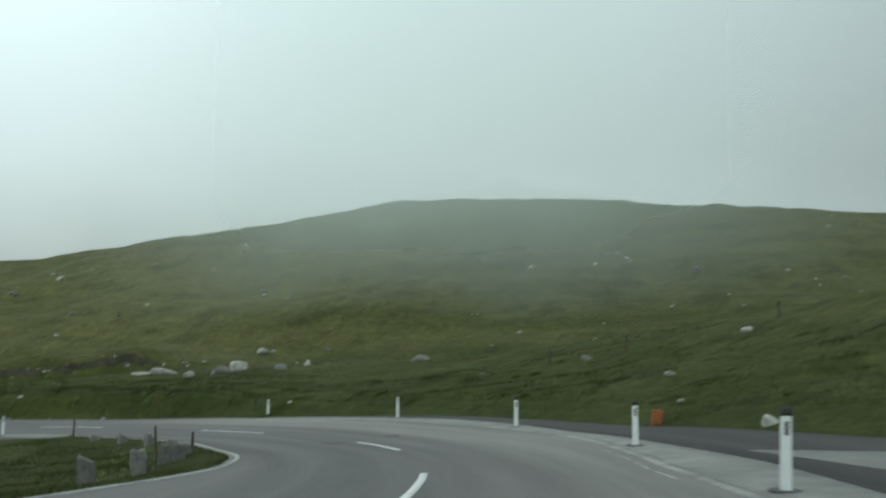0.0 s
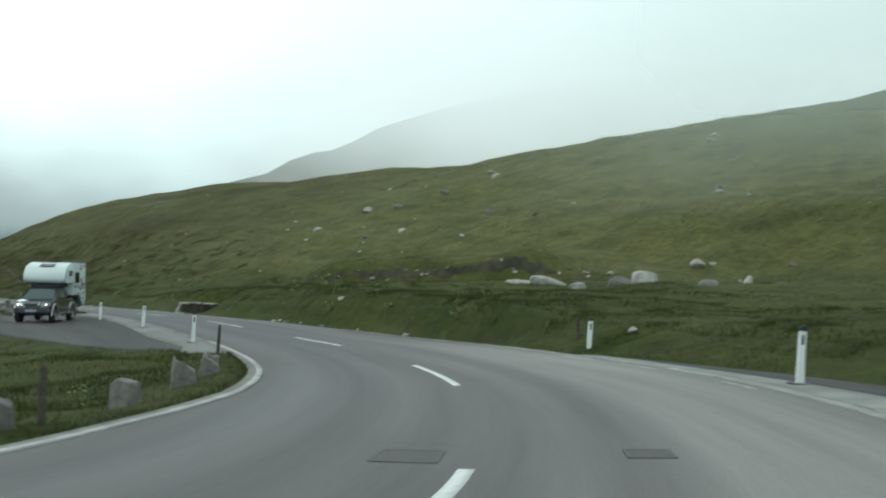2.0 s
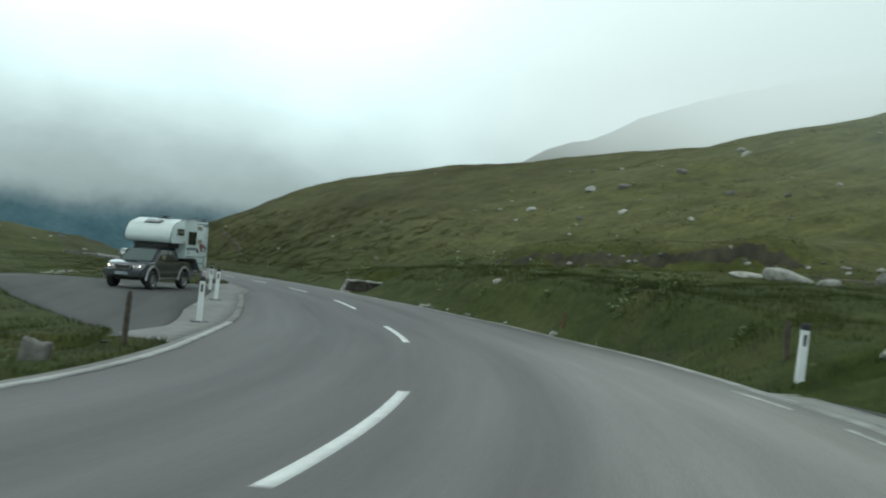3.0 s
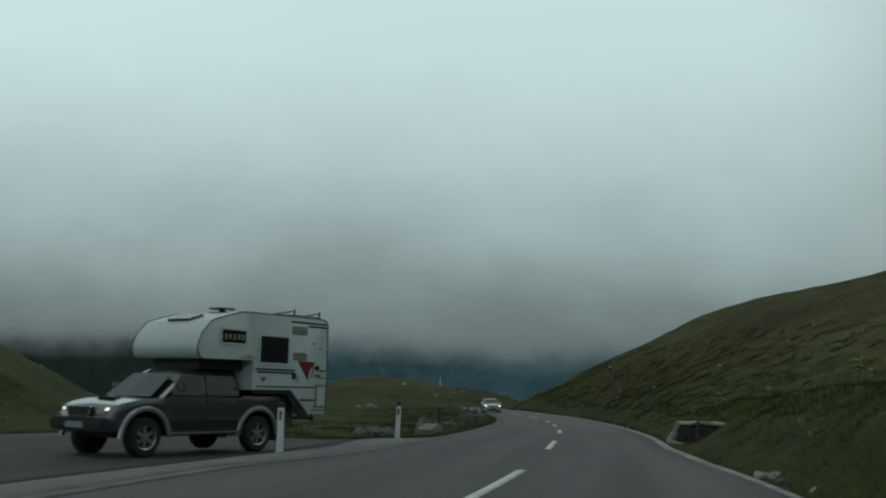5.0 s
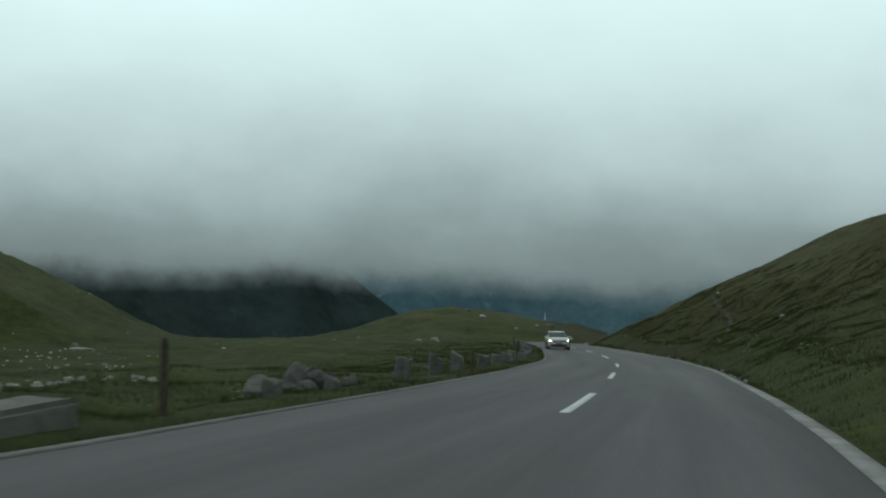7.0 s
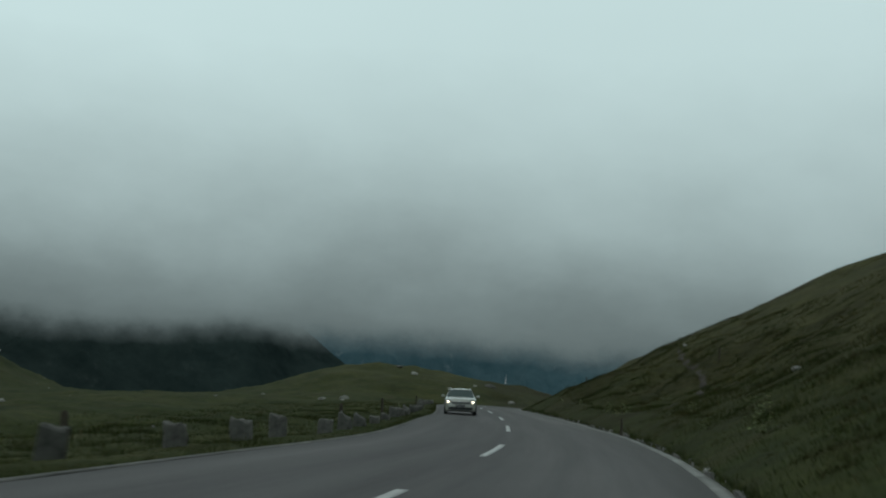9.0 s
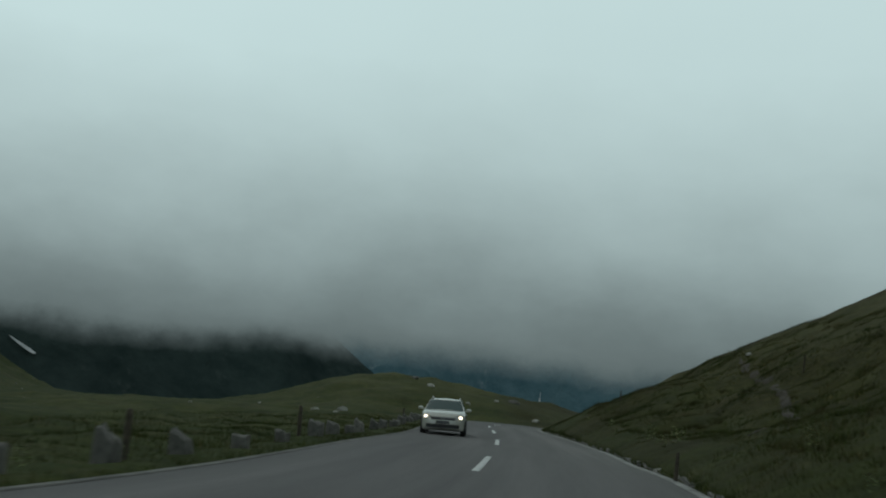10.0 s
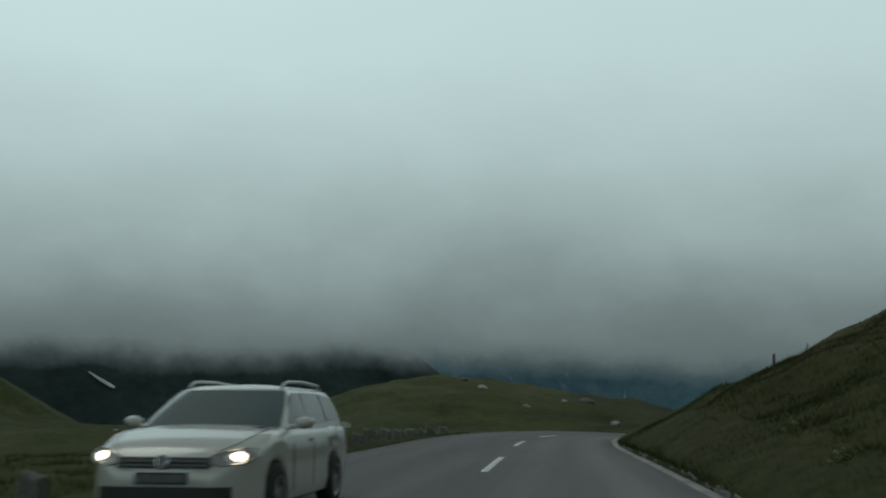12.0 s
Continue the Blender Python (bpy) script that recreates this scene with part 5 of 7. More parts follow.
tagged(new("scree", from_arrays("scree", vs, fs, ROCK_PALE, False)), "pale stream gravel and small stones in the meadow", "scree", kind="stuff")


# ---- vehicles ----
def loft(bm, stations, section):
    """A closed shell through cross-sections: section(x) gives the right half from the bottom middle to the top middle."""
    rings = []
    for x in stations:
        half = section(x)
        ring = [(y, z) for y, z in half] + [(-y, z) for y, z in half[::-1][1:-1]]
        rings.append([bm.verts.new((x, y, z)) for y, z in ring])
    n = len(rings[0])
    for a, b in zip(rings, rings[1:]):
        for i in range(n):
            bm.faces.new((a[i], a[(i + 1) % n], b[(i + 1) % n], b[i]))
    bm.faces.new(rings[0])
    bm.faces.new(rings[-1][::-1])
    bmesh.ops.recalc_face_normals(bm, faces=bm.faces[:])
    return bm


def table(pts, soft=0.07):
    a = np.array(pts, float)
    w = np.linspace(-soft, soft, 9)
    return lambda x: float(np.interp(x + w, a[:, 0], a[:, 1]).mean()) if a[0, 0] + soft < x < a[-1, 0] - soft else float(np.interp(x, a[:, 0], a[:, 1]))


def panel(bm, pts, t=0.012):
    """A thin flat plate with the given corners, thickened along its normal."""
    vs = [bm.verts.new(p) for p in pts]
    f = bm.faces.new(vs)
    f.normal_update()
    n = f.normal.copy()
    r = bmesh.ops.extrude_face_region(bm, geom=[f])
    bmesh.ops.translate(bm, verts=[g for g in r["geom"] if isinstance(g, bmesh.types.BMVert)], vec=n * t)
    bmesh.ops.recalc_face_normals(bm, faces=bm.faces[:])
    return bm


def wheel(parent, x, y, r, w, spokes=5):
    side = 1 if y > 0 else -1
    b = bmesh.new()
    prof = [(r * 0.62, -w / 2), (r * 0.9, -w / 2), (r, -w * 0.32), (r, w * 0.32), (r * 0.9, w / 2), (r * 0.62, w / 2)]
    n = 28
    rings = [[b.verts.new((math.cos(a) * q, v, math.sin(a) * q)) for q, v in prof] for a in [2 * math.pi * i / n for i in range(n)]]
    for i in range(n):
        for k in range(len(prof)):
            p, q = rings[i], rings[(i + 1) % n]
            b.faces.new((p[k], p[(k + 1) % len(prof)], q[(k + 1) % len(prof)], q[k]))
    bmesh.ops.recalc_face_normals(b, faces=b.faces[:])
    tyre = part("wheel", b, RUBBER, parent, "black rubber tyre", True, pose(x, y, r))
    b = bmesh.new()
    cyl(b, r * 0.62, r * 0.62, w * 0.5, 28, pose(0, -side * w * 0.05, 0, 90))
    part("well", b, BLACK, tyre)
    b = bmesh.new()
    for k in range(spokes):
        m = pose(0, side * w * 0.30, 0, 0, k * 360 / spokes, 0)
        box(b, -r * 0.09, r * 0.09, -0.012, 0.012, r * 0.1, r * 0.6, 0, m)
    cyl(b, r * 0.16, r * 0.14, 0.05, 14, pose(0, side * w * 0.32, 0, 90))
    n = 28
    rim = [[b.verts.new((math.cos(a) * q, side * v, math.sin(a) * q)) for q, v in ((r * 0.63, w * 0.5), (r * 0.56, w * 0.44), (r * 0.56, w * 0.2), (r * 0.63, w * 0.2))] for a in [2 * math.pi * i / n for i in range(n)]]
    for i in range(n):
        for k in range(4):
            p, q = rim[i], rim[(i + 1) % n]
            b.faces.new((p[k], p[(k + 1) % 4], q[(k + 1) % 4], q[k]))
    bmesh.ops.recalc_face_normals(b, faces=b.faces[:])
    part("rim", b, ALLOY, tyre, "silver alloy rim")
    return tyre


def arch(x, axles, r, floor):
    """Height of a body's lower edge, raised over the wheels."""
    z = floor
    for a in axles:
        if abs(x - a) < r:
            z = max(z, 0.30 + math.sqrt(r * r - (x - a) ** 2) * 0.98)
    return z


def estate_car(m):
    th = holder("estate_car", m, "champagne-white estate car with lit headlights on the road", "car")
    ax = (1.29, -1.29)
    top = table([(-2.37, 0.55), (-2.33, 0.98), (-2.1, 1.03), (0.9, 1.0), (1.1, 0.985), (1.45, 0.94), (1.8, 0.865), (1.98, 0.80), (2.08, 0.735), (2.15, 0.66), (2.19, 0.56)], 0.05)
    wid = table([(-2.37, 0.66), (-2.25, 0.82), (-1.9, 0.87), (-0.5, 0.89), (1.2, 0.89), (1.6, 0.87), (1.85, 0.825), (2.0, 0.755), (2.1, 0.66), (2.16, 0.55), (2.19, 0.46)], 0.05)

    def sec(x):
        w, t, f = wid(x), top(x), arch(x, ax, 0.365, 0.19 if abs(x) < 1.9 else 0.19 + 0.10 * (abs(x) - 1.9) / 0.3)
        f = min(f, t - 0.16)
        g = t - f
        out = [(0, f), (w - 0.10, f), (w - 0.035, f + g * 0.05), (w - 0.008, f + g * 0.18), (w, f + g * 0.42), (w - 0.006, f + g * 0.60)]
        r = min(0.16, g * 0.36)
        for k in range(1, 6):
            a = k / 5 * math.pi / 2
            out.append((w - 0.006 - (r * 1.25) * (1 - math.cos(a)), t - r * (1 - math.sin(a))))
        return out + [(w * 0.55, t + 0.018), (w * 0.25, t + 0.028), (0, t + 0.032)]

    st = sorted(set([round(v, 3) for v in list(np.arange(-2.37, 1.9, 0.09)) + list(np.arange(1.9, 2.17, 0.03)) + [2.17, 2.182, 2.19] + [a + d for a in ax for d in (-0.37, -0.36, -0.33, -0.28, -0.2, -0.1, 0, 0.1, 0.2, 0.28, 0.33, 0.36, 0.37)]]))
    part("body", loft(bmesh.new(), st, sec), CAR_PAINT, th, "champagne-white painted body", True)
    # glasshouse in horizontal layers
    b = bmesh.new()
    zl = np.linspace(0.95, 1.487, 15)
    front = table([(0.9, 1.19), (0.96, 1.12), (1.12, 0.86), (1.28, 0.58), (1.38, 0.40), (1.43, 0.28), (1.46, 0.12), (1.475, -0.05), (1.49, -0.45)], 0.012)
    rear = table([(0.9, -2.28), (0.96, -2.28), (1.12, -2.22), (1.28, -2.12), (1.40, -2.02), (1.455, -1.9), (1.475, -1.75), (1.49, -1.4)], 0.012)
    wide = table([(0.9, 0.83), (0.96, 0.82), (1.12, 0.775), (1.28, 0.71), (1.38, 0.66), (1.43, 0.61), (1.46, 0.53), (1.475, 0.42), (1.49, 0.12)], 0.012)
    rings = []
    for z in zl:
        xf, xr, w = front(z), rear(z), wide(z)
        half = [(xf, 0), (xf - 0.012, w * 0.3), (xf - 0.045, w * 0.6), (xf - 0.10, w * 0.82), (xf - 0.17, w * 0.93), (xf - 0.28, w * 0.985), (xf - 0.45, w), (-0.6, w * 1.012), (xr + 0.5, w), (xr + 0.25, w * 0.975), (xr + 0.1, w * 0.92), (xr + 0.03, w * 0.75), (xr, 0)]
        rings.append([b.verts.new((x, y, z)) for x, y in half + [(x, -y) for x, y in half[-2:0:-1]]])
    for lo, hi in zip(rings, rings[1:]):
        n = len(lo)
        for i in range(n):
            b.faces.new((lo[i], lo[(i + 1) % n], hi[(i + 1) % n], hi[i]))
    b.faces.new(rings[-1])
    bmesh.ops.recalc_face_normals(b, faces=b.faces[:])
    part("roof", b, CAR_PAINT, th, "champagne-white roof and pillars", True)
    b = bmesh.new()
    grid = []
    for k in range(7):
        z = 0.985 + 0.405 * k / 6
        xf, w = front(z), wide(z)
        grid.append([b.verts.new((xf + 0.012 - float(np.interp(abs(u), [0, 0.3, 0.6, 0.82, 0.93, 0.985], [0, 0.012, 0.045, 0.10, 0.17, 0.28])), u * w, z + 0.008)) for u in (-0.945, -0.82, -0.6, -0.3, 0, 0.3, 0.6, 0.82, 0.945)])
    for lo, hi in zip(grid, grid[1:]):
        for i in range(8):
            b.faces.new((lo[i], lo[i + 1], hi[i + 1], hi[i]))
    r = bmesh.ops.extrude_face_region(b, geom=b.faces[:])
    bmesh.ops.translate(b, verts=[g for g in r["geom"] if isinstance(g, bmesh.types.BMVert)], vec=(-0.03, 0, -0.03))
    bmesh.ops.recalc_face_normals(b, faces=b.faces[:])
    part("windscreen", b, SCREEN_GLASS, th, "dark reflecting windscreen", True)
    b = bmesh.new()
    box(b, 1.03, 1.15, -0.68, 0.68, 0.965, 0.995)
    part("scuttle", b, BLACK, th)
    for sd in (1, -1):
        def pt(x, z):
            w = wide(z) * (1.012 if -1.2 < x < 0.3 else 0.992) + 0.016
            return (x, sd * w, z)
        for pts in (((0.66, 1.03), (-0.10, 1.03), (-0.10, 1.38), (0.22, 1.37)), ((-0.19, 1.03), (-1.0, 1.04), (-1.0, 1.385), (-0.19, 1.385)), ((-1.07, 1.05), (-1.80, 1.08), (-1.70, 1.34), (-1.07, 1.385))):
            q = [pt(*p) for p in pts]
            b = bmesh.new()
            panel(b, q if sd < 0 else q[::-1], 0.006)
            part("side_window", b, GLASS, th, "dark side window")
        b = bmesh.new()
        tube(b, [(0.12, sd * 0.555, 1.435), (0.02, sd * 0.56, 1.485), (-0.12, sd * 0.565, 1.508), (-0.8, sd * 0.57, 1.52), (-1.5, sd * 0.565, 1.50), (-1.72, sd * 0.555, 1.43)], 0.019, 8)
        part("roof_rail", b, ALLOY, th, "silver roof rail")
        b = bmesh.new()
        bmesh.ops.create_icosphere(b, subdivisions=2, radius=1.0, matrix=pose(0.66, sd * 0.98, 1.04) @ Matrix.Diagonal((0.075, 0.115, 0.07, 1)))
        tube(b, [(0.70, sd * 0.82, 0.99), (0.68, sd * 0.93, 1.01)], 0.025)
        part("mirror", b, CAR_PAINT, th, "body-coloured door mirror", True)
        for xx in (-0.02, -0.95):
            b = bmesh.new()
            box(b, xx - 0.10, xx + 0.06, sd * 0.885 - 0.015, sd * 0.885 + 0.015, 0.83, 0.86, 0.006)
            part("door_handle", b, CAR_PAINT, th)
        b = bmesh.new()
        q = [(2.155, sd * 0.42, 0.655), (2.13, sd * 0.56, 0.625), (2.02, sd * 0.74, 0.645), (1.86, sd * 0.845, 0.71), (1.78, sd * 0.84, 0.79), (1.90, sd * 0.75, 0.80), (2.02, sd * 0.60, 0.775), (2.115, sd * 0.45, 0.725)]
        panel(b, q if sd > 0 else q[::-1], 0.02)
        lamp = part("headlight", b, LAMP_GLASS, th, "swept-back clear headlight")
        b = bmesh.new()
        bmesh.ops.create_icosphere(b, subdivisions=2, radius=1.0, matrix=pose(1.985, sd * 0.685, 0.715, 0, 0, sd * 38) @ Matrix.Diagonal((0.06, 0.085, 0.05, 1)))
        part("bulb", b, LAMP_ON, lamp, "glowing warm headlamp", True)
        b = bmesh.new()
        tube(b, [(2.06, sd * 0.50, 0.765), (1.85, sd * 0.66, 0.855), (1.45, sd * 0.72, 0.945), (1.12, sd * 0.745, 0.985)], 0.003, 6)
        part("bonnet_gap", b, BLACK, th)
        b = bmesh.new()
        for xx in (0.72, -0.15, -1.02):
            tube(b, [(xx, sd * 0.893, 0.32), (xx, sd * 0.893, 0.75), (xx, sd * 0.84, 0.96)], 0.0035, 5)
        part("door_gap", b, BLACK, th)
        b = bmesh.new()
        cyl(b, 0.05, 0.05, 0.03, 16, pose(2.075, sd * 0.60, 0.37, 0, 80, sd * 25))
        part("fog_lamp", b, LAMP_GLASS, th, "small round fog lamp")
        for a in ax:
            wheel(th, a, sd * 0.80, 0.318, 0.21)
    def bow(b, y1, z0, z1, out, back, rake=0.35):
        """A bar bent round the nose."""
        ys = np.linspace(-y1, y1, 15)
        rows = []
        for yy in ys:
            x = float(np.interp(abs(yy), [0, 0.3, 0.46, 0.55, 0.66, 0.755, 0.82], [2.195, 2.193, 2.185, 2.155, 2.095, 1.995, 1.85])) + out
            rows.append([b.verts.new(p) for p in ((x, yy, z0), (x - (z1 - z0) * rake, yy, z1), (x - back, yy, z1), (x - back, yy, z0))])
        for lo, hi in zip(rows, rows[1:]):
            for i in range(4):
                b.faces.new((lo[i], hi[i], hi[(i + 1) % 4], lo[(i + 1) % 4]))
        b.faces.new(rows[0])
        b.faces.new(rows[-1][::-1])
        bmesh.ops.recalc_face_normals(b, faces=b.faces[:])
        return b

    part("grille", bow(bmesh.new(), 0.46, 0.615, 0.715, -0.005, 0.09), BLACK, th, "black slatted grille", True)
    for z0 in (0.632, 0.672):
        part("grille_bar", bow(bmesh.new(), 0.45, z0, z0 + 0.022, 0.006, 0.05), REFLECTOR, th, "thin grey grille bar")
    b = bmesh.new()
    cyl(b, 0.062, 0.058, 0.03, 26, pose(2.19, 0, 0.675, 0, 78))
    badge = part("badge", b, REFLECTOR, th, "round dark grey badge")
    b = bmesh.new()
    tube(b, [(2.205 - 0.21 * math.sin(a) * 0.06, 0.06 * math.cos(a), 0.678 + 0.06 * math.sin(a)) for a in [i * math.pi / 12 for i in range(25)]], 0.006, 6)
    part("badge_ring", b, CHROME, badge, "chrome ring")
    part("lower_grille", bow(bmesh.new(), 0.66, 0.30, 0.44, 0.012, 0.1, 0.0), BLACK, th, "black lower air intake", True)
    b = bmesh.new()
    box(b, 2.185, 2.205, -0.26, 0.26, 0.462, 0.575, 0.004)
    plate = part("number_plate", b, BLACK, th, "dark-framed number plate")
    b = bmesh.new()
    box(b, 2.203, 2.209, -0.235, 0.235, 0.482, 0.556)
    part("plate_bar", b, PLATE_DULL, plate)
    return th


estate_car(pose(-124.63, 53.12, -10.73, 0, 0, -0.2) @ pose(0, 0, 0, 0, -3.4, 0) @ pose(0, 0, 0, 1.6, 0, 0))


def pickup(m):
    th = holder("pickup_truck", m, "dark grey crew-cab pickup with silver lower body", "pickup truck")
    ax = (1.48, -1.48)
    top = table([(-2.62, 0.6), (-2.57, 1.17), (-1.06, 1.17), (-1.0, 1.12), (0.9, 1.12), (1.2, 1.11), (1.6, 1.08), (1.95, 1.01), (2.15, 0.94), (2.27, 0.80), (2.33, 0.62)], 0.03)
    wid = table([(-2.62, 0.82), (-2.4, 0.86), (1.6, 0.87), (2.0, 0.82), (2.2, 0.74), (2.33, 0.62)])

    def shell(lo, hi):
        def sec(x):
            w, t = wid(x), min(hi, top(x))
            f = max(lo, arch(x, ax, 0.56, lo))
            f = min(f, t - 0.03)
            return [(0, f), (w - 0.03, f), (w, f + (t - f) * 0.3), (w, f + (t - f) * 0.7), (w - 0.03, t), (0, t + (0.03 if hi > 1.1 else 0))]
        return sec

    st = sorted(set([round(v, 3) for v in list(np.arange(-2.62, 2.3, 0.1)) + [2.3, 2.33] + [a + d for a in ax for d in (-0.565, -0.55, -0.5, -0.42, -0.3, -0.15, 0, 0.15, 0.3, 0.42, 0.5, 0.55, 0.565)]]))
    part("lower_body", loft(bmesh.new(), st, shell(0.48, 1.3)), TRUCK_GREY, th, "silver-grey metallic body", True)
    for sd in (1, -1):
        # dark band puts the dark reflection in the lower doors into paint
        b = bmesh.new()
        box(b, -0.90, 0.93, sd * 0.872 - 0.006, sd * 0.872 + 0.006, 0.50, 0.68)
        part("sill_panel", b, TRUCK_DARK, th, "dark band for the reflection in the lower doors")
        b = bmesh.new()
        for xx in (-1.03, -0.03):
            box(b, xx - 0.008, xx + 0.008, sd * 0.871 - 0.003, sd * 0.871 + 0.003, 0.55, 1.10)
        part("door_gap", b, BLACK, th)
    b = bmesh.new()
    layers = [(1.09, 1.28, -1.05, 0.83), (1.30, 1.0, -1.04, 0.80), (1.58, 0.63, -0.99, 0.71), (1.69, 0.44, -0.93, 0.65), (1.735, 0.2, -0.8, 0.5)]
    rings = []
    for z, xf, xr, w in layers:
        rings.append([b.verts.new(p) for p in ((xf, 0, z), (xf - 0.03, w * 0.6, z), (xf - 0.2, w * 0.97, z), (xr + 0.1, w, z), (xr, w * 0.9, z), (xr, -w * 0.9, z), (xr + 0.1, -w, z), (xf - 0.2, -w * 0.97, z), (xf - 0.03, -w * 0.6, z))])
    for lo, hi in zip(rings, rings[1:]):
        for i in range(9):
            b.faces.new((lo[i], lo[(i + 1) % 9], hi[(i + 1) % 9], hi[i]))
    b.faces.new(rings[-1])
    bmesh.ops.recalc_face_normals(b, faces=b.faces[:])
    part("cab", b, TRUCK_DARK, th, "dark cab", True)
    b = bmesh.new()
    panel(b, [(1.245, -0.68, 1.13), (1.28, 0, 1.13), (1.245, 0.68, 1.13), (0.66, 0.58, 1.585), (0.69, 0, 1.59), (0.66, -0.58, 1.585)], 0.012)
    part("windscreen", b, SCREEN_GLASS, th, "pale reflecting windscreen")
    for sd in (1, -1):
        def pt(x, z):
            w = float(np.interp(z, [1.09, 1.30, 1.58, 1.7], [0.83, 0.80, 0.71, 0.65])) + 0.012
            return (x, sd * w, z)
        for pts in (((0.93, 1.17), (0.02, 1.17), (0.02, 1.57), (0.58, 1.56)), ((-0.06, 1.17), (-0.92, 1.17), (-0.86, 1.56), (-0.06, 1.57))):
            q = [pt(*p) for p in pts]
            b = bmesh.new()
            panel(b, q if sd < 0 else q[::-1], 0.006)
            part("side_window", b, GLASS, th, "dark side window")
        for a in ax:
            wheel(th, a, sd * 0.78, 0.375, 0.26, 6)
            b = bmesh.new()
            rings = []
            for k in np.linspace(0.05, math.pi - 0.05, 17):
                c, h = a + 0.57 * math.cos(k), 0.33 + 0.58 * math.sin(k)
                rings.append([b.verts.new((c + 0.055 * math.cos(q) * math.cos(k), sd * 0.87 + 0.045 * math.sin(q), h + 0.055 * math.cos(q) * math.sin(k))) for q in [i * math.pi / 4 for i in range(8)]])
            for lo, hi in zip(rings, rings[1:]):
                for i in range(8):
                    b.faces.new((lo[i], lo[(i + 1) % 8], hi[(i + 1) % 8], hi[i]))
            b.faces.new(rings[0])
            b.faces.new(rings[-1][::-1])
            bmesh.ops.recalc_face_normals(b, faces=b.faces[:])
            part("wheel_flare", b, ALLOY, th, "silver wheel-arch flare", True)
        b = bmesh.new()
        box(b, -0.90, 0.90, sd * 0.90 - 0.07, sd * 0.90 + 0.07, 0.42, 0.46, 0.012)
        part("running_board", b, ALLOY, th, "silver side step")
        b = bmesh.new()
        box(b, 0.70, 0.88, sd * 1.0 - 0.09, sd * 1.0 + 0.09, 1.22, 1.42, 0.04)
        part("mirror", b, CHROME, th, "chrome door mirror")
        for xx in (0.14, -0.68):
            b = bmesh.new()
            box(b, xx - 0.08, xx + 0.08, sd * 0.885 - 0.014, sd * 0.885 + 0.014, 1.05, 1.08, 0.008)
            part("door_handle", b, CHROME, th, "chrome door handle")
        b = bmesh.new()
        q = [(2.285, sd * 0.42, 0.80), (2.16, sd * 0.74, 0.80), (1.97, sd * 0.80, 0.84), (1.99, sd * 0.78, 0.96), (2.13, sd * 0.70, 0.955), (2.19, sd * 0.45, 0.93)]
        panel(b, q if sd > 0 else q[::-1], 0.025)
        lamp = part("headlight", b, LAMP_GLASS, th, "clear headlight")
        b = bmesh.new()
        bmesh.ops.create_icosphere(b, subdivisions=2, radius=1.0, matrix=pose(2.16, sd * 0.64, 0.875) @ Matrix.Diagonal((0.05, 0.06, 0.05, 1)))
        part("bulb", b, glow("dipped_lamp", (1.0, 0.85, 0.6), 5.0), lamp, "glowing headlamp", True)
        b = bmesh.new()
        box(b, 2.26, 2.345, sd * 0.62 - 0.07, sd * 0.62 + 0.07, 0.62, 0.68, 0.01)
        part("indicator", b, AMBER, th, "lit amber indicator")
    b = bmesh.new()
    box(b, 2.20, 2.42, -0.80, 0.80, 0.50, 0.74, 0.05)
    part("bumper", b, TRUCK_GREY, th, "silver front bumper")
    b = bmesh.new()
    box(b, 2.24, 2.33, -0.38, 0.38, 0.76, 0.93, 0.02)
    part("grille", b, BLACK, th, "black grille")
    b = bmesh.new()
    tube(b, [(2.34, -0.36, 0.94), (2.36, -0.30, 0.77), (2.37, 0.0, 0.75), (2.36, 0.30, 0.77), (2.34, 0.36, 0.94)], 0.018)
    part("grille_trim", b, CHROME, th, "chrome grille surround")
    b = bmesh.new()
    box(b, 2.40, 2.435, -0.26, 0.26, 0.55, 0.66, 0.004)
    part("number_plate", b, PLATE, th)
    b = bmesh.new()
    box(b, 1.40, 1.8, -0.24, 0.24, 1.05, 1.12, 0.03)
    part("bonnet_scoop", b, BLACK, th, "black bonnet scoop")
    b = bmesh.new()
    box(b, -2.4, 1.9, -0.5, 0.5, 0.36, 0.5)
    part("chassis", b, BLACK, th)
    for sd in (1, -1):
        b = bmesh.new()
        box(b, -2.06, -2.01, sd * 0.8 - 0.13, sd * 0.8 + 0.13, 0.22, 0.55)
        part("mudflap", b, RUBBER, th)
    return th


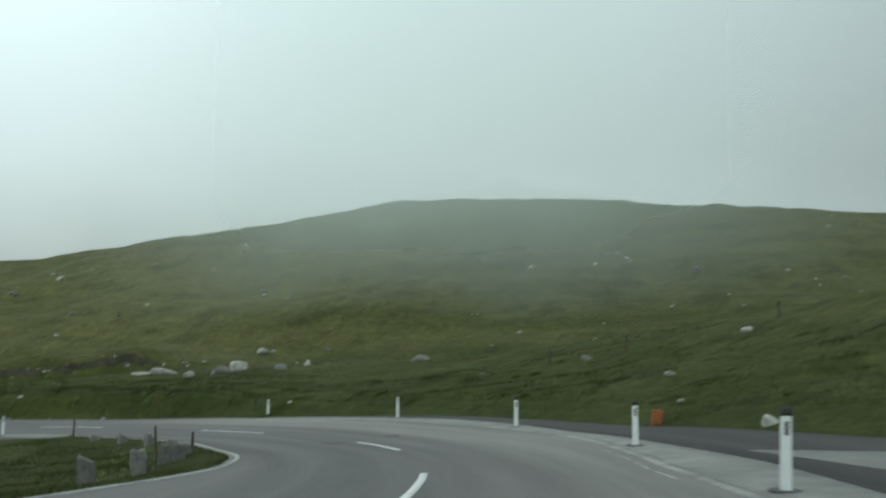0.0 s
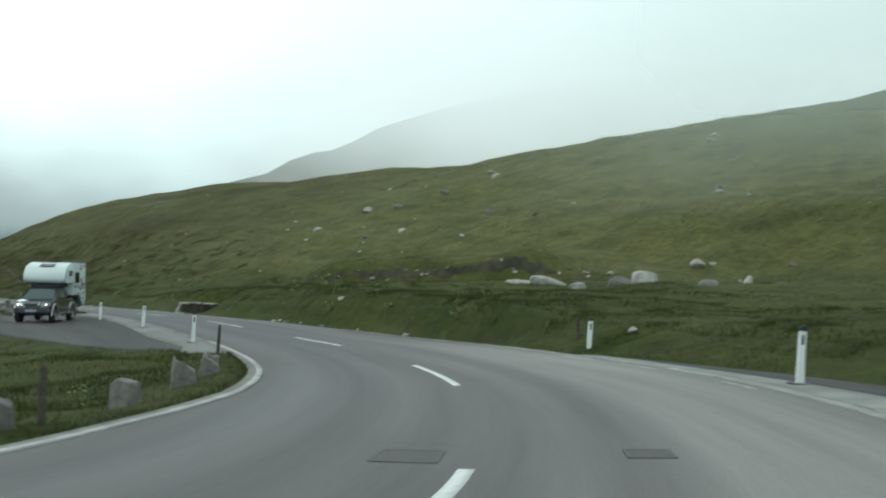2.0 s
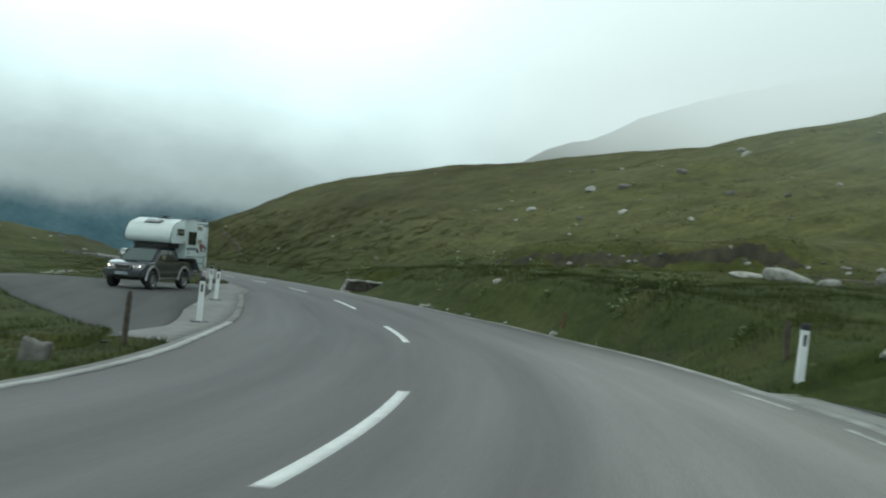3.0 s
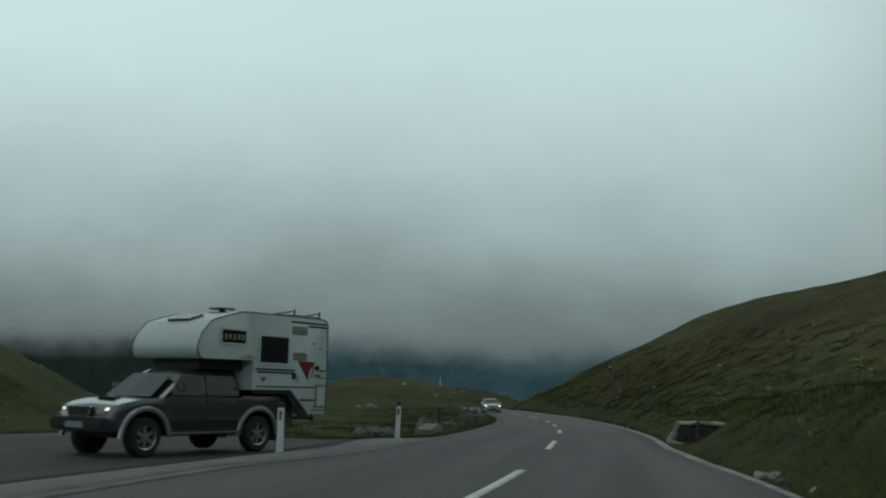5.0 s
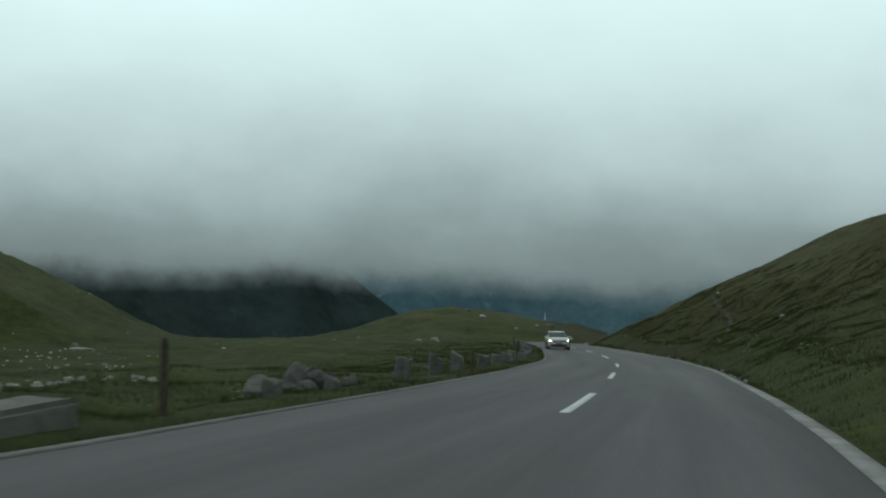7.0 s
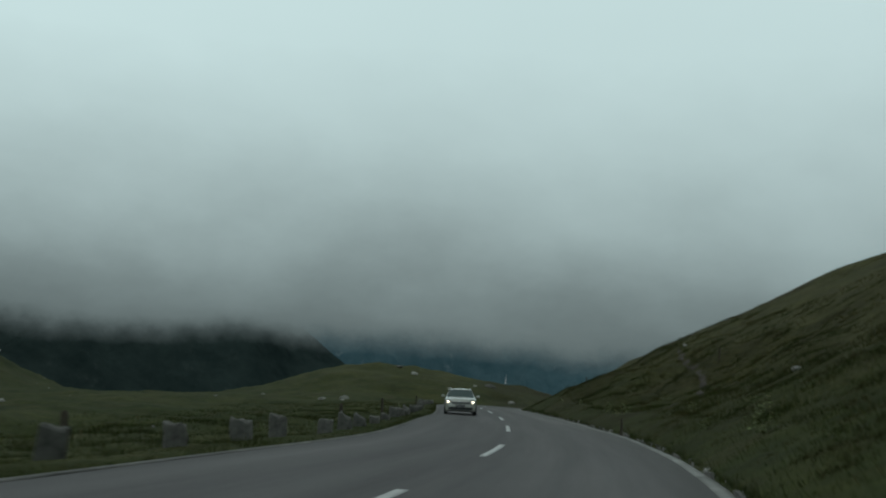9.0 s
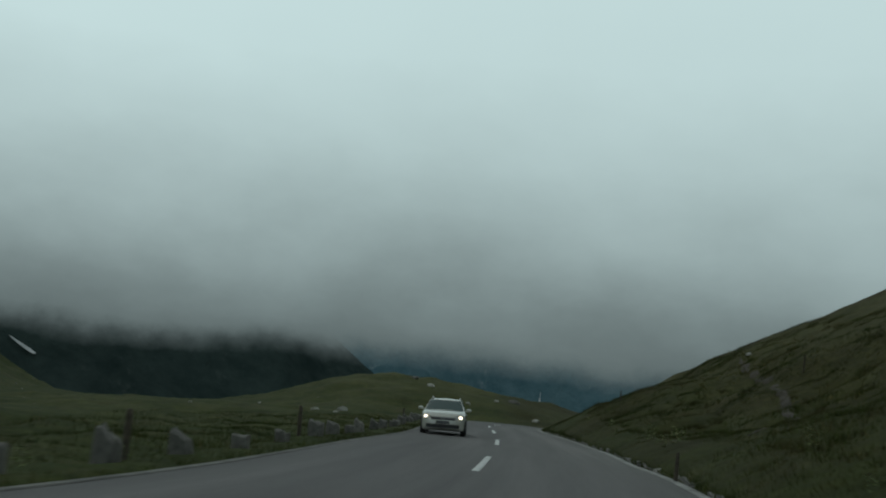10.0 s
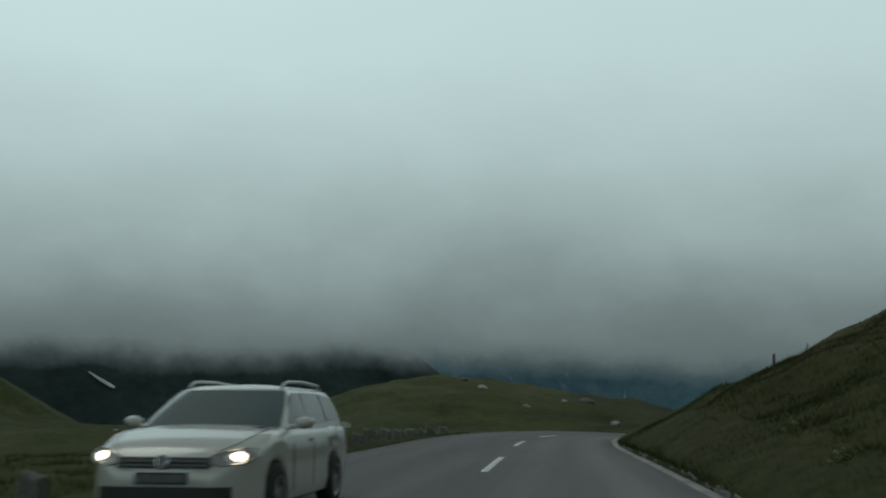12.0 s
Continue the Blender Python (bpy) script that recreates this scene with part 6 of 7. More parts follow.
def camper_box(m):
    th = holder("camper_body", m, "white demountable camper body with red and navy decals", "camper")
    prof = [(-3.5, 0.78), (-2.91, 0.78), (-2.34, 1.30), (-1.13, 1.30), (-1.13, 1.91), (0.28, 1.90), (0.37, 1.95), (0.42, 2.06), (0.42, 2.18), (0.32, 2.42), (0.08, 2.67), (-0.02, 2.71), (-0.40, 2.82), (-0.74, 2.905), (-1.0, 2.92), (-3.28, 2.92), (-3.42, 2.89), (-3.49, 2.80)]
    b = bmesh.new()
    rows = []
    for y, k in ((-1.0, 0.985), (-0.985, 1.0), (0.985, 1.0), (1.0, 0.985)):
        rows.append([b.verts.new((-1.3 + (x + 1.3) * k, y, 1.9 + (z - 1.9) * k)) for x, z in prof])
    n = len(prof)
    for lo, hi in zip(rows, rows[1:]):
        for i in range(n):
            b.faces.new((lo[i], lo[(i + 1) % n], hi[(i + 1) % n], hi[i]))
    b.faces.new(rows[0])
    b.faces.new(rows[-1][::-1])
    bmesh.ops.recalc_face_normals(b, faces=b.faces[:])
    bmesh.ops.triangulate(b, faces=[f for f in b.faces if len(f.verts) > 4])
    part("shell", b, CAMPER_SKIN, th, "white painted camper shell", True)
    # added block that keeps the gap under the alcove black
    b = bmesh.new()
    box(b, -1.1, 0.1, -0.72, 0.72, 1.70, 1.91, 0.02)
    part("spacer", b, BLACK, th, "black filler in the gap between cab and camper")
    # dark edge trim round the side panels
    for sd in (1, -1):
        b = bmesh.new()
        tube(b, [(x, sd * 0.995, z) for x, z in prof[4:] + prof[:1]], 0.014, 5)
        part("edge_trim", b, REFLECTOR, th, "grey edge trim")

        def deco(name, pts, mat, label="", t=0.006, y0=1.0):
            q = [(px, sd * (y0 + 0.001), pz) for px, pz in pts]
            bb = bmesh.new()
            panel(bb, q if sd < 0 else q[::-1], t)
            return part(name, bb, mat, th, label)

        def rect(x0, x1, z0, z1):
            return [(x0, z0), (x1, z0), (x1, z1), (x0, z1)]

        for nm, r4 in (("window", rect(-2.17, -1.31, 1.88, 2.44)), ("window", rect(-0.87, -0.20, 2.25, 2.51))):
            x0, x1, z0, z1 = r4[0][0], r4[1][0], r4[0][1], r4[2][1]
            w = deco(nm, r4, GLASS, "dark acrylic window", 0.018)
            b = bmesh.new()
            for c in (rect(x0 - 0.05, x1 + 0.05, z0 - 0.05, z0), rect(x0 - 0.05, x1 + 0.05, z1, z1 + 0.04), rect(x0 - 0.05, x0, z0, z1), rect(x1, x1 + 0.05, z0, z1)):
                box(b, c[0][0], c[1][0], min(sd * 1.0, sd * 1.022), max(sd * 1.0, sd * 1.022), c[0][1], c[2][1])
            part("frame", b, CAMPER_SKIN, w, "white window frame")
        b = bmesh.new()
        for k in range(5):
            box(b, -0.82 + k * 0.12, -0.75 + k * 0.12, min(sd * 1.019, sd * 1.024), max(sd * 1.019, sd * 1.024), 2.31 + 0.02 * (k % 2), 2.43)
        part("curtain_bar", b, BEIGE, th)
        for x0, x1, z0, z1 in ((-2.77, -2.29, 2.54, 2.71), (-2.78, -2.34, 1.96, 2.13)):
            deco("vent", rect(x0, x1, z0, z1), BEIGE, "beige louvred vent", 0.014)
        for k, (x0, x1, z) in enumerate(((-2.46, -1.18, 1.715), (-2.46, -1.22, 1.655), (-3.46, -2.23, 2.785), (-3.46, -2.80, 2.715), (-3.12, -2.58, 1.07), (-3.46, -3.05, 0.94))):
            deco("stripe", [(x0, z), (x1, z), (x1 - 0.04, z + 0.042), (x0 + 0.05, z + 0.042)], STRIPE_BLUE, "navy stripe", 0.003)
        deco("decal", [(-2.50, 1.95), (-2.85, 1.52), (-2.92, 1.78), (-3.10, 1.93), (-2.90, 1.94)], DECAL_RED, "red triangular decal", 0.003)
        deco("decal", [(-1.34, 1.58), (-1.45, 1.46), (-1.55, 1.58), (-1.44, 1.56)], DECAL_RED, "small red triangular decal", 0.003)
        deco("hatch", rect(-3.46, -3.12, 0.92, 1.44), BEIGE, "beige frame of a service hatch", 0.016)
        deco("hatch_door", rect(-3.42, -3.16, 0.97, 1.39), CAMPER_SKIN, "white service hatch door", 0.024)
        deco("lower_band", rect(-3.46, -2.98, 0.855, 0.885), BEIGE, "beige band", 0.004)
        deco("decal", [(-2.96, 1.60), (-2.99, 1.60), (-3.06, 1.86), (-3.02, 1.87)], STRIPE_BLUE, "thin navy curved decal", 0.003)
        for x0, x1, z in ((-3.42, -3.24, 1.735), (-3.20, -3.08, 1.625)):
            deco("bracket", rect(x0, x1, z, z + 0.03), BLACK, "small black bracket", 0.03)
        for x0, x1, z in ((-1.12, -0.84, 1.985), (-1.22, -0.70, 1.945)):
            deco("script_bar", [(x0, z), (x1, z), (x1 - 0.04, z + 0.03), (x0 + 0.06, z + 0.03)], PINK_SCRIPT, "faded pink mark", 0.003)
        for x, z, w in ((-1.22, 2.10, 0.07), (-2.95, 2.34, 0.09), (-3.2, 2.24, 0.09)):
            deco("catch", rect(x - w, x, z, z + 0.022), BEIGE, "small brown catch", 0.012)
        deco("socket_cover", rect(-2.44, -2.34, 1.55, 1.66), BLACK, "round-edged black socket cover", 0.03)
        deco("lower_rail", rect(-3.46, -1.25, 1.36, 1.39), REFLECTOR, "grey rail", 0.01)
        b = bmesh.new()
        cyl(b, 0.06, 0.06, 0.04, 16, pose(-3.14, sd * 1.01, 1.81, 90))
        part("filler_cap", b, BLACK, th)
        b = bmesh.new()
        box(b, -3.36, -3.22, min(sd * 1.0, sd * 1.05), max(sd * 1.0, sd * 1.05), 1.60, 1.72, 0.01)
        part("light_unit", b, CAMPER_SKIN, th)
        b = bmesh.new()
        box(b, -2.62, -2.50, min(sd * 1.0, sd * 1.03), max(sd * 1.0, sd * 1.03), 1.50, 1.66, 0.01)
        part("water_inlet", b, CAMPER_SKIN, th)
    b = bmesh.new()
    box(b, -1.3, -0.95, -0.24, 0.24, 2.90, 2.95)
    cyl(b, 0.27, 0.30, 0.035, 22, pose(-1.12, 0, 3.02))
    cyl(b, 0.07, 0.07, 0.10, 10, pose(-1.12, 0, 2.97))
    part("roof_vent", b, REFLECTOR, th, "grey mushroom roof vent")
    b = bmesh.new()
    box(b, -0.05, 0.35, -0.35, 0.35, 0, 0.05, 0.015, pose(-0.25, 0, 2.79, 0, 18, 0))
    part("roof_hatch", b, REFLECTOR, th, "low roof hatch")
    b = bmesh.new()
    for sd in (0.85, 0.2):
        tube(b, [(-1.9, sd, 2.94), (-2.6, sd, 2.97), (-3.35, sd, 2.97)], 0.018)
    for xx in (-2.5, -3.33):
        tube(b, [(xx, 0.85, 2.91), (xx, 0.85, 3.10)], 0.022)
        tube(b, [(xx, 0.85, 3.06), (xx + 0.55, 0.45, 2.94)], 0.014)
    part("roof_rack", b, REFLECTOR, th, "thin dark roof rack")
    b = bmesh.new()
    for yy in (0.75, -0.75):
        tube(b, [(-3.3, yy, 0.80), (-3.3, yy, 0.62)], 0.03)
    tube(b, [(-3.3, -0.8, 0.68), (-3.3, 0.8, 0.68)], 0.03)
    part("rear_step", b, BLACK, th)
    # black plate; its forward strip blackens the shaded gap above the bed side
    for sd in (1, -1):
        b = bmesh.new()
        q = [(-2.30, sd * 0.96, 1.31), (-2.88, sd * 0.96, 0.77), (-3.05, sd * 0.96, 0.70), (-2.64, sd * 0.96, 0.68), (-2.50, sd * 0.96, 0.9), (-2.2, sd * 0.96, 1.22), (-1.2, sd * 0.96, 1.22), (-1.2, sd * 0.96, 1.31)]
        panel(b, q if sd < 0 else q[::-1], 0.01)
        part("skirt_panel", b, BLACK, th, "black skirt and gap fill below the camper side")
    return th


tm = pose(-40.283, 38.549, -5.90, 0, 0, -38) @ pose(0, 0, 0, 2.4, -1.8, 0) @ pose(1.48, -0.87, -0.03)
pickup(tm)
camper_box(tm)



# ---- far mountains and cloud ----
def range_mesh(name, pts, depth, base, material, label, seed, jag):
    """A mountain side: crest line through (azimuth, distance, height) given from one centre, falling towards the valley."""
    cx, cy = -70.0, 48.0
    p = np.array(pts, float)
    az = np.linspace(p[0, 0], p[-1, 0], 150)
    dist, top = np.interp(az, p[:, 0], p[:, 1]), np.interp(az, p[:, 0], p[:, 2])
    rows = []
    for k in range(41):
        u = k / 40
        d = dist - depth * (1 - u)
        x, y = cx + d * np.sin(np.radians(az)), cy + d * np.cos(np.radians(az))
        rough = jag * fbm(x / 180.0, y / 180.0 + u * 1.5, 5, seed) * min(1, 3 * (1 - u) + 0.35)
        z = base + (top - base) * u ** 0.9 + rough
        rows.append(np.stack([x, y, z], -1))
    v = np.stack(rows, 0)
    idx = np.arange(v.shape[0] * v.shape[1]).reshape(v.shape[:2])
    q = np.stack([idx[:-1, :-1], idx[:-1, 1:], idx[1:, 1:], idx[1:, :-1]], -1).reshape(-1, 4)
    return tagged(new(name, from_arrays(name, v.reshape(-1, 3), q, material)), label, "mountain", kind="structure")


# distance haze is mixed into both slope colours, strongest in the blue one
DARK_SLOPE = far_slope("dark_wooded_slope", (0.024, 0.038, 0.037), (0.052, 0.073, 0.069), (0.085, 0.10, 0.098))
BLUE_SLOPE = far_slope("haze_tinted_blue_slope", (0.075, 0.150, 0.185), (0.130, 0.225, 0.26), (0.30, 0.38, 0.40))
near_side = range_mesh("mountain_near", [(-150, 2000, 480), (-135, 2000, 480), (-120, 2000, 380), (-110, 2000, 250), (-104, 2000, 160), (-100.5, 2000, 80), (-98.5, 2000, 4), (-96.6, 2000, -48), (-94.8, 2000, -92), (-92, 2000, -230), (-88, 2000, -420)], 1000, -560, DARK_SLOPE, "dark mountainside vanishing into low cloud", 60, 60)
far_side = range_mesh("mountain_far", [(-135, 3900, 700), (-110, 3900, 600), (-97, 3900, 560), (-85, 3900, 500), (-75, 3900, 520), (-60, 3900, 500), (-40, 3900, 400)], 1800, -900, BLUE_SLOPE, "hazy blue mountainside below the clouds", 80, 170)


def onto(ob, eye, looks, lift):
    """Places on a mountainside, seen from one point at (azimuth, elevation)."""
    tree = BVHTree.FromPolygons([v.co.copy() for v in ob.data.vertices], [tuple(p.vertices) for p in ob.data.polygons])
    out = []
    for az, el in looks:
        a, e = radians(az), radians(el)
        d = Vector((math.sin(a) * math.cos(e), math.cos(a) * math.cos(e), math.sin(e)))
        hit = tree.ray_cast(Vector(eye), d)[0]
        out.append(hit - d * lift if hit else Vector(eye) + d * 1400)
    return out


def strip(name, left, right, material, label, category):
    b = bmesh.new()
    rows = [(b.verts.new(p), b.verts.new(q)) for p, q in zip(left, right)]
    for (p, q), (p2, q2) in zip(rows, rows[1:]):
        b.faces.new((p, q, q2, p2))
    r = bmesh.ops.extrude_face_region(b, geom=b.faces[:])
    bmesh.ops.translate(b, verts=[g for g in r["geom"] if isinstance(g, bmesh.types.BMVert)], vec=(3, 0, 0))
    bmesh.ops.recalc_face_normals(b, faces=b.faces[:])
    return tagged(part(name, b, material), label, category)


# thin waterfall on the far mountain and a snow streak on the near one
spot = (-97.7, 56.0, -8.0)
strip("waterfall", onto(far_side, spot, [(-86.58, -1.85), (-86.59, -2.05), (-86.60, -2.25), (-86.62, -2.45)], 8), onto(far_side, spot, [(-86.575, -1.85), (-86.57, -2.05), (-86.57, -2.25), (-86.55, -2.42)], 8), WATER_WHITE, "thin white waterfall on the blue mountainside", "waterfall")
strip("snow_streak", onto(near_side, spot, [(-115.9, -1.45), (-115.35, -1.76), (-114.85, -2.02), (-114.5, -2.26)], 6), onto(near_side, spot, [(-115.88, -1.48), (-115.4, -1.85), (-114.95, -2.14), (-114.6, -2.32)], 6), SNOW, "narrow streak of old snow in a gully", "snow patch")


def dome(name, radius, z0, z1, material, label, rows=24, cols=96, a0=-180, a1=180, centre=(-70, 48), flare=0.0):
    az = np.radians(np.linspace(a0, a1, cols + 1))
    zs = np.linspace(z0, z1, rows + 1)
    v = np.array([[(centre[0] + (radius + flare * z) * math.sin(a), centre[1] + (radius + flare * z) * math.cos(a), z) for a in az] for z in zs])
    idx = np.arange(v.shape[0] * v.shape[1]).reshape(v.shape[:2])
    q = np.stack([idx[:-1, :-1], idx[:-1, 1:], idx[1:, 1:], idx[1:, :-1]], -1).reshape(-1, 4)
    return tagged(new(name, from_arrays(name, v.reshape(-1, 3), q, material)), label, "sky", kind="structure")


def grey(v):
    return (v * 1.25, v * 1.61, v * 1.62)


CLOUD = cloud_wall("overcast_cloud", -60.0, 700.0,
                   [(0.0, grey(0.24)), (0.06, grey(0.29)), (0.10, grey(0.32)), (0.16, grey(0.42)), (0.22, grey(0.56)), (0.32, grey(0.78)), (0.46, grey(1.03)), (0.64, grey(1.24)), (1.0, grey(1.36))],
                   [(0.066, (0, 0, 0)), (0.089, (0.3,) * 3), (0.107, (0.7,) * 3), (0.123, (0.93,) * 3), (0.141, (1, 1, 1))], 0.21)
dome("backdrop_cloud", 1500, -60, 760, CLOUD, "grey overcast cloud with a ragged low base", 30, 128)


def mist_sheet(name, pts, z0, z1, material):
    """A drifting bank of mist, hung along a line of places."""
    p = spline([pts[0]] + list(pts) + [pts[-1]], 12)
    zs = np.linspace(z0, z1, 20)
    v = np.array([[(q[0], q[1], z) for q in p] for z in zs])
    idx = np.arange(v.shape[0] * v.shape[1]).reshape(v.shape[:2])
    q = np.stack([idx[:-1, :-1], idx[:-1, 1:], idx[1:, 1:], idx[1:, :-1]], -1).reshape(-1, 4)
    return tagged(new(name, from_arrays(name, v.reshape(-1, 3), q, material)), "thin bank of drifting mist over the hill", "mist", kind="stuff")


WHITE_MIST = (0.86, 0.95, 0.93)
# far and high banks glow by emission in place of scattered daylight
for k in range(3):
    q = 9 * k
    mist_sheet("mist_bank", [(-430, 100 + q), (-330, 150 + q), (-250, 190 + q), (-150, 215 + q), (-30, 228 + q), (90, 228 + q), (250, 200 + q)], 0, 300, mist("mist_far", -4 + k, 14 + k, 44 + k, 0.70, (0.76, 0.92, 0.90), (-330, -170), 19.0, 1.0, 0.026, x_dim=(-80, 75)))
for k in range(2):
    q = -8 - 7 * k
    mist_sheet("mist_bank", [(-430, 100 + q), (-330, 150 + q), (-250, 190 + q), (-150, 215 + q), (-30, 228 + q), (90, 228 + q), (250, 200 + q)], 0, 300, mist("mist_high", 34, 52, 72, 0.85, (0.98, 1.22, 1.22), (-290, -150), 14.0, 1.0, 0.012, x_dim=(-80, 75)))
mist_sheet("mist_bank", [(-110, 74), (-50, 69), (0, 68), (40, 69), (75, 66)], -4, 75, mist("mist_front", 1.5, 6, 12, 0.50, WHITE_MIST, (-50, -8), 4.0, 0, 0.035, (-2, 34), 0.0))


# ---- herbs and shrubs ----
ALL_V, ALL_F = {HERB.name: []}, {HERB.name: []}


def herb(x, y, h, mat=HERB, n=40, seed=0):
    k0 = len(ALL_V[mat.name])
    r = random.Random(seed)
    z = ground_z(x, y)
    vs, fs = [], []
    for k in range(n):
        a, q = r.uniform(0, 6.28), h * r.uniform(0.05, 0.55)
        bx, by, bz = q * math.cos(a), q * math.sin(a), h * r.uniform(0.15, 1.0)
        t = r.uniform(0, 6.28)
        w, ln = h * r.uniform(0.05, 0.10), h * r.uniform(0.16, 0.30)
        d = Vector((math.cos(t), math.sin(t), r.uniform(-0.2, 0.6))).normalized()
        s = d.cross(Vector((0, 0, 1))).normalized() * w
        c = Vector((bx, by, bz))
        i = len(vs)
        vs += [tuple(c), tuple(c + d * ln * 0.5 + s), tuple(c + d * ln - Vector((0, 0, h * 0.05))), tuple(c + d * ln * 0.5 - s)]
        fs.append((i, i + 1, i + 2, i + 3))
        if k % 4 == 0:
            i = len(vs)
            vs += [(bx - 0.008, by, -0.05), (bx + 0.008, by, -0.05), (bx * 0.9, by * 0.9, bz)]
            fs.append((i, i + 1, i + 2))
    ALL_V[mat.name] += [(x + p[0], y + p[1], z + p[2]) for p in vs]
    ALL_F[mat.name] += [tuple(q + k0 for q in f) for f in fs]


r = random.Random(12)
for k, (s, d, h) in enumerate([(94.1, 0.9, 0.75), (95.0, 1.4, 0.6), (93.2, 1.6, 0.5), (101.0, 1.0, 0.6), (103.5, 1.6, 0.6), (106.5, 1.0, 0.5), (108.0, 2.0, 0.7), (110.5, 2.6, 0.7), (112.0, 1.2, 0.5), (114.5, 2.8, 0.7), (87.5, 1.2, 0.4), (83.8, 0.9, 0.4), (79, 1.2, 0.35), (131, 2.2, 0.7), (133, 1.5, 0.5), (149, 1.6, 0.6), (165, 1.4, 0.6), (168, 1.8, 0.6), (189, 1.1, 0.5), (190.2, 1.5, 0.55), (191.5, 1.2, 0.5), (196, 1.4, 0.35), (199, 2.0, 0.4), (203, 1.3, 0.35), (207, 1.6, 0.35), (214, 1.4, 0.3), (172, 1.2, 0.3), (178, 1.9, 0.35)]):
    x, y, _ = at(s, float(outer_right(s)) + d)
    herb(x, y, h, seed=k)
for k in range(26):
    s = r.uniform(58, 84) if k < 12 else r.uniform(122, 215)
    x, y, _ = at(s, float(outer_left(s)) - r.uniform(1.0, 3.5))
    herb(x, y, r.uniform(0.25, 0.45), HERB, 18, 100 + k)
FLOWER = plain("pale_blossom", (0.42, 0.43, 0.26), 0.8, vary=0.25, scale=12)
fv, ff = [], []
for k, v in enumerate(ALL_V[HERB.name][::37]):
    for a in range(5):
        q = (v[0] + r.uniform(-0.05, 0.05), v[1] + r.uniform(-0.05, 0.05), v[2] + r.uniform(0.0, 0.07))
        i = len(fv)
        w = r.uniform(0.018, 0.034)
        fv += [(q[0] - w, q[1], q[2]), (q[0], q[1] - w, q[2] + w * 0.5), (q[0] + w, q[1], q[2] + w), (q[0], q[1] + w, q[2] + w * 0.5)]
        ff.append((i, i + 1, i + 2, i + 3))
tagged(new("blossom", from_arrays("blossom", fv, ff, FLOWER, False)), "small pale yellow blossoms on the verge herbs", "flowers", kind="stuff")
tagged(new("herbs", from_arrays("herbs", ALL_V[HERB.name], ALL_F[HERB.name], HERB, False)), "pale-leaved meadow herbs on banks and verges", "plants", kind="stuff")


# ---- grass ----
def blades(name, px, py, hmin, hmax, width, material, label, seed, dry=False):
    g = np.random.RandomState(seed)
    n = len(px)
    s, o, _ = road_coords(px, py)
    off = np.maximum(o - outer_right(s), outer_left(s) - o)
    z = land(px, py) + np.where(off < 1.6, 0.30 * (1 - step01((off - 0.9) / 0.7)), 0)
    h = g.uniform(hmin, hmax, n) * (0.75 + 0.9 * (fbm(px * 0.35, py * 0.35, 3, 70) + 0.3)).clip(0.35, 1.8)
    a = g.uniform(0, 2 * np.pi, n)
    w = width * g.uniform(0.6, 1.4, n)
    lean = g.uniform(0.1, 0.9, n) * h
    b = g.uniform(0, 2 * np.pi, n)
    base = np.stack([px, py, z - 0.04], -1)
    side = np.stack([np.cos(a) * w, np.sin(a) * w, 0 * a], -1)
    tip = base + np.stack([np.cos(b) * lean, np.sin(b) * lean, h + 0.04], -1)
    v = np.stack([base - side, base + side, tip], 1).reshape(-1, 3)
    f = np.arange(3 * n).reshape(-1, 3)
    me = bpy.data.meshes.new(name)
    me.vertices.add(3 * n)
    me.vertices.foreach_set("co", v.ravel())
    me.loops.add(3 * n)
    me.loops.foreach_set("vertex_index", f.ravel())
    me.polygons.add(n)
    me.polygons.foreach_set("loop_start", np.arange(0, 3 * n, 3))
    me.polygons.foreach_set("loop_total", np.full(n, 3))
    me.update(calc_edges=True)
    me.materials.append(material)
    return tagged(new(name, me), label, "grass", kind="stuff")


g = np.random.RandomState(5)


def along(n, s0, s1, side, reach, power=1.6):
    s = g.uniform(s0, s1, n)
    d = 0.05 + reach * g.uniform(0, 1, n) ** power
    o = outer_right(s) + d if side > 0 else outer_left(s) - d
    p = at(s, o)
    return p[:, 0], p[:, 1]


for side, s0, s1, n, reach in ((1, 45, 130, 120000, 14), (1, 130, 232, 110000, 12), (-1, 36, 88, 70000, 12), (-1, 88, 240, 120000, 12)):
    x, y = along(n, s0, s1, side, reach)
    blades("grass", x, y, 0.04, 0.12, 0.009, BLADES, "rough green roadside grass", 11 + n % 7 + side)
for side, s0, s1, n in ((1, 60, 232, 14000), (-1, 36, 88, 7000), (-1, 121, 240, 14000)):
    x, y = along(n, s0, s1, side, 9, 1.2)
    blades("dry_grass", x, y, 0.08, 0.22, 0.005, BRUSH, "brown dry stalks among the grass", 31 + side)


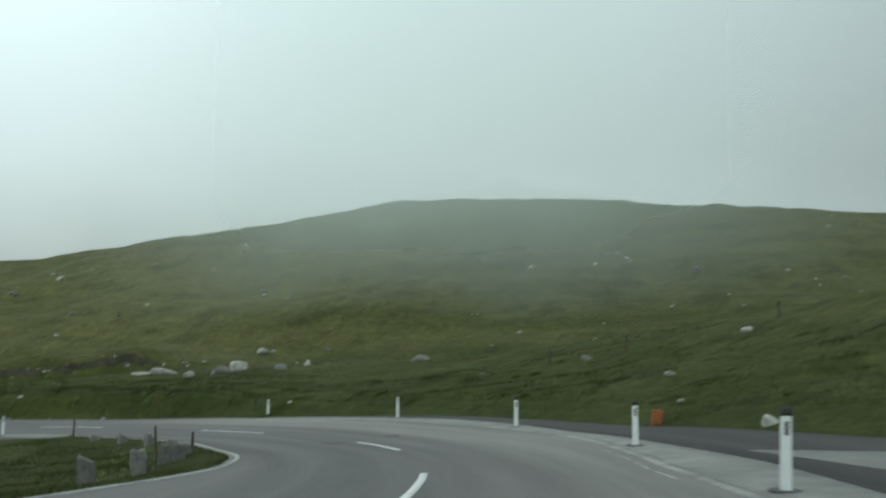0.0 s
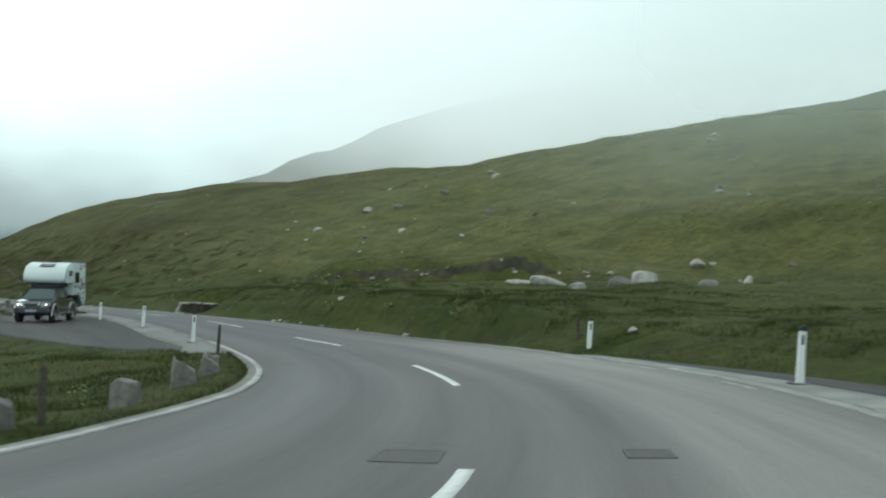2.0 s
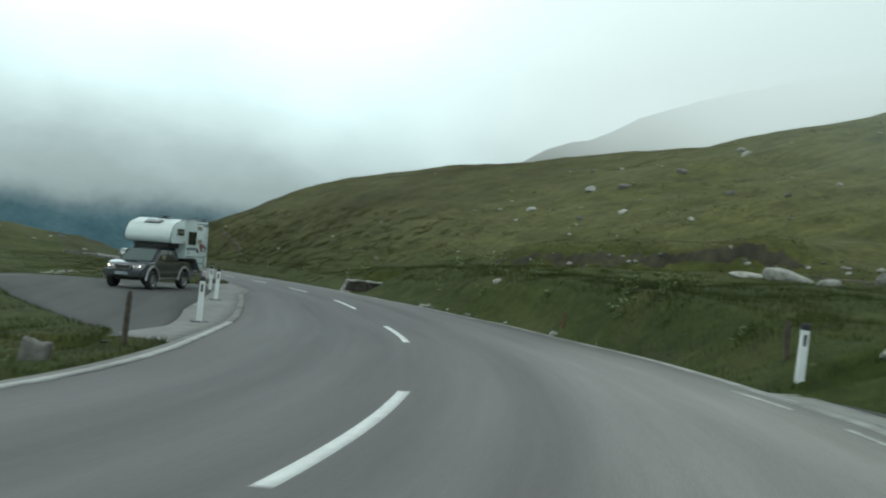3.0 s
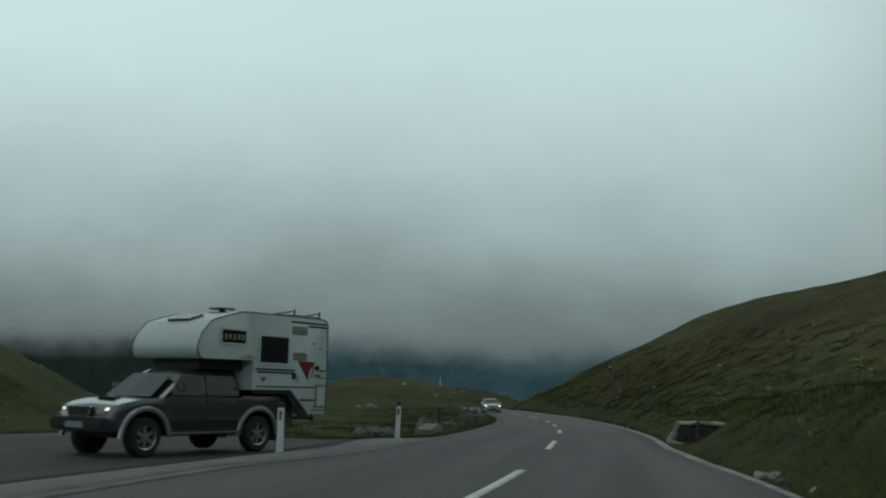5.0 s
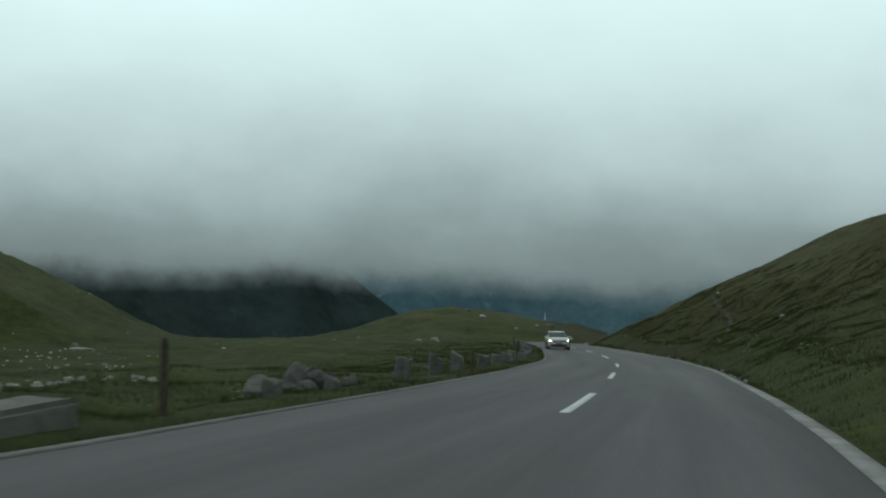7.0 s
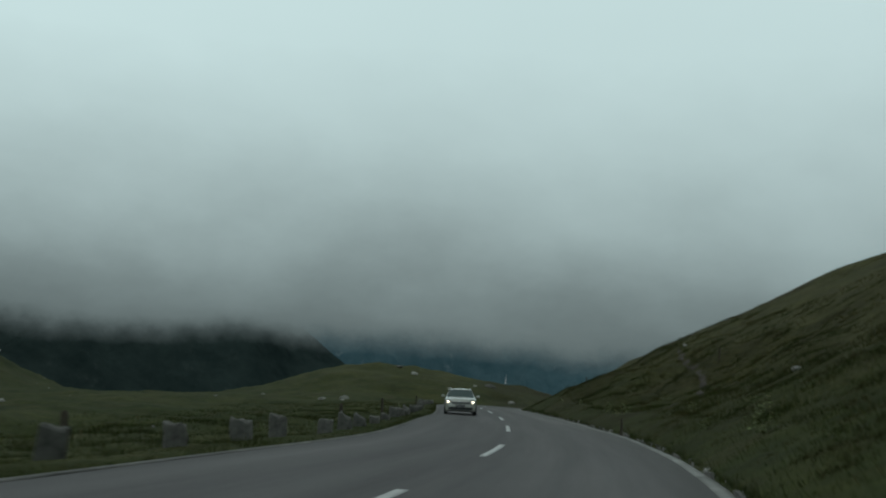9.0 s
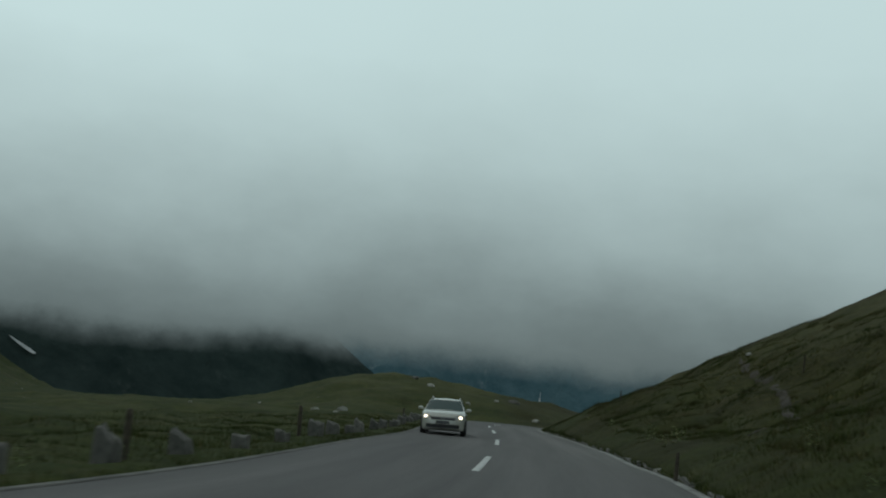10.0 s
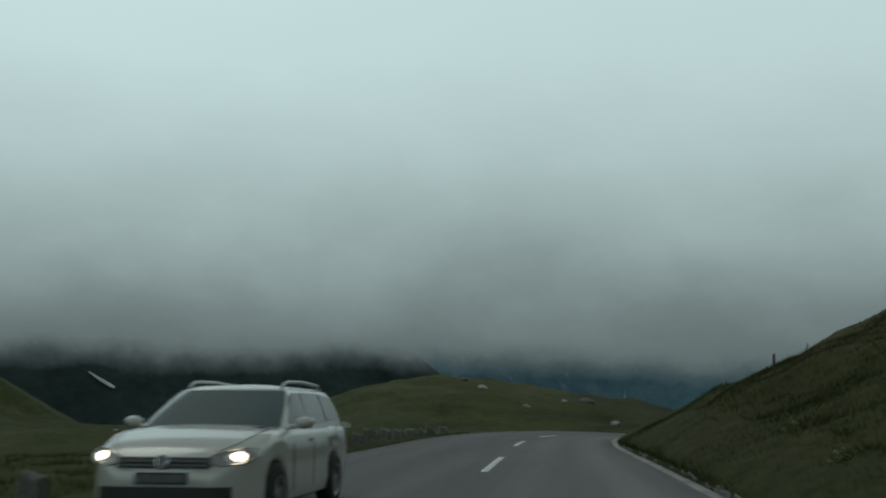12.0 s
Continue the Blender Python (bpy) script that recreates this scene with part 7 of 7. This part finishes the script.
# coarse tufts on the banks
def tufts(count, each, s0, s1, side, d0, d1, seed):
    q = np.random.RandomState(seed)
    s = q.uniform(s0, s1, count)
    d = d0 + (d1 - d0) * q.uniform(0, 1, count) ** 1.3
    c = at(s, outer_right(s) + d if side > 0 else outer_left(s) - d)
    size = q.uniform(0.12, 0.42, count)
    px = np.repeat(c[:, 0], each) + q.normal(0, 1, count * each) * np.repeat(size, each)
    py = np.repeat(c[:, 1], each) + q.normal(0, 1, count * each) * np.repeat(size, each)
    return px, py


for nm, mat, lb, args in (("grass_tufts", BLADES, "coarse green grass tufts on the bank", (520, 120, 150, 232, 1, 0.9, 16, 3)),
                          ("heath_tufts", leafy("heath_twigs", (0.036, 0.036, 0.013), (0.066, 0.058, 0.022)), "low brown heath tufts on the bank", (460, 120, 140, 232, 1, 0.8, 16, 4)),
                          ("grass_tufts", BLADES, "coarse green grass tufts on the bank", (420, 120, 55, 140, 1, 0.9, 12, 5)),
                          ("grass_tufts", BLADES, "coarse green grass tufts on the verge", (320, 110, 45, 235, -1, 0.8, 8, 6))):
    x, y = tufts(*args)
    s_, o_, _ = road_coords(x, y)
    k = np.maximum(o_ - outer_right(s_), outer_left(s_) - o_) > 0.3
    blades(nm, x[k], y[k], 0.05, 0.15, 0.009, mat, lb, args[-1] + 80)
# tussocks over the hill
HILL_BLADES = leafy("hill_blades", (0.032, 0.043, 0.011), (0.060, 0.072, 0.020))
STRAW_BLADES = leafy("straw_tussock", (0.065, 0.062, 0.022), (0.120, 0.108, 0.046))
n = 260000
x, y = g.uniform(-160, 50, n), 46 + 66 * g.uniform(0, 1, n) ** 1.3
s_, o_, z_ = road_coords(x, y)
far = o_ - outer_right(s_)
high = land(x, y) - z_
k = (far > 5) & (fbm(x * 0.3, y * 0.5, 3, 91) > -0.05) & (high < 4 + 3 * g.uniform(-1, 1, n))
blades("hill_grass", x[k], y[k], 0.04, 0.10, 0.035, HILL_BLADES, "tussocky grass on the hillside", 51)
k2 = (far > 6) & (fbm(x * 0.12, y * 0.3, 3, 95) > -0.02) & (high > 2.5)
blades("hill_grass_dry", x[k2] + 0.3, y[k2], 0.04, 0.10, 0.035, STRAW_BLADES, "straw-coloured tussocks on the hillside", 52)
